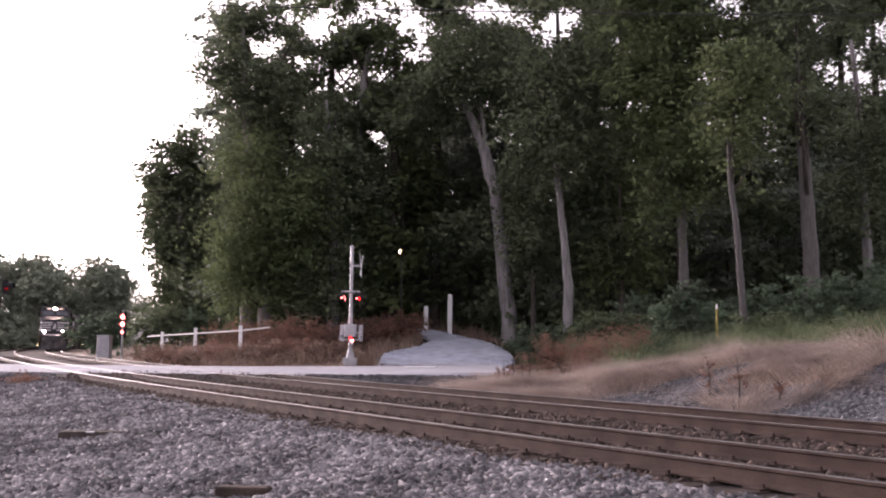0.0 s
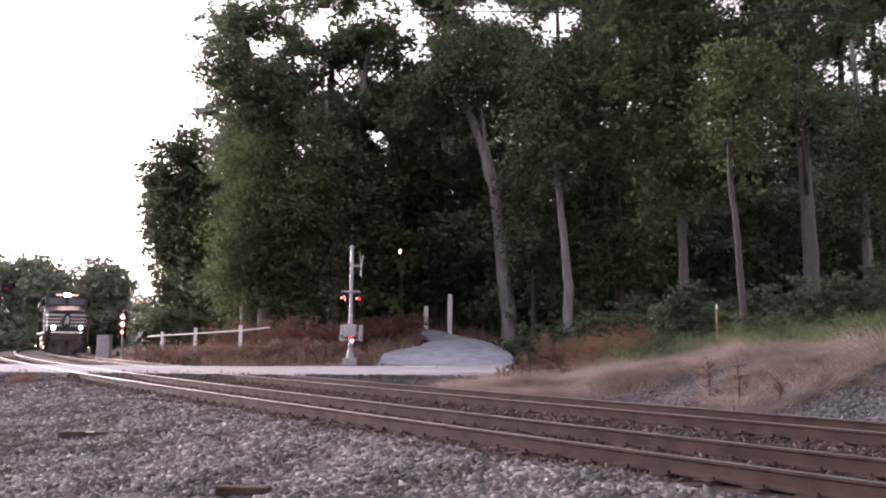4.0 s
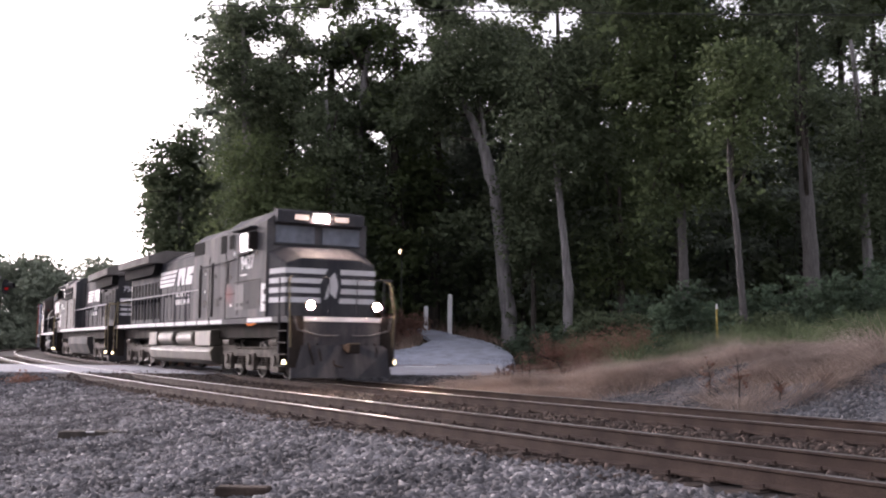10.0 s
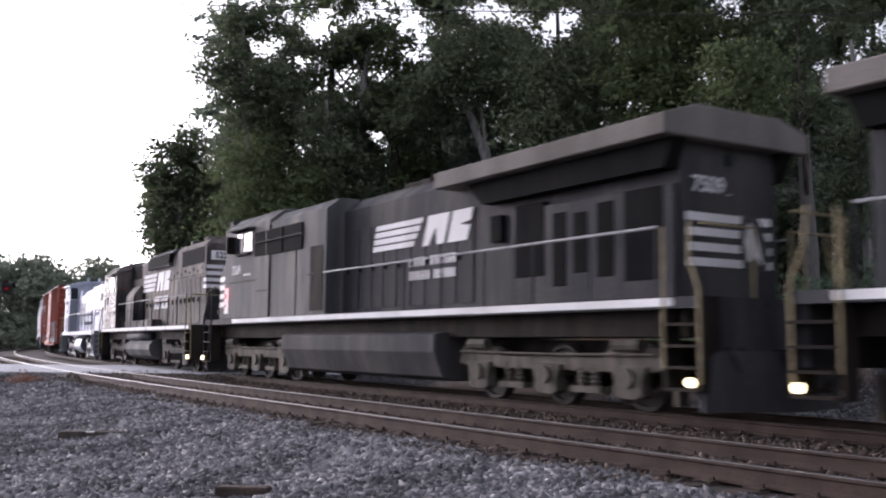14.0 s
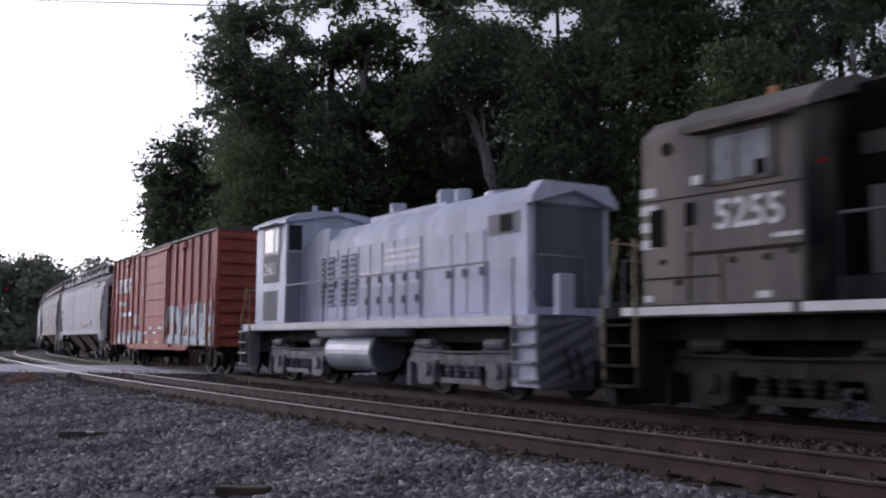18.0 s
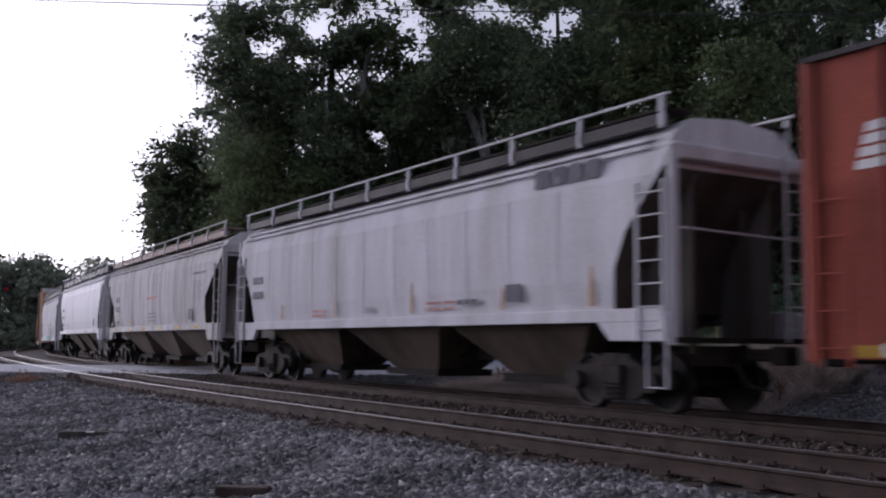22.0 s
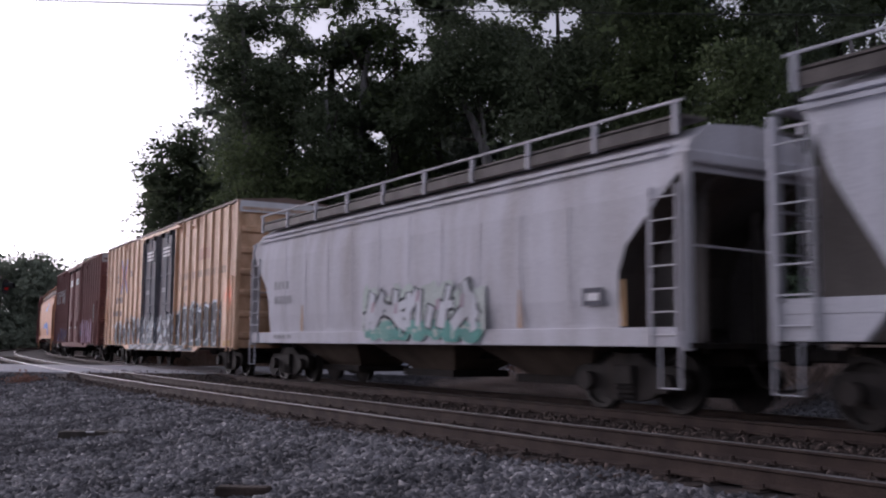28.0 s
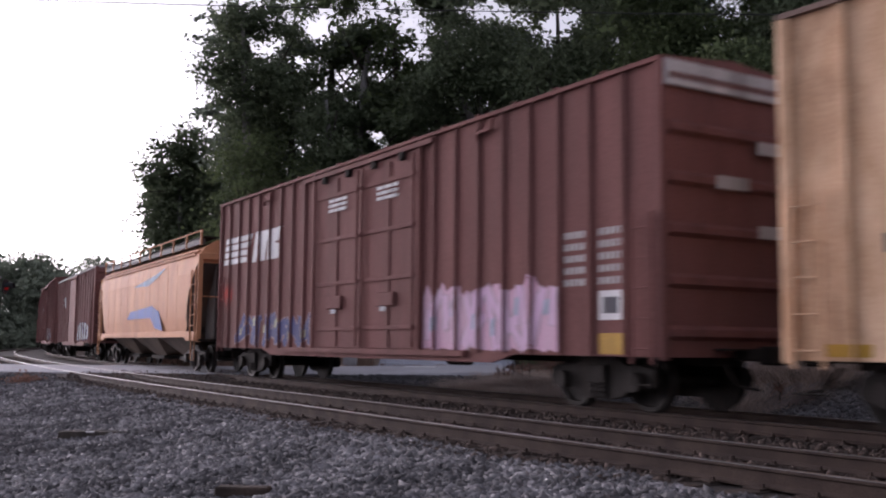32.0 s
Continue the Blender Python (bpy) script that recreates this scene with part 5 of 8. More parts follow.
CARS = []      # (thing, place of its middle along the train, half of the distance between its trucks)
WHEELS = []    # (wheelset, its truck-space x, radius, place along the train)


def wheel_mesh(r):
    sh = Shape().tube([(0, -0.95, 0), (0, 0.95, 0)], 0.085, 10)
    for side in (-1, 1):
        prof = [(0.685, 0.12), (0.685, r + 0.028), (0.715, r + 0.028), (0.735, r), (0.825, r - 0.008), (0.825, r - 0.075), (0.775, r - 0.10), (0.765, 0.2), (0.81, 0.13), (0.81, 0.0)]
        rings = [[(q * math.cos(a), side * y, q * math.sin(a)) for a in (2 * math.pi * j / 28 for j in range(28))] for y, q in ((p[0], max(p[1], 0.01)) for p in prof)]
        sh.loft(rings)
    return sh.mesh("wheelset")


WHEEL_FREIGHT, WHEEL_LOCO = wheel_mesh(0.457), wheel_mesh(0.52)


def mirrored(half):
    return half + [(-x, z) for x, z in reversed(half)]


FRAME_OUT = mirrored([(-1.22, 0.36), (-1.28, 0.50), (-1.20, 0.66), (-0.95, 0.72), (-0.62, 0.70), (-0.34, 0.84), (-0.30, 0.90)]) + mirrored([(-1.22, 0.36), (-0.72, 0.36), (-0.55, 0.22), (-0.30, 0.17)])[::-1][1:-1]
BOLSTER = Shape().box(-0.2, 0.2, -1.15, 1.15, 0.42, 0.72).mesh("truck", 0.02)
SIDE_FRAME = Shape().prism(FRAME_OUT, -0.07, 0.07).mesh("side_frame", 0.015)
BEARING = Shape().disc((0, 0, 0), 0.15, 0.16, "y", 12).mesh("bearing_cap")
COIL = Shape().tube([(0, 0, -0.12 + 0.02 * j) for j in range(13)], [0.06 if j % 4 < 2 else 0.045 for j in range(13)], 8).mesh("spring")


def freight_truck(car, x, place):
    tr = part("truck", BOLSTER, TRUCK_STEEL, car, at=pose(x, 0, 0))
    for sy in (-1, 1):
        part("side_frame", SIDE_FRAME, TRUCK_STEEL, tr, at=pose(0, sy * 0.99, 0))
        for dx in (-0.88, 0.88):
            part("bearing_cap", BEARING, TRUCK_STEEL, tr, at=pose(dx, sy * 1.1, 0.457))
        for dx in (-0.13, 0.0, 0.13):
            part("spring", COIL, TRUCK_STEEL, tr, at=pose(dx, sy * 1.09, 0.33))
    for dx in (-0.88, 0.88):
        ws = part("wheelset", WHEEL_FREIGHT, WHEEL, tr, at=pose(dx, 0, 0.457))
        WHEELS.append((ws, dx, 0.457, place))


def coupler(car, x, way):
    sh = Shape().box(min(x, x + way * 0.75), max(x, x + way * 0.75), -0.09, 0.09, 0.80, 0.98)
    sh.box(min(x + way * 0.55, x + way * 0.85), max(x + way * 0.55, x + way * 0.85), -0.16, 0.14, 0.75, 1.02)
    part("coupler", sh, UNDER, car, bevel=0.03)
    part("air_hose", Shape().tube([(x + way * 0.1, -0.35, 0.75), (x + way * 0.35, -0.36, 0.45), (x + way * 0.7, -0.3, 0.40)], 0.025, 6), UNDER, car)


def ladder(car, x, y, z0, z1, wide, n, material, along=True, label=""):
    """Two stiles and n rungs; along: in the plane of the side, else in the plane of the end."""
    root = None
    for e in (-wide / 2, wide / 2):
        a, b = (x + e, y) if along else (x, y + e)
        stile = Shape().box(a - 0.02, a + 0.02, b - 0.02, b + 0.02, z0, z1)
        root = part("ladder", stile, material, car, label) if root is None else (part("stile", stile, material, root), root)[1]
    p, q = ((-wide / 2, 0, 0), (wide / 2, 0, 0)) if along else ((0, -wide / 2, 0), (0, wide / 2, 0))
    rung = Shape().tube([p, q], 0.014, 6).mesh("rung")
    for k in range(n):
        part("rung", rung, material, root, at=pose(x, y, z0 + (z1 - z0) * (k + 0.5) / n))


SIDE = []      # bands (x0, x1, depth) of the car's side in work: where its face lies behind the marks' plane


def clip_x(poly, x, keep_right):
    out = []
    for (ax, az), (bx, bz) in zip(poly, poly[1:] + poly[:1]):
        ina, inb = (ax >= x) == keep_right, (bx >= x) == keep_right
        if ina:
            out.append((ax, az))
        if ina != inb:
            f = (x - ax) / (bx - ax)
            out.append((x, az + (bz - az) * f))
    return out


def painted(outline, y, lift=0.004):
    """A flat painted shape that follows ribs and panels of the side at y."""
    way = 1 if y > 0 else -1
    outline = [tuple(p) for p in outline]
    sh = Shape()
    if not SIDE or y > 0:
        return sh.prism(outline, y, y + way * lift)
    for x0, x1, deep in SIDE:
        q = clip_x(clip_x(outline, x0, True), x1, False) if outline else []
        if len(q) > 2:
            sh.prism(q, y - way * deep, y - way * deep + way * lift)
    return sh


def plate(car, name, x0, x1, z0, z1, y, material, label="", slant=0.0):
    """A thin painted panel on the side that lies at y."""
    out = [(x0, z0), (x1, z0), (x1 + slant, z1), (x0 + slant, z1)]
    return part(name, painted(out, y), material, car, label)


def words(car, text, x, z, size, y, material, name="number", label=""):
    """Raised painted characters on the side at y, reading from the outside."""
    cu = bpy.data.curves.new("text", "FONT")
    cu.body, cu.size, cu.align_x, cu.align_y, cu.extrude = text, size, "CENTER", "CENTER", 0.003
    cu.offset = size * 0.018
    tmp = new("text", cu)
    me = bpy.data.meshes.new_from_object(tmp)
    bpy.data.objects.remove(tmp)
    me.materials.clear()
    turn = pose(x, y - 0.003, z, 90, 0, 0) if y < 0 else pose(x, y + 0.003, z, 90, 0, 180)
    return part(name, me, material, car, label, at=turn)


def bars(car, x0, x1, z0, z1, y, rows, material, name="lettering", seed=1, cols=1):
    """Writing too small to read: rows of short bars."""
    r = random.Random(seed)
    sh = Shape()
    step = (z1 - z0) / rows
    for k in range(rows):
        a = x0
        z = z0 + k * step
        while a < x1 - 0.03:
            b = min(x1, a + (x1 - x0) * r.uniform(0.12, 0.4))
            q = painted([(a, z), (b, z), (b, z + step * 0.6), (a, z + step * 0.6)], y)
            sh.add(q.v, q.f)
            a = b + step * 0.35
    part(name, sh, material, car)["kind"] = "stuff"


def letter_bars(car, x0, x1, z0, z1, y, n, material):
    """A line of faded writing: n small blocks of letter size."""
    sh = Shape()
    p = (x1 - x0) / n
    for k in range(n):
        if k % 7 != 6:
            q = painted([(x0 + p * k, z0), (x0 + p * (k + 0.62), z0), (x0 + p * (k + 0.62), z1), (x0 + p * k, z1)], y)
            sh.add(q.v, q.f)
    part("lettering", sh, material, car)["kind"] = "stuff"


def emblem(car, x, z, sx, sz, y, bar=1.85, material=None):
    """The railway's mark as plain shapes: four slanted bars, two slanted blocks. x: where the blocks begin."""
    material = material or WHITE_PAINT
    flip = -1 if y > 0 else 1
    for k in range(4):
        z0 = z + sz * (0.02 + 0.26 * k)
        q = [(x + flip * sx * a, b) for a, b in ((-bar - 0.12 + 0.04 * k, z0), (-0.34 + 0.1 * k, z0), (-0.28 + 0.1 * k, z0 + sz * 0.195), (-bar - 0.09 + 0.04 * k, z0 + sz * 0.195))]
        part("emblem_bar", painted(q, y, 0.005), material, car)
    for outline in (((0.0, -0.04), (0.22, -0.04), (0.46, 0.6), (0.5, -0.04), (0.74, -0.04), (0.94, 1.0), (0.2, 1.0)),
                    ((0.86, -0.04), (1.5, -0.04), (1.6, 0.44), (1.24, 0.52), (1.62, 0.6), (1.7, 1.0), (1.06, 1.0))):
        q = [(x + flip * sx * u, z + sz * v) for u, v in outline]
        part("emblem_block", painted(q, y, 0.005), material, car)


def blob(r, cx, cz, w, h, bites):
    """A closed fat shape: a rounded slanted block with bites out of its edge."""
    n = 22
    out = []
    cut = [(r.uniform(0, 6.28), r.uniform(0.35, 0.6)) for _ in range(bites)]
    slant = r.uniform(-0.12, 0.18)
    for k in range(n):
        a = 2 * math.pi * k / n
        c, q = math.cos(a), math.sin(a)
        e = 1.0 / (abs(c) ** 3.2 + abs(q) ** 3.2) ** (1 / 3.2)
        for at, deep in cut:
            e *= 1 - deep * math.exp(-((((a - at + 3.14) % 6.283) - 3.14) / 0.3) ** 2)
        e *= 1 + r.uniform(-0.1, 0.09)
        out.append((cx + w / 2 * c * e + slant * h / 2 * q * e, cz + h / 2 * q * e))
    return out


def grown(outline, by):
    """The outline moved outwards by a small width."""
    n = len(outline)
    out = []
    for k in range(n):
        (ax, az), (bx, bz) = outline[k - 1], outline[(k + 1) % n]
        dx, dz = bx - ax, bz - az
        ln = math.hypot(dx, dz) or 1
        out.append((outline[k][0] + dz / ln * by, outline[k][1] - dx / ln * by))
    return out


def tag_piece(car, x0, x1, z0, z1, y, fill, line, count, seed, base=None, edge=0.05, accent=None, floor=0.0):
    """Sprayed scrawl: fat interlocking shapes with an outline, small counters and a hazy ground."""
    r = random.Random(seed)
    low = lambda poly: [(px, max(pz, floor)) for px, pz in poly]
    if base:
        n = 26
        out = [(x0 - 0.12 + (x1 - x0 + 0.24) * k / n, z0 + r.uniform(-0.08, 0.05)) for k in range(n + 1)]
        out += [(x0 - 0.12 + (x1 - x0 + 0.24) * k / n, z1 + r.uniform(-0.2, 0.1)) for k in range(n, -1, -1)]
        part("graffiti_ground", painted(low(out), y, 0.003), base, car)
    wd, h = (x1 - x0) / count, z1 - z0
    for g in range(count):
        w = wd * r.uniform(0.82, 1.05)
        hh = h * r.uniform(0.78, 0.96)
        cx, cz = x0 + (g + 0.5) * wd + r.uniform(-0.06, 0.06) * wd, z0 + h * 0.5 + r.uniform(-0.5, 0.5) * (h - hh)
        out = blob(r, cx, cz, w, hh, r.choice((1, 2, 2, 3)))
        up = 0.003 * (g % 2)
        body = part("graffiti_outline", painted(low(grown(out, edge)), y, 0.006 + up), line, car)
        part("graffiti_fill", painted(low(out), y, 0.012 + up), fill, body)
        # counters and shine strokes
        for k in range(r.choice((1, 2, 2))):
            ox, oz = cx + r.uniform(-0.2, 0.2) * w, cz + r.uniform(-0.24, 0.24) * hh
            a, b, tilt = w * r.uniform(0.05, 0.13), hh * r.uniform(0.1, 0.26), r.uniform(-0.5, 0.6)
            ring = [(ox + a * math.cos(v) + tilt * b * math.sin(v), oz + b * math.sin(v)) for v in (2 * math.pi * j / 12 for j in range(12))]
            part("graffiti_counter", painted(low(ring), y, 0.018 + up), accent or line, body)
            if a > 0.07:
                inner = [(ox + (px - ox) * 0.5, oz + (pz - oz) * 0.6) for px, pz in ring]
                part("graffiti_counter", painted(low(inner), y, 0.024 + up), fill, body)


def block_piece(car, x0, x1, z0, z1, y, fill, line, count, seed, base=None, edge=0.05, accent=None, floor=0.0, lean=0.08):
    """Sprayed scrawl of broad crossing strokes with an outline, over a hazy ground."""
    r = random.Random(seed)
    low = lambda poly: [(px, max(pz, floor)) for px, pz in poly]
    if base:
        n = 30
        out = [(x0 - 0.15 + (x1 - x0 + 0.3) * k / n, z0 + r.uniform(-0.05, 0.05)) for k in range(n + 1)]
        out += [(x0 - 0.15 + (x1 - x0 + 0.3) * k / n, z1 + r.uniform(-0.22, 0.12)) for k in range(n, -1, -1)]
        part("graffiti_ground", painted(low(out), y, 0.003), base, car)
    wd = (x1 - x0) / count
    for g in range(count):
        a, w = x0 + g * wd + r.uniform(-0.04, 0.04) * wd, wd * r.uniform(0.86, 1.0)
        zb, zt = z0 + r.uniform(0, 0.12) * (z1 - z0), z1 - r.uniform(0, 0.14) * (z1 - z0)
        h, b = zt - zb, w * r.uniform(0.24, 0.32)
        slant = lean * h + r.uniform(-0.05, 0.08) * h
        grid = lambda u, v: (a + w * (u + r.uniform(-0.12, 0.12)) + slant * v, zb + h * min(1, max(0, v + r.uniform(-0.12, 0.12))))
        strokes = []
        for _ in range(r.choice((3, 4, 4, 5))):
            (px, pz), (qx, qz) = grid(r.choice((0, 0.5, 1)), r.choice((0, 0.35))), grid(r.choice((0, 0.5, 1)), r.choice((0.6, 1)))
            ln = math.hypot(qx - px, qz - pz) or 1
            nx, nz = (qz - pz) / ln * b / 2, (px - qx) / ln * b / 2
            f = r.uniform(0.6, 1.3)
            strokes.append([(px - nx, pz - nz), (px + nx, pz + nz), (qx + nx * f, qz + nz * f), (qx - nx * f, qz - nz * f)])
        root = None
        for k, q in enumerate(strokes):
            body = part("graffiti_outline", painted(low(grown(q, edge)), y, 0.005 + 0.002 * (g % 2)), line, car if root is None else root)
            root = root or body
            part("graffiti_fill", painted(low(q), y, 0.011 + 0.0015 * k), fill, root)
        if accent:
            ox, oz = a + w * r.uniform(0.3, 0.6), zb + h * r.uniform(0.2, 0.7)
            part("graffiti_accent", painted(low([(ox, oz), (ox + w * 0.16, oz + 0.02), (ox + w * 0.2, oz + h * 0.3), (ox + w * 0.04, oz + h * 0.26)]), y, 0.02), accent, root)


# ---- box cars ----
def boxcar(label, lead, length, top, paintwork, roof_paint, ribs, door, group="box cars", end_ribs=7, wide=1.55, sill=0.92, peak=0.16):
    """door: (x0, x1, leaves, material). The panelled sides stand back behind their ribs."""
    mid = lead - length / 2
    car = thing("boxcar", label, "freight car", group=group)
    h = length / 2
    y = wide - 0.06
    body = Shape().box(-h, h, -y, y, sill, top)
    part("body", body, paintwork, car)
    # roof: low gable with raised panel seams and overhanging edge
    roof = Shape().prism([(-wide - 0.02, top - 0.05), (-wide - 0.02, top + 0.02), (0, top + peak), (wide + 0.02, top + 0.02), (wide + 0.02, top - 0.05)], -h - 0.03, h + 0.03, "x")
    part("roof", roof, roof_paint, car)
    seam = Shape().prism([(-wide - 0.03, top + 0.02), (-wide - 0.03, top + 0.055), (0, top + peak + 0.04), (wide + 0.03, top + 0.055), (wide + 0.03, top + 0.02), (0, top + peak)], -0.04, 0.04, "x").mesh("roof_seam")
    n = int(length / 1.15)
    for k in range(1, n):
        part("roof_seam", seam, roof_paint, car, at=pose(-h + length * k / n, 0, 0))
    rib = Shape().prism([(-0.055, 0), (0.055, 0), (0.03, 0.06), (-0.03, 0.06)], sill + 0.02, top - 0.06, "z").mesh("side_rib")
    x0, x1 = door[0], door[1]
    span = length / ribs
    SIDE.clear()
    edge = -h
    for k in range(ribs + 1):
        x = min(max(-h + span * k, -h + 0.08), h - 0.08)
        if x0 - 0.12 < x < x1 + 0.12:
            if edge < x0 - 0.12:
                SIDE.extend([(edge, x0 - 0.12, 0.06), (x0 - 0.12, x1 + 0.12, -0.032)])
                edge = x1 + 0.12
            continue
        if x - 0.035 > edge:
            SIDE.extend([(edge, x - 0.035, 0.06), (x - 0.035, x + 0.035, 0.0)])
            edge = x + 0.035
        part("side_rib", rib, paintwork, car, at=pose(x, -y, 0, 0, 0, 180))
        part("side_rib", rib, paintwork, car, at=pose(x, y, 0))
    # door leaves with their rails, bars and seams
    wl = (x1 - x0) / door[2]
    for sy in (-1, 1):
        for a in (x0 - 0.1, x1):
            part("door_post", Shape().box(a, a + 0.1, sy * y, sy * (y + 0.09), sill, top - 0.05), paintwork, car)
        part("door_rail", Shape().box(x0 - door[2] * 0.9, x1 + door[2] * 0.9, sy * (y + 0.02), sy * (y + 0.12), sill - 0.06, sill + 0.05), paintwork, car)
        part("door_rail", Shape().box(x0 - 0.6, x1 + 0.6, sy * (y + 0.02), sy * (y + 0.12), top - 0.2, top - 0.1), paintwork, car)
        for k in range(door[2]):
            a = x0 + wl * k
            d = part("door", Shape().box(a + 0.02, a + wl - 0.02, sy * y, sy * (y + 0.05), sill + 0.06, top - 0.22), door[3], car, bevel=0.008)
            for zz in np.linspace(sill + 0.5, top - 0.7, 5 if door[2] == 1 else 4):
                part("door_rib", Shape().box(a + 0.05, a + wl - 0.05, sy * (y + 0.05), sy * (y + 0.085), zz - 0.045, zz + 0.045), door[3], d, bevel=0.01)
            if door[2] > 1:
                for e in (0.12, wl - 0.12):
                    part("lock_bar", Shape().tube([(a + e, sy * (y + 0.11), sill + 0.1), (a + e, sy * (y + 0.11), top - 0.3)], 0.028, 6), door[3], d)
                part("door_rib", Shape().box(a + wl * 0.47, a + wl * 0.53, min(sy * (y + 0.05), sy * (y + 0.08)), max(sy * (y + 0.05), sy * (y + 0.08)), sill + 0.1, top - 0.3), door[3], d)
                for e in (0.25, 0.75):
                    part("door_hanger", Shape().box(a + wl * e - 0.09, a + wl * e + 0.09, min(sy * (y + 0.03), sy * (y + 0.14)), max(sy * (y + 0.03), sy * (y + 0.14)), top - 0.36, top - 0.2), UNDER, d)
                part("latch", Shape().box(a + wl * 0.35, a + wl * 0.65, sy * (y + 0.05), sy * (y + 0.13), sill + 0.95, sill + 1.25), door[3], d, bevel=0.02)
    # ends: horizontal corrugations
    er = Shape().prism([(0, -0.11), (0.09, -0.05), (0.09, 0.05), (0, 0.11)], -wide + 0.12, wide - 0.12).mesh("end_rib")
    for way in (-1, 1):
        for k in range(end_ribs):
            z = sill + 0.35 + (top - sill - 0.6) * k / (end_ribs - 1)
            part("end_rib", er, paintwork, car, at=pose(way * h, 0, z, 0, 0, 0 if way > 0 else 180))
        for y2 in (-wide + 0.06, wide - 0.06):
            part("corner_post", Shape().box(way * h - 0.06, way * h + 0.06, y2 - 0.07, y2 + 0.07, sill - 0.05, top), paintwork, car, bevel=0.02)
        coupler(car, way * (h - 0.05), way)
        ladder(car, way * (h - 0.35), -wide - 0.05, sill - 0.1, sill + 2.1, 0.42, 5, paintwork)
        ladder(car, way * (h + 0.14), wide - 0.4, sill - 0.1, sill + 2.1, 0.42, 5, paintwork, False)
        part("brake_platform", Shape().box(way * h, way * (h + 0.3), -0.5, 0.5, sill + 0.1, sill + 0.13), UNDER, car)
        part("stirrup", Shape().tube([(way * (h - 0.12), -wide, sill), (way * (h - 0.12), -wide - 0.02, 0.45), (way * (h - 0.55), -wide - 0.02, 0.45), (way * (h - 0.55), -wide, sill)], 0.02, 6), UNDER, car)
        freight_truck(car, way * (h - 1.9), mid)
    for a in (-h * 0.62, h * 0.5):
        part("roof_bracket", Shape().box(a, a + 0.5, -wide - 0.05, -wide + 0.02, top - 0.32, top - 0.27).box(a, a + 0.05, -wide - 0.05, -wide + 0.02, top - 0.42, top - 0.22).box(a + 0.45, a + 0.5, -wide - 0.05, -wide + 0.02, top - 0.3, top - 0.12), paintwork, car)
    part("centre_sill", Shape().box(-h + 0.2, h - 0.2, -0.35, 0.35, 0.72, sill), UNDER, car)
    belly = [(-h * 0.62, sill), (-h * 0.55, sill - 0.16), (h * 0.55, sill - 0.16), (h * 0.62, sill)]
    for sy in (-1, 1):
        part("side_sill", Shape().prism(belly, sy * (y - 0.02), sy * (y + 0.04)), paintwork, car)
    part("brake_cylinder", Shape().tube([(0.6, 0.5, 0.7), (1.4, 0.5, 0.7)], 0.15, 10), UNDER, car)
    CARS.append((car, mid, h - 1.9))
    return car, h, -(wide + 0.004)


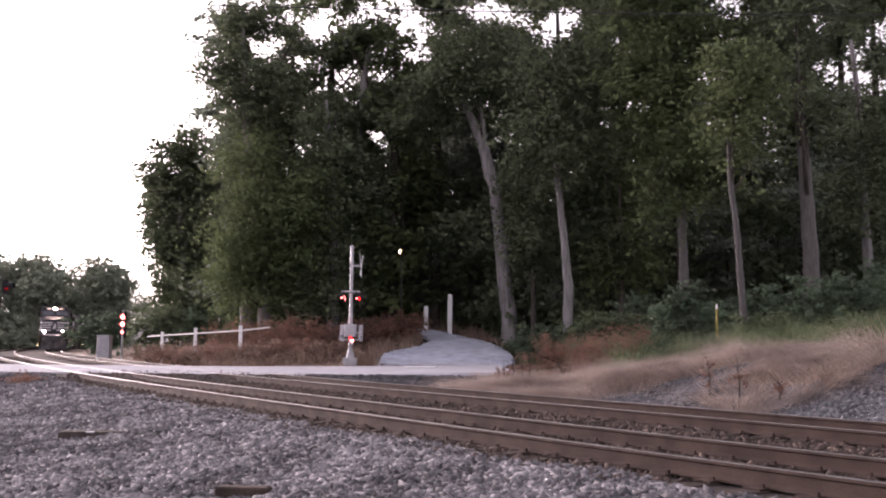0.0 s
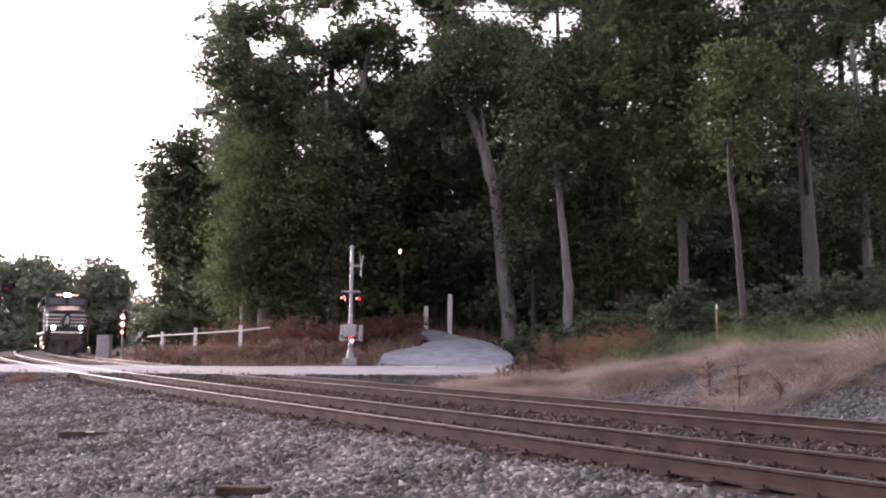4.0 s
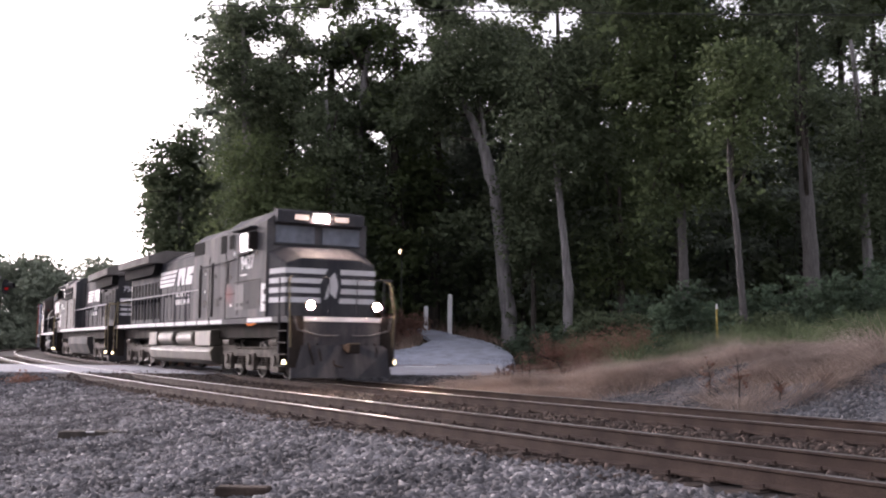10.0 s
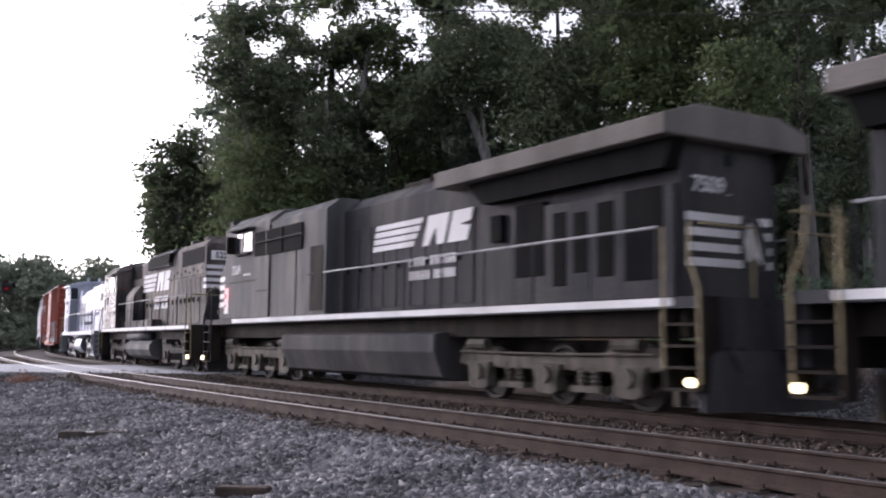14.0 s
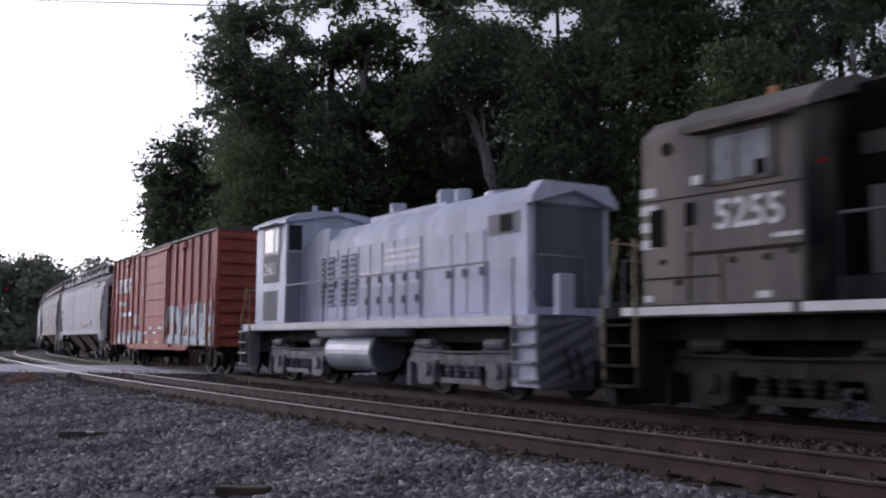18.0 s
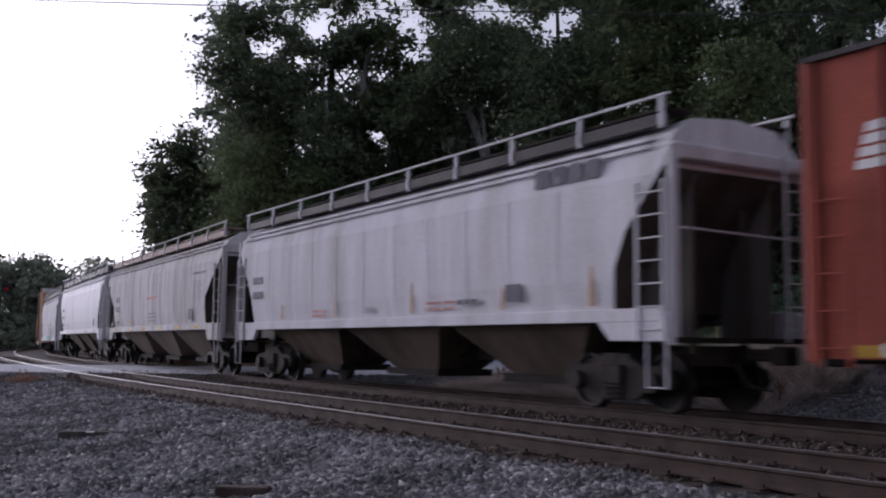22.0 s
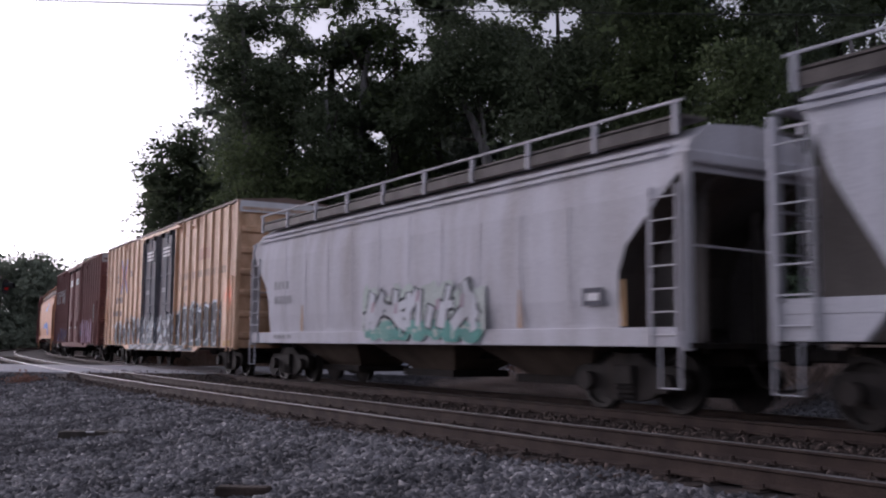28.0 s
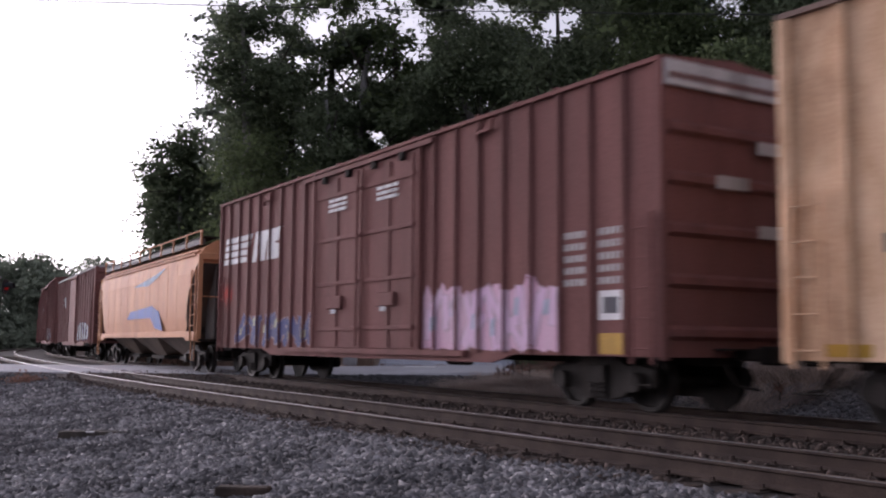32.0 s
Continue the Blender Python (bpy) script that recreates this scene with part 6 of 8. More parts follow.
# ---- covered hoppers ----
def hopper(label, lead, length, top, paintwork, bays, group="covered hoppers", ends=None, sill=1.55, wide=1.56, skirt=0.14, drop=1.08, roofc=None):
    mid = lead - length / 2
    h = length / 2
    SIDE.clear()
    car = thing("hopper_car", label, "freight car", group=group)
    # body: rounded sides that lean in at the top, ends cut away in a slope below
    sect = [(-wide + 0.10, sill), (-wide + 0.03, sill + 0.5), (-wide, sill + 1.2), (-wide + 0.02, sill + 2.0), (-wide + 0.10, top - 0.62), (-wide + 0.28, top - 0.34), (-0.9, top - 0.08), (0, top)]
    sect = sect + [(-a, z) for a, z in reversed(sect[:-1])]

    def ring(x, low):
        out = []
        for a, z in sect:
            if z < low:
                a = math.copysign(-float(np.interp(low, [q[1] for q in sect[:8]], [q[0] for q in sect[:8]])), a)
            out.append((x, a, max(z, low)))
        return out
    ends = ends or ((0.5, 3.95), (1.0, 3.0), (1.5, 2.2), (1.85, sill))
    knee, cut = ends[0][1], ends[-1][0]
    prof = [(-h + a, z) for a, z in ends] + [(-h + cut + 0.3, sill)]
    rings = [ring(x, z) for x, z in prof] + [ring(-x, z) for x, z in reversed(prof)]
    shell = Shape().loft(rings).mesh("body")
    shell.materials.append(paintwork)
    shell.materials.append(SLOPE_GRIME_SHADE)
    # grime plus painted shade on the faces that turn endways or down
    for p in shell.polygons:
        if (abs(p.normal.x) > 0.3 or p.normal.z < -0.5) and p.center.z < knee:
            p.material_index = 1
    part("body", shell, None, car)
    # side sheets close the slope with a curved edge
    for sy in (-1, 1):
        seam_n = int(length / 1.5)
        seam = Shape().prism([(-0.01, sill + 0.15), (0.01, sill + 0.15), (0.01, top - 0.7), (-0.01, top - 0.7)], -0.003, 0.003).mesh("side_seam")
        for k in range(1, seam_n):
            x = -h + cut * 0.9 + (length - 1.8 * cut) * k / seam_n
            part("side_seam", seam, paintwork, car, at=pose(x, sy * (wide + 0.0), 0))
        part("top_band", Shape().box(-h + 0.5, h - 0.5, sy * (wide - 0.10), sy * (wide - 0.04), top - 0.56, top - 0.50), paintwork, car)
        part("top_band", Shape().box(-h + 0.5, h - 0.5, sy * (wide - 0.22), sy * (wide - 0.13), top - 0.42, top - 0.37), paintwork, car)
        part("roof_edge", Shape().box(-h + 0.4, h - 0.4, sy * 1.2, sy * 1.36, top - 0.2, top - 0.02), roofc or ROOF_DARK, car, "stained roof edge")
        part("side_sill", Shape().box(-h + 0.25, h - 0.25, sy * (wide - 0.14), sy * (wide - 0.02), sill - skirt, sill + 0.06), paintwork, car, "pale side sill", bevel=0.01)
        for way in (-1, 1):
            part("end_gusset", Shape().prism([(way * (h - 0.08), sill), (way * (h - 1.75), sill), (way * (h - 1.35), drop), (way * (h - 0.08), drop)], sy * (wide - 0.13), sy * (wide - 0.03)), paintwork, car, bevel=0.01)
    for way in (-1, 1):
        # end frame: corner posts, centre sheet and slope braces
        for sy in (-1, 1):
            web = [(way * (h - a), z - 0.06) for a, z in ends] + [(way * (h - ends[-1][0]), drop), (way * (h - 0.3), drop), (way * (h - 0.3), knee - 0.1)]
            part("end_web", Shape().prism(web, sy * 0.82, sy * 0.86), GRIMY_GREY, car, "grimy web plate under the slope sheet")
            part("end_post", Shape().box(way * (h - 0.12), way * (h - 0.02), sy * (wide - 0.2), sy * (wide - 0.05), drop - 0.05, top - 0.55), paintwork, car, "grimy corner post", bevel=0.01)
            part("inner_post", Shape().box(way * (h - 0.62), way * (h - 0.55), sy * 0.55 - 0.05, sy * 0.55 + 0.05, 0.9, knee), SLOPE_GRIME_SHADE, car)
        part("end_sheet", Shape().box(way * (h - 0.58), way * (h - 0.02), -wide + 0.12, wide - 0.12, knee + 0.1, top - 0.5), paintwork, car, bevel=0.03)
        part("end_platform", Shape().box(way * (h - 0.9), way * h, -wide + 0.1, wide - 0.1, drop - 0.02, drop + 0.06), UNDER, car)
        ladder(car, way * (h - 0.42), -wide - 0.0, drop, knee - 0.2, 0.55, 7, paintwork)
        part("grab_iron", Shape().tube([(way * h, -wide + 0.2, sill + 1.2), (way * h, wide - 0.2, sill + 1.15)], 0.018, 6), paintwork, car)
        ladder(car, way * (h + 0.03), wide - 0.5, drop, top - 0.5, 0.42, 8, paintwork, False)
        part("stirrup", Shape().tube([(way * (h - 0.1), -wide, drop), (way * (h - 0.1), -wide, 0.42), (way * (h - 0.5), -wide, 0.42), (way * (h - 0.5), -wide, drop)], 0.02, 6), paintwork, car)
        coupler(car, way * (h - 0.05), way)
        freight_truck(car, way * (h - 1.75), mid)
    # running boards on the roof with their rail and stanchions
    for sy in (-1, 1):
        part("running_board", Shape().box(-h + 0.3, h - 0.3, sy * 1.05 - 0.28, sy * 1.05 + 0.28, top + 0.02, top + 0.06), roofc or UNDER, car)
    for sy in (-1, 1):
        part("roof_rail", Shape().tube([(-h + 0.2, sy * 1.36, top + 0.24), (h - 0.2, sy * 1.36, top + 0.24)], 0.025, 6), paintwork, car)
        post = Shape().box(-0.032, 0.032, sy * 1.33, sy * 1.39, top - 0.25, top + 0.25).mesh("rail_post")
        for k in range(10):
            part("rail_post", post, paintwork, car, at=pose(-h + 0.35 + (length - 0.7) * k / 9, 0, 0))
    hatch = Shape().box(-0.5, 0.5, -0.3, 0.3, top - 0.02, top + 0.10).mesh("hatch", 0.02)
    for k in range(8):
        part("hatch", hatch, paintwork, car, at=pose(-h + 1.6 + (length - 3.2) * k / 7, 0, 0))
    # discharge bays below
    span = (length - 2 * cut - 1.2) / bays
    for k in range(bays):
        a = -h + cut + 0.6 + span * k
        rings = [[(a + 0.02, -1.38, sill), (a + span - 0.02, -1.38, sill), (a + span - 0.02, 1.38, sill), (a + 0.02, 1.38, sill)],
                 [(a + span * 0.3, -0.55, 0.48), (a + span * 0.7, -0.55, 0.48), (a + span * 0.7, 0.55, 0.48), (a + span * 0.3, 0.55, 0.48)]]
        b = part("chute", Shape().loft(rings), HOPPER_BAY, car)
        part("gate", Shape().box(a + span * 0.26, a + span * 0.74, -0.7, 0.7, 0.34, 0.48), UNDER, b)
    part("centre_sill", Shape().box(-h + 0.2, h - 0.2, -0.25, 0.25, 0.72, 1.02), UNDER, car)
    CARS.append((car, mid, h - 1.75))
    return car, h, -(wide + 0.006)


# ---- locomotives ----
def loco_truck(car, x, axles, base, material, place):
    """Three- or two-axle truck with deep side frames, springs and boxes."""
    e = base / 2
    xs = [-e, 0, e] if axles == 3 else [-e, e]
    tr = part("truck", Shape().box(-0.3, 0.3, -1.1, 1.1, 0.5, 0.8), material, car, at=pose(x, 0, 0))
    top_line = [(-e - 0.75, 0.66), (-e - 0.6, 0.98), (-e + 0.45, 0.98), (-e + 0.7, 0.82), (e - 0.7, 0.82), (e - 0.45, 0.98), (e + 0.6, 0.98), (e + 0.75, 0.66)]
    for sy in (-1, 1):
        lo, hi = sorted((sy * 1.0, sy * 1.16))
        part("side_frame", Shape().prism(top_line + [(e + 0.4, 0.60), (-e - 0.4, 0.60)], lo, hi), material, tr, bevel=0.015)
        for q in xs:
            part("axle_box", Shape().prism([(q - 0.40, 0.70), (q + 0.40, 0.70), (q + 0.31, 0.46), (q + 0.33, 0.26), (q + 0.2, 0.2), (q - 0.2, 0.2), (q - 0.33, 0.26), (q - 0.31, 0.46)], sy * 1.02, sy * 1.22), material, tr, bevel=0.015)
            part("bearing_cap", Shape().disc((q, sy * 1.2, 0.52), 0.15, 0.14, "y", 12), material, tr)
        for q in ([-e / 2, e / 2] if axles == 3 else [-0.35, 0.35]):
            for dx in (-0.16, 0.16):
                part("spring", Shape().tube([(q + dx, sy * 1.1, 0.34 + 0.019 * j) for j in range(21)], [0.09 if j % 4 < 2 else 0.07 for j in range(21)], 8), material, tr)
            part("spring_seat", Shape().box(q - 0.36, q + 0.36, min(sy * 1.0, sy * 1.2), max(sy * 1.0, sy * 1.2), 0.26, 0.36), material, tr)
        for q in (-e, e):
            part("brake_cylinder", Shape().tube([(q - 0.3, sy * 1.2, 1.02), (q + 0.3, sy * 1.2, 1.02)], 0.1, 8), material, tr)
        part("brake_hanger", Shape().box(-e - 0.95, -e - 0.85, sy * 1.0 - 0.1, sy * 1.0 + 0.1, 0.15, 0.7), material, tr)
    part("transom", Shape().box(-e - 0.5, e + 0.5, -0.58, 0.58, 0.74, 1.1), UNDER, tr)
    for q in xs:
        side = -1 if q > 0 else 1
        part("traction_motor", Shape().disc((q + side * 0.55, 0, 0.58), 0.34, 1.1, "y", 14), UNDER, tr)
    for sy in (-1, 1):
        part("brake_rod", Shape().tube([(-e - 0.6, sy * 1.21, 0.88), (0, sy * 1.21, 0.86), (e + 0.6, sy * 1.21, 0.88)], 0.022, 6), material, tr)
        for q in xs:
            for dx in (-0.57, 0.57):
                part("brake_shoe", Shape().prism([(q + dx - 0.06, 0.34), (q + dx + 0.06, 0.34), (q + dx + 0.05, 0.78), (q + dx - 0.05, 0.78)], sy * 0.66, sy * 0.82), material, tr)
    for q in xs:
        ws = part("wheelset", WHEEL_LOCO, WHEEL, tr, at=pose(q, 0, 0.52))
        WHEELS.append((ws, q, 0.52, place))
    for sy in (-1, 1):
        part("sand_pipe", Shape().tube([(-e - 0.55, sy * 0.95, 1.0), (-e - 0.62, sy * 0.85, 0.5), (-e - 0.5, sy * 0.78, 0.1)], 0.022, 6), UNDER, tr)


def handrail(car, x0, x1, y, z, deck, n, material, rail=None):
    part("handrail", Shape().tube([(x0, y, z), (x1, y, z)], 0.024, 6), rail or HANDRAIL_PALE, car)
    post = Shape().tube([(0, y, deck), (0, y, z)], 0.02, 6).mesh("stanchion")
    for k in range(n):
        part("stanchion", post, material, car, at=pose(x0 + (x1 - x0) * k / (n - 1), 0, 0))


def end_steps(car, x, way, deck, material, rail_mat, lit=True):
    """Corner steps on both sides of an end platform, with the grab rails above."""
    for sy in (-1, 1):
        for z in (0.42, 0.72, 1.02, 1.32):
            part("step_tread", Shape().box(min(x, x - way * 0.62), max(x, x - way * 0.62), sy * 1.42 - 0.16, sy * 1.42 + 0.12, z - 0.025, z + 0.015), material, car)
        part("step_side", Shape().box(x - 0.03, x + 0.03, sy * 1.1, sy * 1.5, 0.38, deck), material, car)
        part("step_side", Shape().box(x - way * 0.66 - 0.03, x - way * 0.66 + 0.03, sy * 1.2, sy * 1.5, 0.38, deck), material, car)
        part("grab_rail", Shape().tube([(x + way * 0.02, sy * 1.5, 0.5), (x + way * 0.02, sy * 1.52, deck + 0.1), (x - way * 0.18, sy * 1.5, deck + 0.55), (x - way * 0.2, sy * 1.45, deck + 1.05)], 0.024, 6), rail_mat, car)
        part("grab_rail", Shape().tube([(x - way * 0.66, sy * 1.52, 0.7), (x - way * 0.66, sy * 1.52, deck + 1.0)], 0.022, 6), rail_mat, car)
        if lit:
            part("step_lamp", Shape().disc((x - way * 0.1, sy * 1.57, 0.52), 0.065, 0.05), STEP_LIT, car)
    for sy in (-1, 1):
        part("end_railing", Shape().tube([(x, sy * 1.45, deck + 1.0), (x, sy * 0.4, deck + 1.0), (x, sy * 0.4, deck)], 0.022, 6), rail_mat, car)


def end_plate(car, x, way, deck, material, plow=True):
    sh = Shape().box(min(x, x - way * 0.12), max(x, x - way * 0.12), -1.4, 1.4, 0.75, deck)
    part("pilot", sh, material, car, bevel=0.02)
    if plow:
        rings = [[(x + way * 0.02, -1.42, 0.12), (x + way * 0.45, -0.25, 0.12), (x + way * 0.45, 0.25, 0.12), (x + way * 0.02, 1.42, 0.12)],
                 [(x - way * 0.02, -1.42, 0.95), (x + way * 0.2, -0.25, 0.95), (x + way * 0.2, 0.25, 0.95), (x - way * 0.02, 1.42, 0.95)]]
        rings = [r + [(x - way * 0.1, 1.42, r[0][2]), (x - way * 0.1, -1.42, r[0][2])] for r in rings]
        part("snow_plow", Shape().loft(rings), material, car)
    coupler(car, x, way)
    for y in (-0.95, -0.7, 0.7, 0.95):
        part("air_hose", Shape().tube([(x, y, 1.0), (x + way * 0.14, y, 0.8), (x + way * 0.16, y * 0.9, 0.45)], 0.028, 6), UNDER, car)


def dashes(sh, x0, x1, y0, y1, z0, z1, n):
    """A painted stripe in n lengths, broken at the stanchions."""
    p = (x1 - x0) / n
    for k in range(n):
        sh.box(x0 + p * k + 0.07, x0 + p * (k + 1) - 0.07, y0, y1, z0, z1)
    return sh


def louvres(car, x0, x1, z0, z1, y, n, material, vertical=True, back=None):
    """A recessed dark panel behind n slats."""
    t = 0.012 if y > 0 else -0.012
    part("grille_back", Shape().box(x0, x1, min(y, y + t * 0.5), max(y, y + t * 0.5), z0, z1), back or UNDER, car)
    for k in range(n):
        if vertical:
            a = x0 + (x1 - x0) * (k + 0.2) / n
            part("slat", Shape().box(a, a + (x1 - x0) / n * 0.45, min(y, y + 3 * t), max(y, y + 3 * t), z0, z1), material, car)
        else:
            a = z0 + (z1 - z0) * (k + 0.2) / n
            part("slat", Shape().box(x0, x1, min(y, y + 3 * t), max(y, y + 3 * t), a, a + (z1 - z0) / n * 0.4), material, car)


def door_panels(car, xs, z0, z1, y, wide, material, latch=None):
    """Hood doors: thin raised leaves with a latch each."""
    t = 0.022 if y > 0 else -0.022
    me = Shape().prism([(-wide / 2, z0), (wide / 2, z0), (wide / 2, z1), (-wide / 2, z1)], 0, t).mesh("hood_door", 0.004)
    lt = Shape().box(-0.03, 0.03, min(t, 3 * t), max(t, 3 * t), (z0 + z1) / 2 - 0.08, (z0 + z1) / 2 + 0.08).mesh("latch")
    for x in xs:
        d = part("hood_door", me, material, car, at=pose(x, y, 0))
        part("latch", lt, latch or VOID_BLACK, d, at=pose(wide * 0.36, 0, 0))


def nose_bars(car, x, way, z0, z1, half, side_len, em=0.0):
    """White speed bars round an end, on the end face and a little along the sides."""
    for k in range(4):
        z = z0 + (z1 - z0) * k / 4
        hgt = (z1 - z0) / 4 * 0.55
        sh = Shape().box(min(x, x + way * 0.012), max(x, x + way * 0.012), -half, half, z, z + hgt)
        for sy in (-1, 1):
            sh.box(min(x, x - way * side_len), max(x, x - way * side_len), min(sy * half, sy * (half + 0.012)), max(sy * half, sy * (half + 0.012)), z, z + hgt)
        part("white_bar", sh, WHITE_PAINT, car)
    # the emblem in the middle, as one small plain shape over the bars
    zm, hh = (z0 + z1) / 2 - 0.05, (z1 - z0) * 0.42
    back = part("end_emblem", Shape().prism([(em - 0.3, zm - hh * 1.15), (em + 0.22, zm - hh * 1.15), (em + 0.3, zm), (em + 0.24, zm + hh * 1.1), (em - 0.1, zm + hh * 1.1), (em - 0.34, zm)], x + way * 0.012, x + way * 0.018, "x"), BLACK_PAINT, car, "dark emblem field over the bars")
    part("emblem_figure", Shape().prism([(em - 0.2, zm - hh * 0.9), (em - 0.02, zm - hh * 0.5), (em + 0.12, zm - hh * 0.8), (em + 0.2, zm), (em + 0.1, zm + hh * 0.85), (em - 0.02, zm + hh * 0.6), (em - 0.1, zm)], x + way * 0.018, x + way * 0.024, "x"), WHITE_PAINT, back)


def ge_loco(label, lead, cab_first, number, lit, old):
    """A six-axle wide-cab diesel; built with the cab towards +x and turned when the radiator leads."""
    half = 10.55
    mid = lead - half - 0.15
    car = thing("locomotive", label, "locomotive", group="diesel locomotives")
    d = 1.70
    pm = BLACK_PAINT if old else GREY_BLACK
    part("deck", Shape().box(-half, half, -1.5, 1.5, d - 0.16, d), pm, car)
    part("deck_stripe", (dashes(Shape(), -half + 0.5, 5.0, -1.512, -1.5, d - 0.13, d - 0.01, 11).box(7.3, 9.3, -1.512, -1.5, d - 0.13, d - 0.01) if old else dashes(Shape(), -half + 0.5, 8.0, -1.512, -1.5, d - 0.13, d - 0.01, 14)).box(-half + 0.5, 8.0, 1.5, 1.512, d - 0.13, d - 0.01).box(half, half + 0.012, -1.4, 1.4, d - 0.13, d - 0.01), WHITE_PAINT, car, "white sill stripe")
    part("frame_rail", Shape().box(-half + 0.4, half - 0.4, -1.15, 1.15, 1.15, d - 0.16), UNDER, car)
    # cab and equipment compartment behind it, chamfered along the roof
    sec = lambda w, top, ch: [(-w, d), (-w, top - ch), (-w + ch * 1.3, top), (w - ch * 1.3, top), (w, top - ch), (w, d)]
    part("cab", Shape().prism(sec(1.5, 4.7, 0.34), 5.2, 8.75, "x"), CAB_DUST_SHEEN, car, bevel=0.02)
    part("cab_compartment", Shape().prism(sec(1.47, 4.55, 0.28), 1.6, 5.2, "x"), CAB_DUST_SHEEN, car)
    nose = Shape().loft([[(8.75, -1.46, d), (8.75, 1.46, d), (8.75, 1.46, 3.5), (8.75, 0.95, 3.7), (8.75, -0.95, 3.7), (8.75, -1.46, 3.5)],
                         [(9.75, -1.3, d), (9.75, 1.3, d), (9.75, 1.3, 3.12), (9.75, 0.85, 3.28), (9.75, -0.85, 3.28), (9.75, -1.3, 3.12)]])
    part("nose", nose, pm, car, bevel=0.03)
    nose_bars(car, 9.75, 1, 2.08, 3.12, 1.3, 0.02)
    for k in range(4):
        z = 2.08 + 0.26 * k
        part("white_bar", Shape().prism([(9.74, -1.305), (8.9, -1.442), (8.9, -1.455), (9.74, -1.318)], z, z + 0.143, "z"), WHITE_PAINT, car)
        part("white_bar", Shape().prism([(9.74, 1.305), (8.9, 1.442), (8.9, 1.455), (9.74, 1.318)], z, z + 0.143, "z"), WHITE_PAINT, car)
    if old:
        # glowing discs added for an amber reflection; no known lamp sits here
        for a, b, z in ((7.0, 7.3, 1.55), (7.25, 7.6, 1.57), (7.55, 7.75, 1.54), (7.1, 7.5, 1.51)):
            part("amber_glint", Shape().disc(((a + b) / 2, -1.42, z), 0.026, b - a, "x", 8), AMBER_GLINT, car, "glowing disc for an amber reflection under the walkway")
    # windscreens, number boards and headlight in the brow
    for y0, y1 in ((-1.25, -0.12), (0.12, 1.25)):
        part("windscreen", Shape().box(8.76, 8.785, y0, y1, 3.76, 4.24), GLASS_SKY, car)
        part("screen_frame", Shape().box(8.76, 8.80, y0 - 0.05, y1 + 0.05, 4.24, 4.29).box(8.76, 8.80, y0 - 0.05, y1 + 0.05, 3.71, 3.76), pm, car)
    part("brow", Shape().prism([(8.7, 4.7), (9.02, 4.62), (9.02, 4.3), (8.76, 4.3)], -1.3, 1.3), pm, car)
    for y0, y1 in ((-0.8, -0.4), (0.4, 0.8)):
        part("number_board", Shape().box(9.02, 9.035, y0, y1, 4.39, 4.53), NUMBER_LIT if lit else WHITE_PAINT, car)
    for y in (-0.11, 0.11):
        part("headlight", Shape().disc((9.03, y, 4.46), 0.09, 0.04, "x", 14), HEADLIGHT if lit else GLASS_DARK, car)
    for y in (-0.95, 0.95):
        q = part("ditch_light", Shape().disc((half + 0.02, y, 1.98), 0.13, 0.16, "x", 14), UNDER, car)
        part("lens", Shape().disc((half + 0.105, y, 1.98), 0.10, 0.02, "x", 14), HEADLIGHT if lit else GLASS_DARK, q)
    # side windows and cab details
    for sy in (-1, 1):
        yy = sy * 1.5
        # sky brightness is painted on the -y pane only
        win = part("side_window", Shape().box(6.5, 7.75, yy - 0.01, yy + 0.012 * sy, 3.62, 4.16), GLASS_PALE if sy < 0 else GLASS_DARK, car)
        part("window_post", Shape().box(7.2, 7.26, yy, yy + 0.03 * sy, 3.6, 4.18), pm, win)
        part("window_frame", Shape().box(6.43, 7.82, yy, yy + 0.02 * sy, 4.16, 4.22).box(6.43, 7.82, yy, yy + 0.02 * sy, 3.56, 3.62).box(6.43, 6.5, yy, yy + 0.02 * sy, 3.56, 4.22).box(7.75, 7.82, yy, yy + 0.02 * sy, 3.56, 4.22), pm, win)
        part("sun_visor", Shape().prism([(6.3, 4.22), (7.95, 4.22), (7.95, 4.27), (6.3, 4.27)], yy, yy + 0.24 * sy), pm, car)
        part("mirror", Shape().box(7.95, 8.0, yy, yy + 0.24 * sy, 3.6, 4.1), UNDER, car)
        part("arm_rest", Shape().box(6.6, 7.6, yy, yy + 0.1 * sy, 3.5, 3.56), UNDER, car)
        if old:
            part("rear_window", Shape().box(4.65, 5.2, yy - 0.04 * sy, yy + 0.012 * sy, 3.72, 4.25), VOID_BLACK, car, "dark cab window")
            part("rear_window", Shape().box(5.5, 6.0, yy - 0.04 * sy, yy + 0.012 * sy, 3.78, 4.2), VOID_BLACK, car, "dark cab window")
            part("dark_panel", Shape().box(7.0, 8.35, yy, yy + 0.01 * sy, 1.95, 2.72), GREY_BLACK, car, "black panel under the number")
            part("grey_panel", Shape().box(6.15, 6.95, yy, yy + 0.012 * sy, 1.95, 2.68), FADED_PANEL, car, "faded grey access panel")
            part("marker_light", Shape().box(6.02, 6.16, yy, yy + 0.03 * sy, 3.56, 3.68), WHITE_PAINT, car, "small white lamp lens")
            for a in (2.45, 3.75, 6.35):
                part("door_seam", Shape().box(a, a + 0.03, sy * 1.47, sy * 1.512, d + 0.1, 3.5), UNDER, car)
            for a in (2.9, 4.25):
                for k in range(4):
                    part("vent_slit", Shape().box(a, a + 0.28, yy, yy + 0.012 * sy, 2.12 + 0.06 * k, 2.15 + 0.06 * k), UNDER, car)
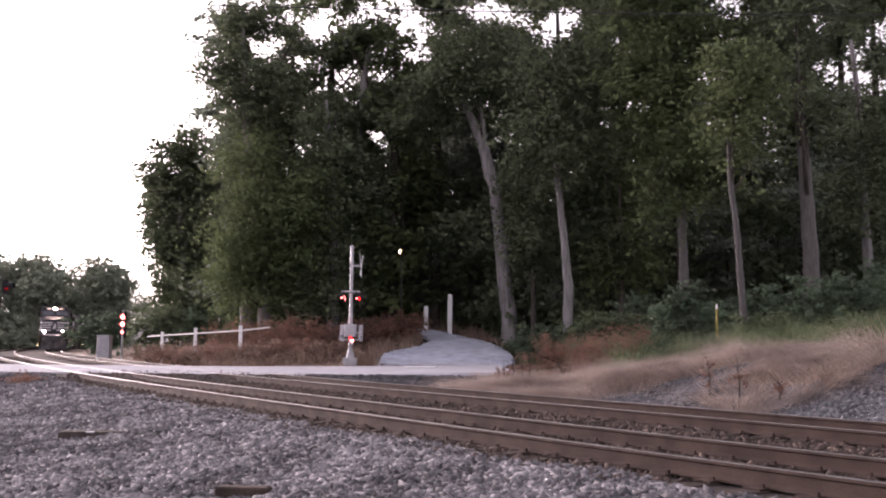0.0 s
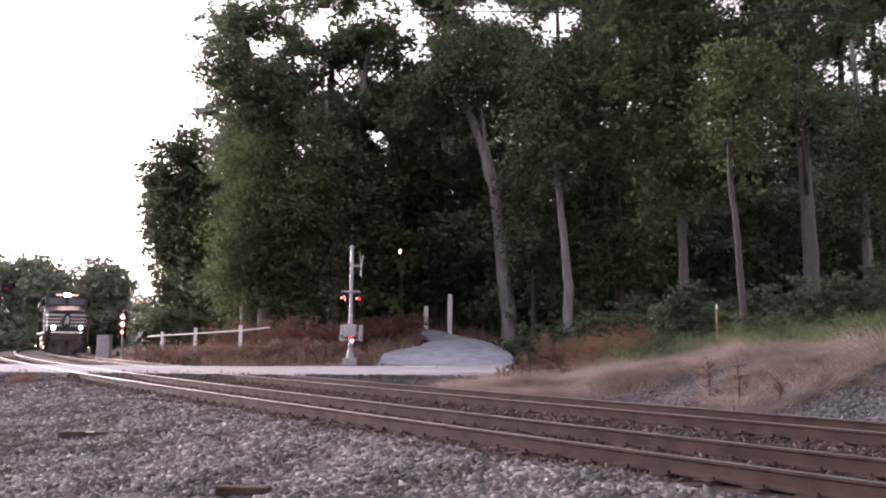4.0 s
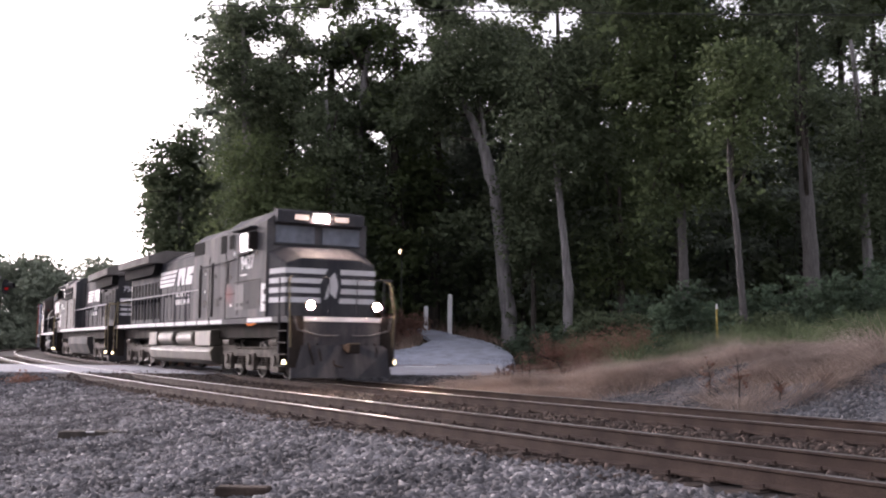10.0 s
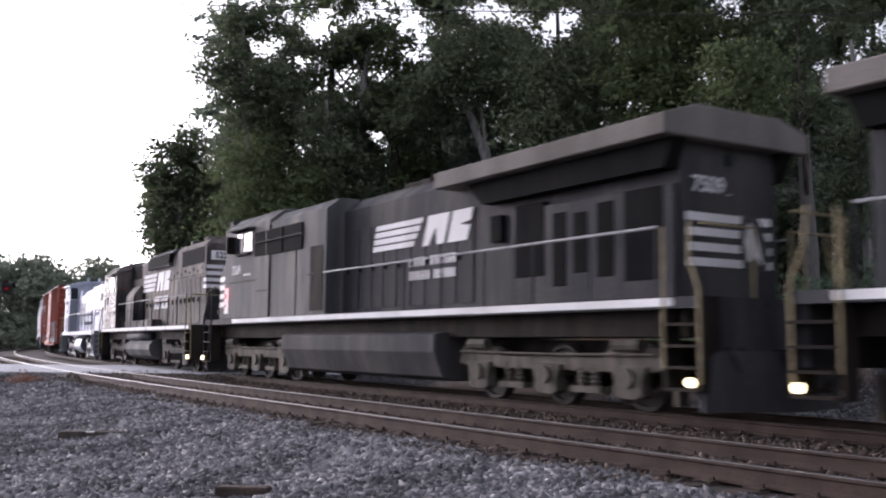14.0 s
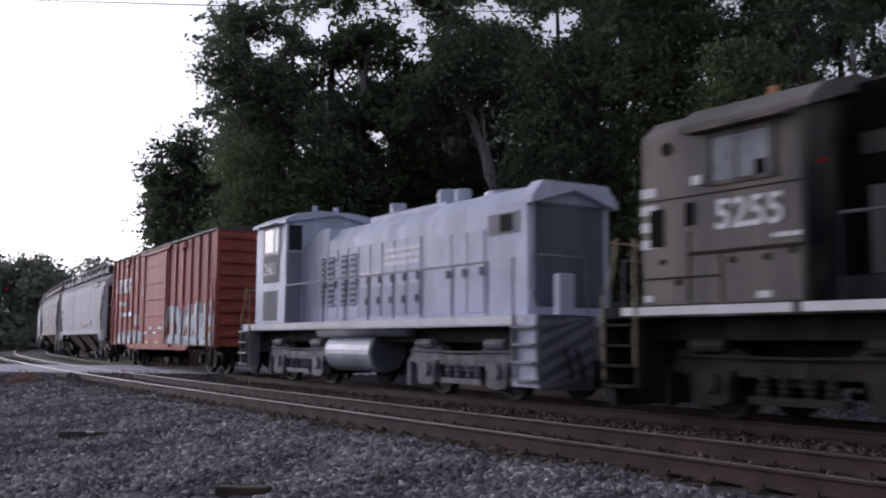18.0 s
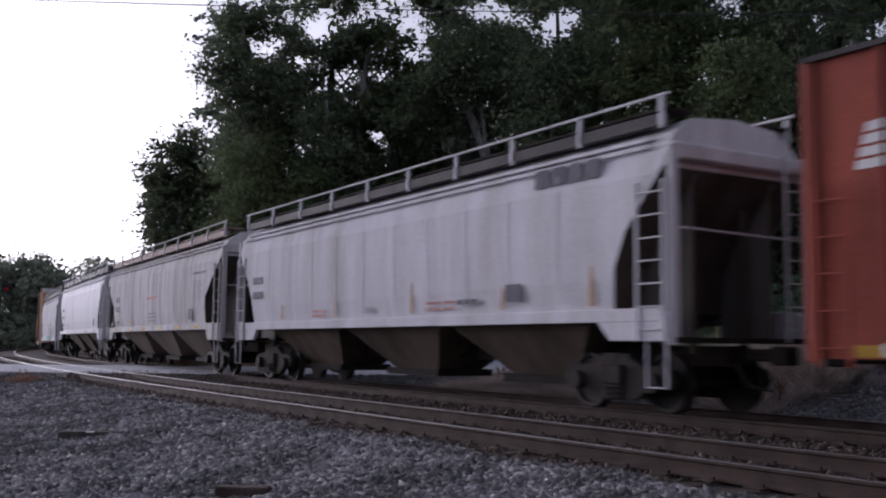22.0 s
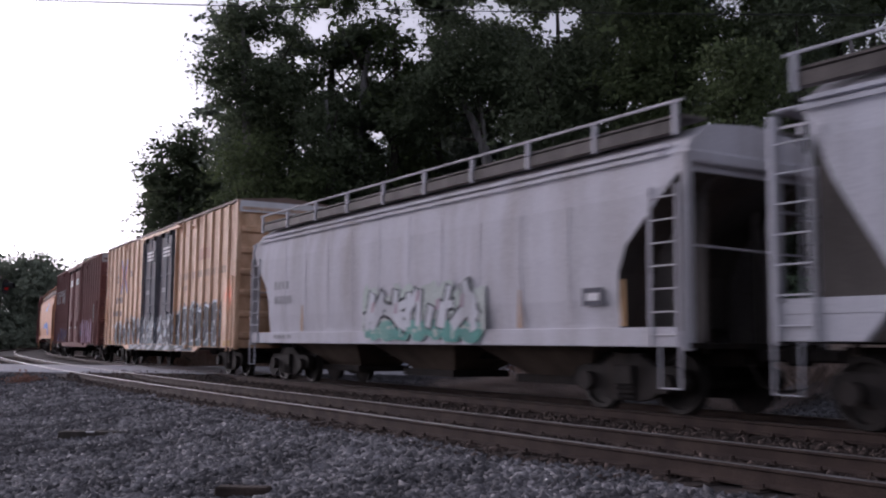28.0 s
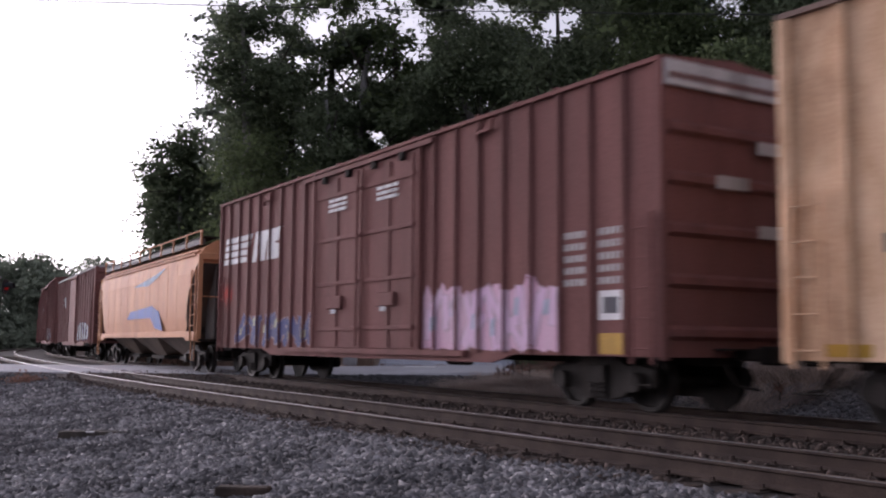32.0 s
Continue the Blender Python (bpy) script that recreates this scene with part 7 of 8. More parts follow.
            part("vertical_handle", Shape().tube([(5.55, yy + 0.05 * sy, 2.75), (5.55, yy + 0.05 * sy, 3.42)], 0.025, 6), UNDER, car)
            for a, z in ((3.05, 2.62), (3.05, 3.2), (5.75, 2.1)):
                part("reflector", Shape().disc((a, yy, z), 0.05, 0.02, "y", 10), WHITE_PAINT, car, "small pale round lens")
            for a, z in ((3.1, 2.2), (4.6, 2.3), (5.6, 2.9), (2.9, 3.2), (6.3, 2.05), (6.7, 2.05), (7.2, 2.1), (8.1, 2.1), (4.1, 3.0), (5.0, 3.3), (7.9, 3.45)):
                part("latch_plate", Shape().box(a, a + 0.16, yy, yy + 0.02 * sy, z, z + 0.1), DUST_SHEEN_BLACK, car)
            part("vent", Shape().box(1.62, 2.8, sy * 1.47, sy * 1.485, 3.85, 4.26), VOID_BLACK, car, "black mesh vent")
        else:
            for a, b in ((3.0, 4.2), (4.3, 5.4), (5.5, 6.3)):
                part("dark_window", Shape().box(a, b, yy - 0.04 * sy, yy + 0.012 * sy, 3.4, 4.08), VOID_BLACK, car)
            part("window_rail", Shape().tube([(2.9, yy + 0.05 * sy, 3.78), (6.35, yy + 0.05 * sy, 3.78)], 0.025, 6), pm, car)
            # dark plate on the face; no recess is cut
            part("door_recess", Shape().box(1.75, 2.5, sy * 1.47, sy * 1.485, d + 0.1, 3.4), UNDER, car)
        for a, b, q, z0, z1 in ((6.1, 8.4, 1.512, 2.74, 2.77), (5.3, 6.1, 1.512, 2.42, 2.45), (5.17, 5.22, 1.51, d, 4.2), (3.4, 3.43, 1.485, d, 3.7)):
            part("compartment_seam", Shape().box(a, b, sy * 1.46, sy * q, z0, z1), UNDER, car)
        words(car, number, 7.2 if old else 7.75, 3.28 if old else 3.1, 0.56 if old else 0.36, sy * 1.51, WHITE_PAINT, "road_number", "white road number on the cab side")
        bars(car, 6.6, 7.2, 2.92, 3.0, sy * 1.505, 1, WHITE_PAINT)
        part("front_stripe", Shape().box(8.4, 8.74, sy * 1.5, sy * 1.508, 1.86, 2.06).box(8.4, 8.56, sy * 1.5, sy * 1.508, 2.06, 2.62).box(8.56, 8.74, sy * 1.5, sy * 1.508, 2.13, 2.32).box(8.56, 8.74, sy * 1.5, sy * 1.508, 2.46, 2.62), WHITE_PAINT, car)
        # engine hood doors, emblem
        ys = sy * 0.98
        door_panels(car, [-3.9 + 0.62 * k for k in range(9)], d + 0.12, 3.7, ys, 0.56, pm)
        emblem(car, -2.25, 3.08, 1.3 if old else 1.15, 0.6, ys + 0.034 * sy)
        lo = -2.35 if old or sy < 0 else -3.55
        for k in range(2):
            letter_bars(car, lo, lo + 1.9, 2.36 + 0.29 * k, 2.55 + 0.29 * k, ys + 0.034 * sy, 13 - k * 2, WHITE_PAINT)
        if old:
            door_panels(car, [-9.3 + 0.55 * k for k in range(9)], d + 0.2, 3.35, sy * 1.0, 0.3, VOID_BLACK)
        else:
            part("lower_cabinet", Shape().box(-9.7, -5.6, sy * 1.0, sy * 1.12, d + 0.02, 3.42), pm, car, bevel=0.02)
            for a, b, z0, z1 in ((-5.3, -4.95, 2.9, 3.4), (-6.6, -5.75, 2.2, 3.5), (-7.2, -6.85, 2.0, 3.25), (-7.75, -7.4, 2.2, 3.2), (-8.4, -8.0, 2.1, 3.3), (-9.5, -8.65, 2.0, 3.4)):
                part("grille_panel", Shape().box(a, b, sy * 1.0, sy * 1.135, z0, z1), VOID_BLACK, car, bevel=0.01)
        # radiator wing with its screens
        part("radiator_screen", Shape().prism([(-9.7, 3.62), (-4.9, 3.62), (-4.4, 4.05), (-9.9, 4.05)], sy * 1.02, sy * 1.3), VOID_BLACK, car, "dark radiator screen with end shade in its colour under the wing")
        handrail(car, -9.7, 2.2, sy * 1.46, 2.72, d, 9, pm)
        part("handrail", Shape().tube([(2.2, sy * 1.46, 2.72), (2.45, sy * 1.5, 3.4), (6.2, sy * 1.56, 3.45)] if old else [(2.2, sy * 1.46, 2.72), (2.6, sy * 1.5, 2.72)], 0.022, 6), pm, car)
    ht = 4.26 if old else 4.46
    part("engine_hood", Shape().prism(sec(0.98, ht, 0.25), -4.6, 1.6, "x"), pm, car)
    part("hood_roof_edge", Shape().box(-4.6, 1.6, -0.6, 0.6, ht, ht + 0.06), pm, car)
    part("radiator_hood", Shape().prism(sec(1.0, 4.1, 0.1), -9.75, -4.6, "x"), pm, car)
    part("radiator_wing", Shape().prism([(-1.56, 4.05), (-1.56, 4.36), (-0.9, 4.56), (0.9, 4.56), (1.56, 4.36), (1.56, 4.05)], -10.0, -4.5 if old else -3.6, "x"), ROOF_DUST, car, "dusty overhanging radiator wing", bevel=0.02)
    part("exhaust", Shape().box(-1.6, -0.4, -0.45, 0.45, ht, ht + 0.22), UNDER, car, bevel=0.03)
    part("horn", Shape().tube([(3.6, 0.3, 4.68), (4.2, 0.3, 4.68)], [0.05, 0.12], 8), UNDER, car)
    # rear end: number, speed bars, lamp
    part("rear_number", Shape().box(-9.762, -9.75, -0.02, 0.02, 3.3, 3.32), WHITE_PAINT, car)
    nose_bars(car, -9.75, -1, 2.2, 3.1, 0.9, 0.5, -0.5)
    cu = words(car, number, 0, 0, 0.34, -1, WHITE_PAINT, "rear_number_text")
    cu.matrix_basis = pose(-9.765, 0.45, 3.42, 90, 0, -90)
    part("rear_lamp", Shape().disc((-9.77, 0, 3.85), 0.1, 0.05, "x", 12), GLASS_DARK, car)
    # tank, reservoirs, trucks
    if old:
        part("fuel_tank", Shape().prism([(-1.3, 0.9), (-1.45, 0.72), (-1.38, 0.42), (-1.0, 0.28), (1.0, 0.28), (1.38, 0.42), (1.45, 0.72), (1.3, 0.9)], -4.4, 3.6, "x"), TANK_DULL, car, bevel=0.03)
        for sy in (-1, 1):
            for k in (-1.95, 0.6):
                part("air_reservoir", Shape().tube([(k - 1.05, sy * 1.25, 1.14), (k - 0.95, sy * 1.25, 1.14), (k + 0.95, sy * 1.25, 1.14), (k + 1.05, sy * 1.25, 1.14)], [0.2, 0.25, 0.25, 0.2], 16), TANK_DULL, car)
            for a, b in ((-4.4, -3.2), (1.85, 3.6)):
                part("equipment_box", Shape().box(a, b, sy * 0.9, sy * 1.45, 0.88, 1.38), TANK_DULL, car, bevel=0.03)
    else:
        part("fuel_tank", Shape().prism([(-1.3, 1.25), (-1.46, 1.2), (-1.46, 0.85), (-1.25, 0.36), (-1.0, 0.28), (1.0, 0.28), (1.25, 0.36), (1.46, 0.85), (1.46, 1.2), (1.3, 1.25)], -3.5, 4.3, "x"), GREY_BLACK, car, bevel=0.02)
    for sy in (-1, 1):
        part("uncoupling_lever", Shape().tube([(half + 0.06, sy * 1.4, 1.75), (half + 0.1, sy * 1.3, 1.35), (half + 0.16, sy * 0.7, 1.2), (half + 0.16, sy * 0.2, 1.2)], 0.02, 6), HANDRAIL_DARK, car)
        part("corner_handrail", Shape().tube([(half + 0.02, sy * 1.46, 0.9), (half + 0.04, sy * 1.5, 1.9), (half - 0.1, sy * 1.46, 2.6), (half - 0.4, sy * 1.3, 2.75)], 0.022, 6), HANDRAIL_YELLOW, car)
    for x in (-6.75, 6.75):
        loco_truck(car, x, 3, 4.1, TRUCK_PALE, mid)
    for way in (-1, 1):
        end_plate(car, way * half, way, d, pm, way > 0 or not old)
        end_steps(car, way * half, way, d, UNDER, HANDRAIL_YELLOW if way < 0 else pm)
    CARS.append((car, mid, 6.75 if cab_first else -6.75))
    return car


def geep(label, lead):
    """A four-axle hood diesel running long hood first, high nose behind the cab."""
    half = 8.15
    mid = lead - half
    car = thing("locomotive", label, "locomotive", group="diesel locomotives")
    d = 1.58
    pm = DUST_SHEEN_BLACK
    part("deck", Shape().box(-half, half, -1.5, 1.5, d - 0.16, d), pm, car)
    part("deck_stripe", dashes(Shape(), -half + 0.3, half - 0.3, -1.512, -1.5, d - 0.13, d - 0.01, 5).box(-half + 0.3, half - 0.3, 1.5, 1.512, d - 0.13, d - 0.01), WHITE_PAINT, car, "white sill stripe")
    part("frame_rail", Shape().box(-half + 0.4, half - 0.4, -1.1, 1.1, 1.1, d - 0.16), UNDER, car)
    w = 0.86
    sec = lambda top, ch: [(-w, d), (-w, top - ch), (-w + ch, top), (w - ch, top), (w, top - ch), (w, d)]
    part("hood", Shape().prism(sec(4.4, 0.18), -4.2, 7.5, "x"), pm, car)
    part("radiator_section", Shape().prism([(-w - 0.02, 3.3), (-w - 0.02, 4.38), (-w + 0.16, 4.54), (w - 0.16, 4.54), (w + 0.02, 4.38), (w + 0.02, 3.3)], 3.6, 7.5, "x"), DUST_SHEEN_COAT, car, "radiator section in brown dust with sheen painted in")
    for k in (4.6, 6.4):
        part("roof_fan", Shape().disc((k, 0, 4.62), 0.62, 0.18, "z", 24), pm, car)
    for sy in (-1, 1):
        y = sy * (w + 0.02)
        part("radiator_grille", Shape().box(4.34, 7.28, min(y, y + 0.012 * sy), max(y, y + 0.012 * sy), 3.74, 4.3), VOID_BLACK, car, "dark radiator grille")
        part("dynamic_brake_grille", Shape().prism([(-0.5, 3.94), (2.9, 3.94), (3.15, 4.36), (-0.3, 4.36)], min(y, y + 0.18 * sy), max(y, y + 0.18 * sy)), VOID_BLACK, car, "black flared brake grille")
        # a flat black plate paints the shade where the hood lies deeper
        part("door_recess", Shape().box(-4.2, -1.72, min(y, y + 0.01 * sy), max(y, y + 0.01 * sy), d + 0.3, 3.4), VOID_BLACK, car, "black plate for the shade beside the blower housing")
        part("recess_panel", Shape().box(-4.05, -3.72, min(y, y + 0.03 * sy), max(y, y + 0.03 * sy), d + 0.34, 3.0), DUST_SHEEN_COAT, car, "grey-brown door panel on the black plate")
        part("deck_duct", Shape().box(-4.55, 1.4, min(sy * w, sy * 1.24), max(sy * w, sy * 1.24), d, d + 0.3), pm, car, bevel=0.01)
        part("air_intake", Shape().box(-4.2, -2.4, min(y, y + 0.03 * sy), max(y, y + 0.03 * sy), 3.7, 4.3), VOID_BLACK, car, "black air filter grille")
        door_panels(car, [-1.3 + 0.6 * k for k in range(9)], d + 0.1, 3.3, sy * w, 0.54, pm)
        door_panels(car, [4.1 + 0.6 * k for k in range(5)], d + 0.1, 3.3, sy * w, 0.54, DUST_SHEEN_COAT)
        part("upper_panel", Shape().box(-2.3, 3.6, min(y, y - 0.016 * sy), max(y, y - 0.016 * sy), 3.4, 4.2), DUST_SHEEN_COAT, car, "upper hood side in dust with sheen painted in")
        emblem(car, 0.48, 3.04, 1.28, 0.72, sy * (w + 0.034))
        for k in range(2):
            letter_bars(car, 0.2, 2.4, 2.3 + 0.3 * k, 2.5 + 0.3 * k, sy * (w + 0.034), 13 - k * 2, WHITE_PAINT)
        for k in range(16):
            part("bolt_plate", Shape().box(-1.4 + 0.56 * k, -1.3 + 0.56 * k, min(y, y + 0.012 * sy), max(y, y + 0.012 * sy), 3.42 + 0.1 * (k % 2), 3.52 + 0.1 * (k % 2)), VOID_BLACK, car)
        part("hood_seam", Shape().box(-2.3, 7.4, min(y, y + 0.006 * sy), max(y, y + 0.006 * sy), 3.34, 3.365), UNDER, car)
        handrail(car, -4.1, 7.3, sy * 1.46, 2.62, d, 10, pm, HANDRAIL_DARK)
        part("marker_lamp", Shape().disc((-4.5, sy * 1.2, 3.35), 0.028, 0.06, "x", 10), RED_DIM, car, "small red marker lamp")
    part("brake_hatch", Shape().prism([(-1.05, 3.9), (-1.05, 4.3), (-0.75, 4.56), (0.75, 4.56), (1.05, 4.3), (1.05, 3.9)], -0.6, 2.95, "x"), BLACK_PAINT, car, bevel=0.02)
    part("blower_housing", Shape().prism([(-1.28, d + 0.3), (-1.28, 2.86), (-1.2, 3.06), (-0.98, 3.34), (-w, 3.4), (-w, d + 0.3)], -3.5, -2.05, "x"), pm, car, "blower housing with a sloping top", bevel=0.015)
    part("housing_seam", Shape().box(-3.5, -2.05, -1.288, -1.278, 2.3, 2.33).box(-3.5, -2.05, -1.288, -1.278, 2.7, 2.73), UNDER, car)
    # cab with sloping eaves, the nose carried up to roof height
    part("cab", Shape().prism([(-1.5, d), (-1.5, 4.05), (-1.2, 4.3), (-0.5, 4.5), (0.5, 4.5), (1.2, 4.3), (1.5, 4.05), (1.5, d)], -7.35, -4.6, "x"), GEEP_CAB, car, bevel=0.02)
    part("cab_front", Shape().prism([(-1.49, d), (-1.49, 4.04), (-1.2, 4.29), (-0.5, 4.49), (0.5, 4.49), (1.2, 4.29), (1.49, 4.04), (1.49, d)], -4.6, -4.56, "x"), DUST_SHEEN_BLACK, car, "black cab front")
    part("cab_roof", Shape().prism([(-1.56, 4.0), (-1.56, 4.08), (-1.24, 4.34), (-0.5, 4.55), (0.5, 4.55), (1.24, 4.34), (1.56, 4.08), (1.56, 4.0), (0, 4.48)], -6.6, -4.42, "x"), ROOF_DUST, car, "dusty cab roof")
    nose_bars(car, -7.35, -1, 2.4, 3.4, 1.5, 0.3)
    nose_bars(car, 7.5, 1, 2.85, 3.75, w, 0.3, 0.45)
    for sy in (-1, 1):
        y = sy * 1.5
        win = part("side_window", Shape().box(-6.02, -5.06, y, y + 0.012 * sy, 3.24, 3.84), GLASS_PALE, car)
        part("window_post", Shape().box(-5.62, -5.58, y, y + 0.02 * sy, 3.24, 3.84), pm, win)
        part("window_seat", Shape().prism([(-5.3, 3.24), (-5.12, 3.24), (-5.12, 3.44), (-5.3, 3.44)], y + 0.012 * sy, y + 0.016 * sy), VOID_BLACK, win, "dark seat back behind the glass")
        part("window_frame", Shape().box(-6.1, -4.98, y, y + 0.03 * sy, 3.84, 3.9).box(-6.1, -4.98, y, y + 0.03 * sy, 3.18, 3.24).box(-6.1, -6.02, y, y + 0.03 * sy, 3.18, 3.9).box(-5.06, -4.98, y, y + 0.03 * sy, 3.18, 3.9), pm, win)
        part("sun_visor", Shape().prism([(-6.35, 3.93), (-4.7, 3.93), (-4.7, 3.98), (-6.35, 3.98)], y, y + 0.2 * sy), pm, car)
        part("cab_lamp", Shape().box(-6.36, -6.18, y, y + 0.04 * sy, 3.22, 3.36), WHITE_PAINT, car, "small white lamp lens", bevel=0.01)
        part("cab_vent", Shape().disc((-6.85, y, 3.82), 0.1, 0.04, "y", 10), UNDER, car)
        words(car, "5255", -5.42, 2.76, 0.56, sy * 1.505, WHITE_PAINT, "road_number", "white road number on the cab side")
        bars(car, -5.05, -4.62, 2.4, 2.5, y + 0.004 * sy, 1, WHITE_PAINT)
        part("cab_seam", Shape().box(-6.45, -4.6, y, y + 0.014 * sy, 2.26, 2.31).box(-7.3, -4.6, y, y + 0.012 * sy, 3.08, 3.1), UNDER, car)
        part("cab_seam", Shape().box(-7.3, -5.9, y, y + 0.01 * sy, 1.95, 1.98).box(-6.47, -6.44, y, y + 0.01 * sy, d + 0.04, 2.6).box(-5.9, -5.87, y, y + 0.01 * sy, d + 0.04, 2.26), UNDER, car)
        part("grab_plate", Shape().box(-6.5, -6.36, y, y + 0.03 * sy, 2.68, 3.0), VOID_BLACK, car, bevel=0.01)
        part("nose_window", Shape().box(-7.18, -6.92, y, y + 0.014 * sy, 2.42, 2.96), VOID_BLACK, car)
        for k, (a, z) in enumerate(((-5.75, 2.12), (-5.2, 2.12), (-4.8, 2.18), (-7.0, 2.16), (-6.7, 1.86))):
            part("latch_plate", Shape().box(a, a + 0.1, y, y + 0.016 * sy, z, z + 0.08), UNDER, car)
        for a, b in ((-5.3, -5.08), (-7.3, -7.14)):
            part("reflector", Shape().box(a, b, y, y + 0.012 * sy, d + 0.06, d + 0.15), WHITE_PAINT, car, "small white reflector")
    part("number_board", Shape().box(7.51, 7.53, -0.72, 0.12, 3.82, 4.14), WHITE_PAINT, car, "white number board", bevel=0.008)
    cu = words(car, "5255", 0, 0, 0.28, -1, VOID_BLACK, "end_number")
    cu.matrix_basis = pose(7.535, -0.3, 3.98, 90, 0, 90)
    part("end_lamp", Shape().disc((7.52, 0, 4.25), 0.1, 0.05, "x", 12), GLASS_DARK, car)
    part("beacon", Shape().tube([(-5.6, -0.7, 4.46), (-5.6, -0.7, 4.6)], [0.075, 0.06], 10), HOP_ORANGE, car, "small orange roof beacon")
    part("fuel_tank", Shape().prism([(-1.0, 1.12), (-1.25, 1.06), (-1.4, 0.9), (-1.42, 0.7), (-1.3, 0.45), (-0.9, 0.3), (0.9, 0.3), (1.3, 0.45), (1.42, 0.7), (1.4, 0.9), (1.25, 1.06), (1.0, 1.12)], -2.55, 1.75, "x"), BLACK_PAINT, car, bevel=0.03)
    part("air_reservoir", Shape().tube([(-2.6, -1.25, 1.22), (-2.5, -1.25, 1.22), (1.3, -1.25, 1.22), (1.4, -1.25, 1.22)], [0.06, 0.17, 0.17, 0.06], 12), BLACK_PAINT, car, smooth=True)
    for x in (-5.0, 5.0):
        loco_truck(car, x, 2, 2.75, TRUCK_STEEL, mid)
    for way in (-1, 1):
        end_plate(car, way * half, way, d, pm, way < 0)
        end_steps(car, way * half, way, d, UNDER, HANDRAIL_YELLOW, way > 0)
    CARS.append((car, mid, 5.0))
    return car


def switcher(label, lead):
    """A small four-axle end-cab diesel in plain silver, hood first."""
    half, fore = 7.3, 6.75
    mid = lead - half
    car = thing("locomotive", label, "locomotive", group="diesel locomotives")
    d, w = 1.52, 0.92
    pm = LOCO_SILVER
    part("deck", Shape().box(-half, fore, -1.48, 1.48, d - 0.18, d), pm, car)
    part("deck_stripe", Shape().box(-half + 0.2, fore - 0.4, -1.495, -1.48, d - 0.15, d - 0.01).box(-half + 0.2, fore - 0.4, 1.48, 1.495, d - 0.15, d - 0.01), WHITE_PAINT, car)
    part("frame_rail", Shape().box(-half + 0.4, fore - 0.4, -1.0, 1.0, 1.05, d - 0.18), UNDER, car)
    part("hood", Shape().prism([(-w, d), (-w, 3.55), (-w + 0.28, 3.88), (w - 0.28, 3.88), (w, 3.55), (w, d)], -4.0, 2.4, "x"), pm, car, bevel=0.02)
    part("radiator_section", Shape().prism([(-w - 0.03, d), (-w - 0.03, 3.62), (-w + 0.2, 3.92), (w - 0.2, 3.92), (w + 0.03, 3.62), (w + 0.03, d)], 2.4, 5.75, "x"), pm, car, bevel=0.02)
    # the slate tone also carries the shade of the leading end
    part("end_screen", Shape().box(5.75, 5.77, -0.8, 0.8, 1.7, 3.6), DARK_SLATE, car, "dark radiator screen with end shade in its colour")
    for k in range(15):
        part("shutter_slat", Shape().box(5.77, 5.79, -0.72 + 0.1 * k, -0.68 + 0.1 * k, 1.75, 3.5), SLATE_SLAT, car)
    part("end_hood_rim", Shape().prism([(-1.0, 3.55), (-1.0, 3.68), (-0.75, 3.98), (0.75, 3.98), (1.0, 3.68), (1.0, 3.55), (0, 3.85)], 5.6, 5.95, "x"), pm, car)
    for k, hgt, rad in ((-0.8, 0.3, 0.2), (1.5, 0.34, 0.24), (2.1, 0.28, 0.18)):
        part("stack", Shape().tube([(k, 0, 3.8), (k, 0, 3.95 + hgt + 0.12)], [rad * 1.1, rad], 14), pm, car)
    part("stack_base", Shape().box(-1.2, 2.3, -0.55, 0.55, 3.88, 4.04), pm, car, bevel=0.03)
    part("roof_fan", Shape().disc((4.0, 0, 3.96), 0.6, 0.14, "z", 20), pm, car)
    # cab with glazed ends
    part("cab", Shape().prism([(-1.42, d), (-1.42, 4.2), (-1.1, 4.38), (-0.5, 4.48), (0.5, 4.48), (1.1, 4.38), (1.42, 4.2), (1.42, d)], -6.45, -4.3, "x"), pm, car, bevel=0.02)
    part("cab_roof", Shape().prism([(-1.5, 4.16), (-1.5, 4.25), (-1.12, 4.44), (-0.5, 4.54), (0.5, 4.54), (1.12, 4.44), (1.5, 4.25), (1.5, 4.16), (0, 4.46)], -6.55, -4.2, "x"), pm, car)
    part("cab_shoulder", Shape().prism([(-4.35, d), (-2.7, d), (-2.7, 3.9), (-3.2, 3.92), (-3.8, 3.6), (-4.35, 3.5)], -w - 0.004, w + 0.004), pm, car)
    for sy in (-1, 1):
        y = sy * 1.42
        win = part("side_window", Shape().box(-5.85, -4.82, y, y + 0.012 * sy, 3.45, 4.08), GLASS_DARK, car)
        part("window_frame", Shape().box(-5.95, -4.72, y, y + 0.03 * sy, 4.08, 4.14).box(-5.95, -4.72, y, y + 0.03 * sy, 3.38, 3.45).box(-5.95, -5.85, y, y + 0.03 * sy, 3.38, 4.14).box(-4.82, -4.72, y, y + 0.03 * sy, 3.38, 4.14).box(-5.15, -5.08, y, y + 0.025 * sy, 3.45, 4.08), WHITE_PAINT, win)
        part("sun_visor", Shape().prism([(-6.0, 4.16), (-4.7, 4.16), (-4.7, 4.2), (-6.0, 4.2)], y, y + 0.2 * sy), pm, car)
        part("number_panel", Shape().box(-5.9, -4.75, y, y + 0.008 * sy, 2.62, 3.36), DARK_SLATE, car, "dark slate panel under the window")
        words(car, "2401", -5.35, 2.98, 0.46, sy * 1.432, WHITE_PAINT, "road_number", "white road number on the cab side")
        part("cab_step_well", Shape().box(-5.85, -4.85, y, y + 0.012 * sy, 1.6, 2.4), DARK_SLATE, car)
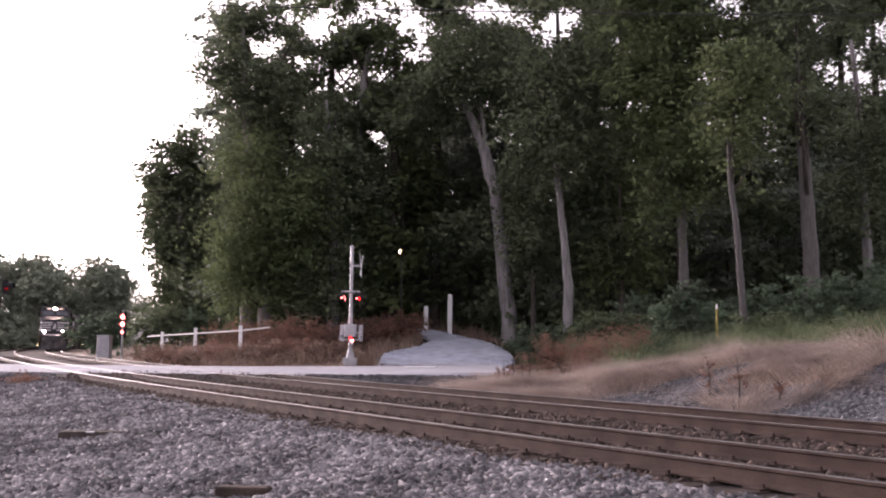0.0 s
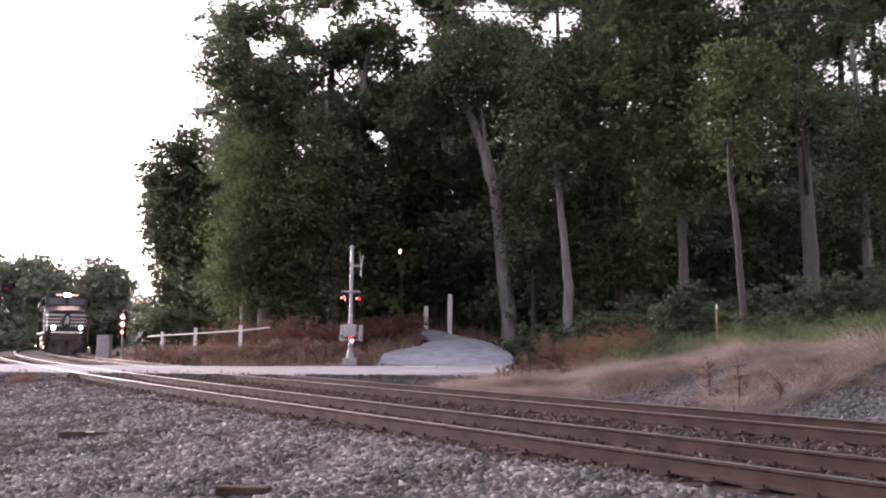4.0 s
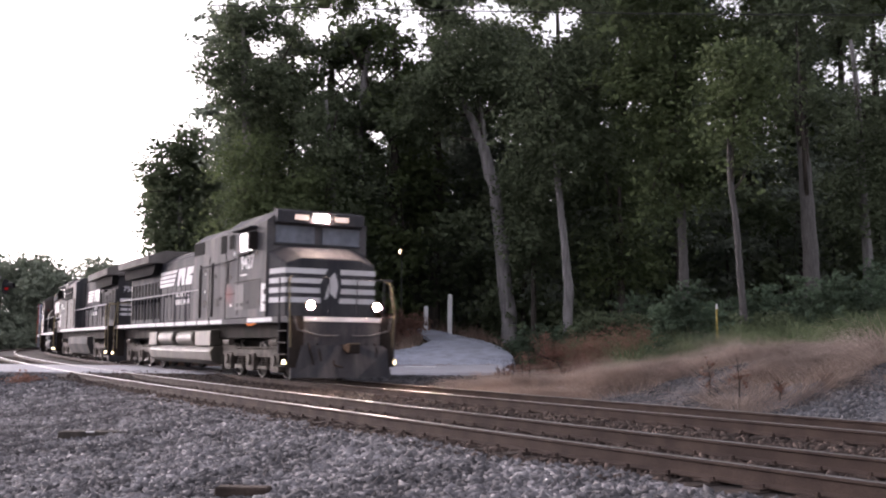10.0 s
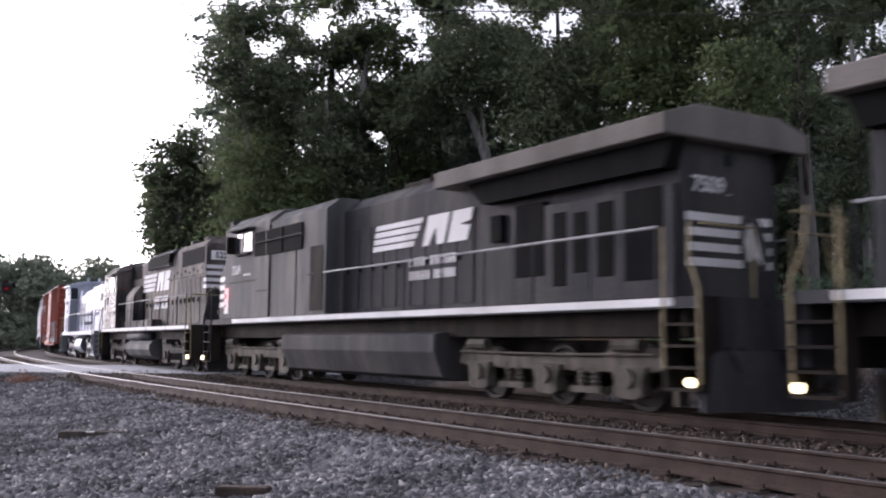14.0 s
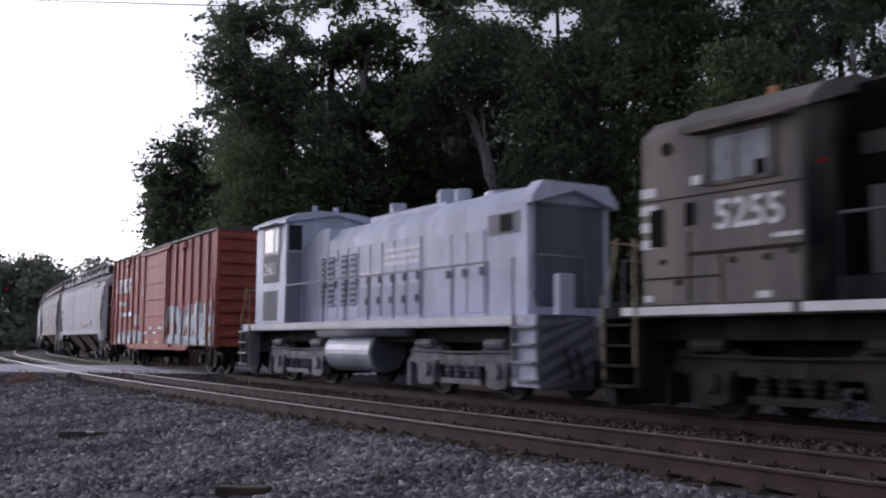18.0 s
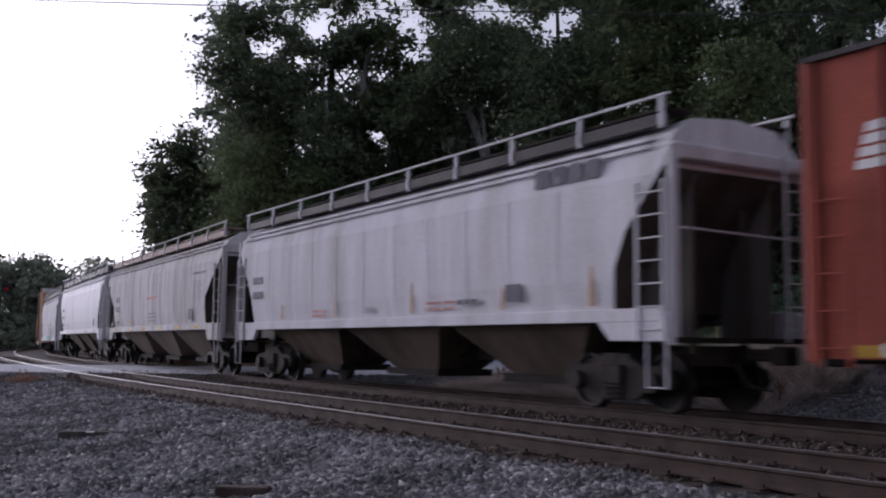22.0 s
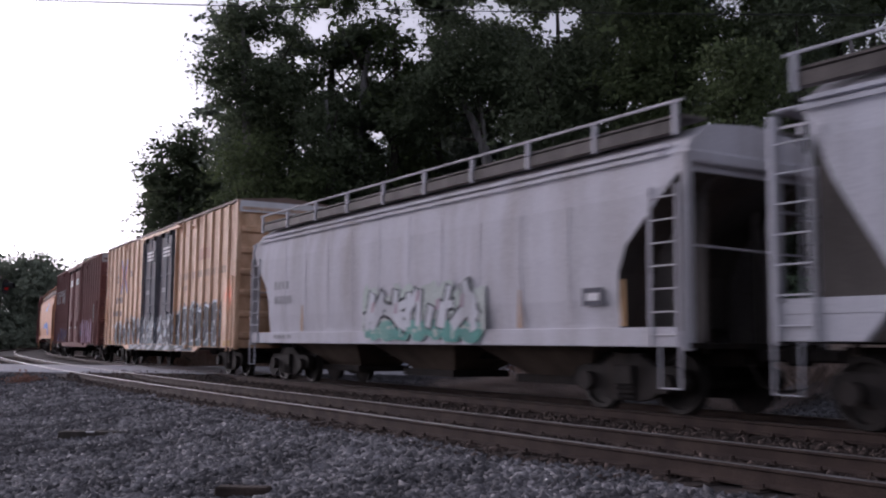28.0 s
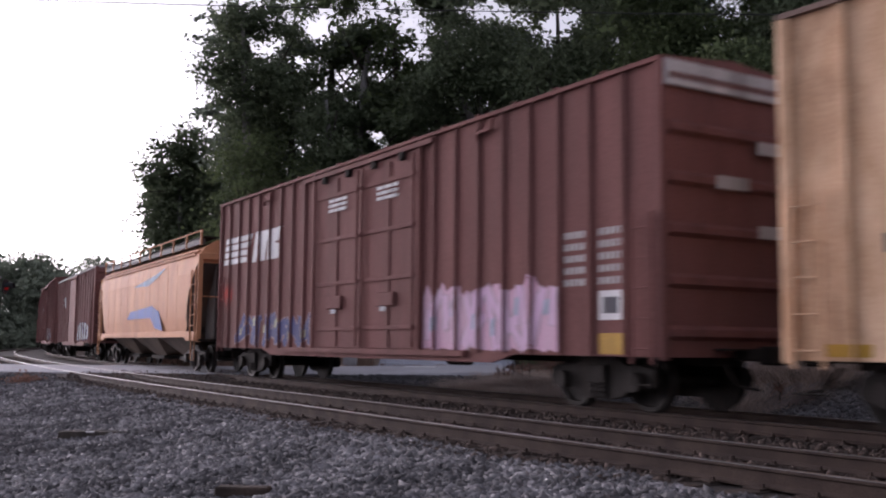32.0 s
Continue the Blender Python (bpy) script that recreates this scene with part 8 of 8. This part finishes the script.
        part("front_window", Shape().box(-4.31, -4.29, min(sy * 0.98, sy * 1.36), max(sy * 0.98, sy * 1.36), 3.45, 4.12), GLASS_DARK, car)
        part("cab_door", Shape().box(-4.31, -4.285, min(sy * 0.98, sy * 1.38), max(sy * 0.98, sy * 1.38), d + 0.05, 3.4), LOCO_SILVER_DULL, car)
        door_panels(car, [-3.0 + 0.58 * k for k in range(9)], d + 0.1, 3.3, sy * w, 0.52, pm, LOCO_SILVER_DULL)
        # darker lower leaves: the shade below the handrail is put into their colour
        door_panels(car, [-0.68 + 0.58 * k for k in range(5)], d + 0.14, 2.3, sy * (w + 0.02), 0.46, SILVER_SHADE, LOCO_SILVER_DULL)
        for a, b in ((-3.1, -2.85), (-2.7, -2.3), (-1.95, -1.6), (-1.45, -1.08)):
            louvres(car, a, b, 1.9, 3.15, sy * (w + 0.02), 9, SILVER_SHADE, False, DARK_SLATE)
        door_panels(car, [2.9, 3.5, 4.1], d + 0.1, 3.2, sy * (w + 0.03), 0.54, pm, LOCO_SILVER_DULL)
        part("grille", Shape().box(4.5, 5.5, sy * (w + 0.03), sy * (w + 0.045), 3.05, 3.45), LOCO_SILVER_DULL, car)
        part("dark_vent", Shape().box(4.9, 5.3, sy * (w + 0.045), sy * (w + 0.055), 3.1, 3.42), UNDER, car)
        bars(car, 0.3, 1.9, 2.75, 3.2, sy * (w + 0.02), 3, WHITE_PAINT, seed=8)
        bars(car, -0.9, 0.1, 2.55, 2.72, sy * (w + 0.02), 1, WHITE_PAINT, seed=9)
        handrail(car, -4.2, 5.2, sy * 1.45, 2.5, d, 9, LOCO_SILVER_DULL)
    for k in (0.32, -0.32):
        part("roof_horn", Shape().tube([(-5.0, k, 4.5), (-5.0, k, 4.78)], 0.08, 8), pm, car)
    part("fuel_tank", Shape().disc((-0.85, -0.85, 0.82), 0.46, 2.3, "x", 28), TANK_SILVER, car)
    for x in (0.34, -2.04):
        part("tank_head", Shape().disc((x, -0.85, 0.82), 0.43, 0.08, "x", 28), DARK_SLATE, car)
    part("fuel_tank", Shape().disc((-0.85, 0.85, 0.82), 0.46, 2.3, "x", 28), TANK_SILVER, car)
    for x in (0.34, -2.04):
        part("tank_head", Shape().disc((x, 0.85, 0.82), 0.43, 0.08, "x", 28), DARK_SLATE, car)
    part("air_reservoir", Shape().tube([(-2.4, -1.22, 1.32), (2.0, -1.22, 1.32)], 0.17, 12), LOCO_SILVER_DULL, car, smooth=True)
    for x in (-3.9, 3.9):
        loco_truck(car, x, 2, 2.5, TRUCK_SILVER, mid)
    for x, way in ((-half, -1), (fore, 1)):
        end_plate(car, x, way, d, LOCO_SILVER_DULL, False)
        end_steps(car, x, way, d, LOCO_SILVER_DULL, HANDRAIL_YELLOW if way < 0 else LOCO_SILVER_DULL, False)
    # plain slate boards at the leading corners, a striped plate across the end
    for sy in (-1, 1):
        part("step_board", Shape().box(fore - 0.75, fore + 0.02, sy * 1.38, sy * 1.46, 0.3, d), SILVER_SHADE, car, "plain slate-grey corner board")
        board = part("end_board", Shape().box(fore + 0.02, fore + 0.05, min(sy * 0.3, sy * 1.46), max(sy * 0.3, sy * 1.46), 0.25, d), DARK_SLATE, car, "dark end board with pale slanted stripes")
        for k in range(6):
            z = 0.0 + 0.26 * k
            lo, hi = max(z, 0.27), max(z + 0.13, 0.27)
            top = d - 0.02
            part("hazard_stripe", Shape().prism([(sy * 1.44, lo), (sy * 1.44, hi), (sy * 0.32, min(z + 0.63, top)), (sy * 0.32, min(z + 0.5, top))], fore + 0.05, fore + 0.056, "x"), LOCO_SILVER_DULL, board)
    part("control_box", Shape().box(fore - 0.25, fore - 0.1, -0.95, -0.6, d, d + 0.72), LOCO_SILVER, car, "pale upright box on the end platform", bevel=0.02)
    CARS.append((car, mid, 3.9))
    return car


SIDE.clear()
# ---- the train itself, from the leading engine back ----
ge_loco("black six-axle diesel locomotive with white nose bars, headlights lit", 47.0, True, "9427", True, True)
ge_loco("dusty black six-axle diesel locomotive running radiator end first", 24.45, False, "7509", False, False)
geep("black four-axle diesel locomotive with a high nose, long hood leading", 1.65)
switcher("plain silver end-cab switching locomotive", -15.75)

car, h, y = boxcar("rust-red boxcar with a sliding door and whitish graffiti", -32.7, 15.7, 4.55, BOX_RED, ROOF_DARK, 16, (-1.64, 1.6, 1, BOX_RED), end_ribs=9, sill=0.88)
emblem(car, -6.3, 3.08, 1.1, 0.56, y, 0.72)
for k, (a, b, z) in enumerate(((-5.9, -5.4, 2.5), (-6.0, -4.2, 2.05), (-6.6, -6.2, 2.55))):
    bars(car, a, b, z, z + 0.28, y, 1, WHITE_PAINT, seed=11 + k)
plate(car, "patch", -3.54, -2.76, 1.66, 2.1, y, HOP_GREY, "pale paint patch")
plate(car, "patch", -1.95, -1.75, 2.75, 2.9, y, WHITE_PAINT)
plate(car, "patch", -1.95, -1.75, 2.95, 3.1, y, WHITE_PAINT)
plate(car, "whitewash", 1.75, 7.7, 0.9, 1.2, y, SPRAY_WHITE, "white overspray along the sill")
block_piece(car, 1.8, 7.6, 1.12, 2.38, y - 0.004, SPRAY_WHITE, SPRAY_PALE, 9, 21, None, 0.06, SPRAY_BLUE, 0.9, 0.0)
block_piece(car, 1.9, 7.5, 0.92, 1.25, y - 0.024, SPRAY_PALE, SPRAY_WHITE, 14, 23, None, 0.03, SPRAY_BLUE, 0.9)
plate(car, "sprayed_patch", 6.6, 7.3, 1.32, 1.5, y - 0.03, YELLOW_TAPE, "yellow sprayed patch")
plate(car, "sprayed_patch", 5.6, 6.2, 1.75, 1.95, y - 0.03, SPRAY_MINT, "mint sprayed patch")
block_piece(car, -6.9, -2.2, 0.92, 1.45, y, SPRAY_WHITE, SPRAY_PALE, 9, 22, None, 0.05, SPRAY_BLUE, 0.9)
for k in range(4):
    bars(car, -1.4 + 0.75 * k, -0.9 + 0.75 * k, 1.3 + 0.18 * (k % 2), 1.42 + 0.18 * (k % 2), y, 1, WHITE_PAINT, seed=12 + k)
for a in (-7.3, -3.6, -1.2, 0.4, 3.4, 6.3):
    plate(car, "reflector", a, a + 0.5, 0.90, 1.04, y, YELLOW_TAPE, "yellow reflector strip")

ROUND = ((0.18, 3.6), (0.5, 3.2), (0.95, 2.7), (1.2, 2.2), (1.3, 1.52))
car, h, y = hopper("pale grey covered hopper with rounded sides and dark lettering", -50.6, 17.6, 4.45, HOP_GREY, 3, ends=ROUND, sill=1.5)
plate(car, "faded_mark", 5.6, 5.95, 3.62, 3.92, y + 0.02, DARK_MARK, slant=0.05)
plate(car, "faded_mark", 6.05, 6.4, 3.62, 3.92, y + 0.02, DARK_MARK, slant=0.05)
plate(car, "faded_mark", 6.5, 6.8, 3.62, 3.92, y + 0.02, DARK_MARK, slant=0.05)
plate(car, "faded_mark", 6.9, 7.25, 3.62, 3.92, y + 0.02, DARK_MARK, slant=0.05)
letter_bars(car, -7.4, -6.6, 2.6, 2.8, y, 4, DARK_MARK)
letter_bars(car, -7.4, -6.6, 2.2, 2.4, y, 5, DARK_MARK)
plate(car, "data_panel", 4.8, 5.25, 1.75, 2.05, y, DARK_MARK)
bars(car, 3.2, 3.9, 1.75, 1.9, y, 1, DARK_MARK, seed=34)
for k, (a, z) in enumerate(((-5.4, 2.0), (-2.2, 2.15), (1.4, 2.3), (4.6, 2.0), (7.0, 2.4))):
    part("rust_streak", painted([(a, 1.62), (a + 0.11, 1.62), (a + 0.07, z), (a + 0.03, z)], y + 0.03), RUST_RUN, car, "ochre rust streak")
letter_bars(car, -3.4, -2.6, 1.74, 1.8, y + 0.03, 9, RED_FADE)
letter_bars(car, -3.4, -2.6, 1.63, 1.69, y + 0.03, 9, RED_FADE)
letter_bars(car, 2.0, 3.1, 1.78, 1.84, y + 0.03, 11, RED_FADE)
letter_bars(car, 2.0, 3.1, 1.66, 1.72, y + 0.03, 11, RED_FADE)
letter_bars(car, -0.6, -0.2, 1.68, 1.8, y + 0.03, 4, FADED_GREY)

STRAIGHT = ((0.12, 3.65), (0.9, 3.05), (1.7, 2.45), (1.74, 2.0), (1.78, 1.56))
car, h, y = hopper("grimy grey covered hopper streaked with dirt", -69.6, 17.7, 4.5, HOP_DIRTY, 3, ends=STRAIGHT, roofc=ROOF_BROWN)
letter_bars(car, -6.65, -5.7, 2.68, 2.9, y, 4, DARK_MARK)
letter_bars(car, -6.65, -5.7, 2.25, 2.47, y, 5, DARK_MARK)
letter_bars(car, -6.7, -5.7, 1.75, 1.88, y, 6, DARK_MARK)
for k in range(6):
    letter_bars(car, 5.75, 6.85 - 0.15 * (k % 2), 2.4 + 0.11 * k, 2.45 + 0.11 * k, y, 14, FADED_GREY)
letter_bars(car, 5.75, 7.3, 3.22, 3.29, y, 13, DARK_MARK)
letter_bars(car, -0.81, 0.89, 2.62, 2.71, y, 16, RED_FADE)
for k in range(3):
    bars(car, -0.66, 0.88, 1.78 + 0.14 * k, 1.82 + 0.14 * k, y, 1, DARK_MARK, seed=38 + k)
plate(car, "data_panel", 5.3, 5.7, 1.75, 2.1, y, DARK_MARK)
plate(car, "patch", -7.4, -7.1, 1.7, 1.9, y, DARK_MARK)
plate(car, "reflector", -3.85, -3.5, 1.76, 1.9, y, YELLOW_TAPE)
for a in (-6.7, -3.7, -1.5, 1.1, 3.6, 6.0):
    plate(car, "reflector", a, a + 0.5, 1.45, 1.56, y + 0.02, YELLOW_TAPE, "yellow reflector strip")

car, h, y = hopper("light grey covered hopper, clean sides and brown chutes", -88.3, 17.7, 4.5, HOP_WHITE, 3, roofc=GRIMY_GREY)
for k in range(3):
    letter_bars(car, -6.76, -5.8, 2.72 - 0.42 * k, 2.9 - 0.44 * k, y, 4 + k, DARK_MARK)
plate(car, "data_panel", 6.0, 6.4, 1.75, 2.1, y, DARK_MARK)
plate(car, "reflector", -4.07, -3.7, 1.78, 1.92, y, YELLOW_TAPE)
for a in (-7.0, -4.1, -1.0, 3.0, 6.0):
    plate(car, "reflector", a, a + 0.5, 1.45, 1.56, y + 0.02, YELLOW_TAPE, "yellow reflector strip")

DEEP = ((0.12, 3.5), (0.6, 3.05), (1.2, 2.5), (1.38, 2.1), (1.4, 1.3))
car, h, y = hopper("pale grey covered hopper with teal and white graffiti", -107.3, 16.7, 4.3, HOP_GREY, 3, ends=DEEP, sill=1.22, skirt=0.22, drop=1.0, roofc=GRIMY_GREY)
tag_piece(car, -1.2, 3.3, 1.08, 1.5, y - 0.006, SPRAY_TEAL, SPRAY_TEAL, 7, 42, None, 0.04, SPRAY_MINT, 1.03)
block_piece(car, -1.2, 3.3, 1.26, 2.2, y - 0.012, SPRAY_WHITE, SPRAY_BLACK, 5, 44, SPRAY_MINT, 0.07, SPRAY_LILAC, 1.03, 0.1)
letter_bars(car, -6.5, -5.5, 2.4, 2.6, y, 4, FADED_GREY)
letter_bars(car, -6.5, -5.3, 2.02, 2.22, y, 6, FADED_GREY)
letter_bars(car, -6.5, -5.3, 1.12, 1.22, y, 9, FADED_GREY)
plate(car, "data_panel", 6.15, 6.65, 1.62, 1.9, y, DARK_MARK)
plate(car, "data_text", 6.25, 6.55, 1.7, 1.82, y - 0.004, WHITE_PAINT)
for a in (4.4, 7.0, -4.8):
    part("rust_streak", painted([(a, 1.3), (a + 0.12, 1.3), (a + 0.09, 2.0), (a + 0.03, 2.0)], y + 0.03), RUST_RUN, car, "ochre rust streak")

car, h, y = boxcar("faded yellow high-cube boxcar with black double doors and graffiti", -125.2, 19.05, 5.2, BOX_YELLOW, ROOF_BROWN, 22, (-2.34, 2.61, 2, DOOR_BLACK), end_ribs=7, sill=0.85)
part("end_cap", Shape().box(h + 0.06, h + 0.09, -1.5, 1.5, 4.85, 5.18), WHITE_PAINT, car, "white panel at the top of the end")
for k in range(3):
    plate(car, "faded_mark", 5.36 + 0.52 * k, 5.74 + 0.52 * k, 3.68, 4.05, y, FADED_RED, slant=0.1)
letter_bars(car, 3.2, 8.6, 3.12, 3.34, y, 26, FADED_LETTER)
letter_bars(car, 3.3, 4.1, 2.75, 2.92, y, 4, FADED_LETTER)
for a in (1, -1):
    part("cross_mark", painted([(-6.1 - 0.62 * a - 0.12, 3.05), (-6.1 - 0.62 * a + 0.12, 3.05), (-6.1 + 0.62 * a + 0.12, 4.5), (-6.1 + 0.62 * a - 0.12, 4.5)], y, 0.004 + 0.003 * (a > 0)), FADED_BLUE, car)
    for up in (1, -1):
        part("cross_mark", painted([(-6.1 + 0.16 * a, 3.775), (-6.1 + 0.34 * a, 3.775), (-6.1 + 0.72 * a, 3.775 + 0.5 * up), (-6.1 + 0.54 * a, 3.775 + 0.5 * up)][::a * up], y, 0.010), RED_FADE, car)
letter_bars(car, -7.6, -6.2, 2.66, 2.9, y, 4, DARK_MARK)
letter_bars(car, -8.2, -6.0, 2.1, 2.32, y, 6, DARK_MARK)
for a, z in ((-7.5, 3.75), (-7.5, 3.55), (-4.9, 3.85), (-4.9, 3.7)):
    letter_bars(car, a, a + 0.5, z, z + 0.12, y, 4, DARK_MARK)
block_piece(car, -7.5, -2.9, 0.88, 1.95, y, SPRAY_BLACK, SPRAY_WHITE, 5, 54, None, 0.17, SPRAY_WHITE, 0.87, 0.2)
block_piece(car, -2.4, 3.2, 0.9, 1.95, y, SPRAY_BLACK, SPRAY_PALE, 6, 55, SPRAY_SLATE, 0.13, SPRAY_BLUE, 0.87)
sill_y = -1.49 - 0.04
part("rail_overspray", Shape().box(-4.1, 4.3, -1.616, -1.61, 0.795, 0.895), SPRAY_SLATE, car, "dark overspray on the door rail")
srng = random.Random(91)
x0 = -4.0
while x0 < 3.6:
    w = srng.uniform(0.3, 1.1)
    part("sill_stroke", Shape().prism([(x0, 0.80), (x0 + w * 0.6, 0.80), (x0 + w, srng.uniform(0.83, 0.87)), (x0 + w * 0.7, 0.89), (x0 + w * 0.2, srng.uniform(0.82, 0.88))], -1.622, -1.616), SPRAY_WHITE if x0 < -1.6 else SPRAY_PALE, car)
    x0 += w * srng.uniform(1.0, 1.9)
part("sill_overspray", Shape().box(-4.6, 5.0, sill_y - 0.006, sill_y, 0.70, 0.84), SPRAY_SLATE, car, "dark overspray along the sill")
x0 = -4.5
while x0 < 4.0:
    w = srng.uniform(0.4, 1.2)
    part("sill_stroke", Shape().prism([(x0, 0.71), (x0 + w * 0.5, 0.70), (x0 + w, srng.uniform(0.74, 0.80)), (x0 + w * 0.8, 0.835), (x0 + w * 0.3, srng.uniform(0.75, 0.82))], sill_y - 0.012, sill_y - 0.006), SPRAY_WHITE if x0 < -1.6 else SPRAY_PALE, car)
    x0 += w * srng.uniform(1.1, 2.0)
tag_piece(car, 3.35, 7.9, 0.86, 2.3, y, SPRAY_BLACK, SPRAY_PALE, 4, 56, SPRAY_SLATE, 0.07, SPRAY_PALE, 0.87)
for x0 in (-1.75, 0.75):
    bars(car, x0 + 0.2, x0 + 1.2, 4.1, 4.5, y, 3, WHITE_PAINT, seed=57)
    bars(car, x0 + 0.1, x0 + 0.7, 2.82, 3.0, y, 2, FADED_GREY, seed=58)
for x0 in (-1.95, -0.12, 0.4, 2.25):
    part("lock_rod", Shape().tube([(x0, y - 0.03, 1.0), (x0, y - 0.03, 4.95)], 0.028, 6), DOOR_BLACK, car, "vertical locking rod on the door")
plate(car, "patch", -8.1, -7.5, 1.55, 1.75, y, WHITE_PAINT)
for a in (-9.0, 8.3):
    plate(car, "reflector", a, a + 0.6, 0.9, 1.05, y, YELLOW_TAPE, "yellow reflector strip")

car, h, y = boxcar("brown high-cube boxcar with double doors, pink graffiti", -146.3, 19.0, 5.2, BOX_BROWN, BOX_BROWN, 24, (-2.5, 2.59, 2, BOX_BROWN), end_ribs=6, sill=0.85)
part("end_cap", Shape().box(h + 0.06, h + 0.09, -1.5, 1.5, 4.8, 5.18), HOP_DIRTY, car)
emblem(car, -6.9, 3.3, 1.3, 0.8, y, 1.7)
block_piece(car, 2.9, 7.0, 0.92, 2.1, y, SPRAY_PINK, SPRAY_LILAC, 6, 61, SPRAY_PINKWASH, 0.04, SPRAY_BLUE, 0.87)
block_piece(car, -8.0, -2.7, 0.88, 1.8, y, SPRAY_NAVY, SPRAY_LILAC, 6, 62, None, 0.03, SPRAY_STRAW, 0.87, 0.25)
for x0 in (-1.6, 0.85):
    bars(car, x0, x0 + 0.95, 4.1, 4.45, y, 3, WHITE_PAINT, seed=63)
    plate(car, "latch_plate", x0 + 0.2, x0 + 0.45, 1.7, 2.0, y, HOP_GREY)
for k in range(5):
    letter_bars(car, 7.25, 7.8, 1.95 + 0.19 * k, 2.06 + 0.19 * k, y, 5, HOP_DIRTY)
    letter_bars(car, 8.1, 8.7, 1.95 + 0.19 * k, 2.06 + 0.19 * k, y, 5, HOP_DIRTY)
plate(car, "reflector", 8.1, 8.7, 0.88, 1.2, y, YELLOW_TAPE, "yellow reflector strip")
plate(car, "data_panel", 8.1, 8.65, 1.4, 1.85, y, WHITE_PAINT)
plate(car, "data_text", 8.2, 8.55, 1.5, 1.75, y - 0.004, DARK_MARK)
for k, (a, z) in enumerate(((0.4, 4.5), (0.4, 3.2), (-0.5, 3.9))):
    part("end_note", Shape().box(h + 0.1, h + 0.105, a, a + 0.7, z - 0.55, z - 0.35), HOP_DIRTY, car)

car, h, y = hopper("faded orange covered hopper with blue swooshes", -167.6, 17.3, 4.45, HOP_ORANGE, 3, ends=ROUND, sill=1.3, drop=1.05)
part("blue_swoosh", Shape().prism([(-2.0, 1.9), (2.2, 1.9), (3.0, 1.5), (4.2, 1.4), (3.6, 2.1), (2.4, 2.35), (-1.4, 2.2)], y, y - 0.004), BLUE_MARK, car)
part("blue_swoosh", Shape().prism([(-1.0, 3.2), (2.8, 3.5), (4.4, 3.7), (3.2, 3.4), (1.6, 3.15)], y + 0.02, y + 0.016), SPRAY_BLUE, car)

lead = -186.3
for k, (n, top, col) in enumerate(((16.5, 4.7, BOX_BROWN), (18.8, 5.15, BOX_BROWN), (15.7, 4.6, BOX_BROWN), (16.5, 4.7, BOX_RED))):
    car, h, y = boxcar(("dark brown boxcar with a white marking", "tall brown boxcar with graffiti low on its side", "dull brown boxcar with a single white patch", "rust-red boxcar far down the train")[k], lead, n, top, col, HOP_DIRTY if k == 0 else col, 18, (-2.0, 1.0, 1 + k % 2, col))
    plate(car, "patch", -5.0, -3.8, 3.0, 3.6, y, WHITE_PAINT)
    if k < 2:
        tag_piece(car, 2.0, 6.0, 1.0, 2.0, y, SPRAY_WHITE, SPRAY_NAVY, 5, 70 + k, None, 0.04, None, 0.95)
    lead -= n + 1.9


# ---- running ----
def travelled(t):
    return 9.2457 * (t - 16) + 0.0276 * (t - 16) ** 2 / 2


def motions():
    """The train rolls along the far track; its wheels turn while they pass."""
    for car, mid, reach in CARS:
        rows = []
        for k in range(65):
            t = k * 0.5
            s = mid + travelled(t)
            a, b = on_track(s + reach), on_track(s - reach)
            turn = math.degrees(math.atan2(a[1] - b[1], a[0] - b[0]))
            rows.append((t, pose((a[0] + b[0]) / 2, (a[1] + b[1]) / 2, 0, 0, 0, turn)))
        walk(car, rows)
    for ws, x, r, place in WHEELS:
        rows = []
        t0, t1 = 0.0, 32.0
        for k in range(481):
            t = k / 15
            s = place + travelled(t)
            if -75 < s < 22:
                rows.append((t, pose(x, 0, r, 0, math.degrees(travelled(t) / r) % 360, 0)))
        if not rows:
            continue
        if rows[0][0] > 0:
            rows.insert(0, (0.0, rows[0][1]))
        if rows[-1][0] < 32:
            rows.append((32.0, rows[-1][1]))
        walk(ws, rows)


motions()
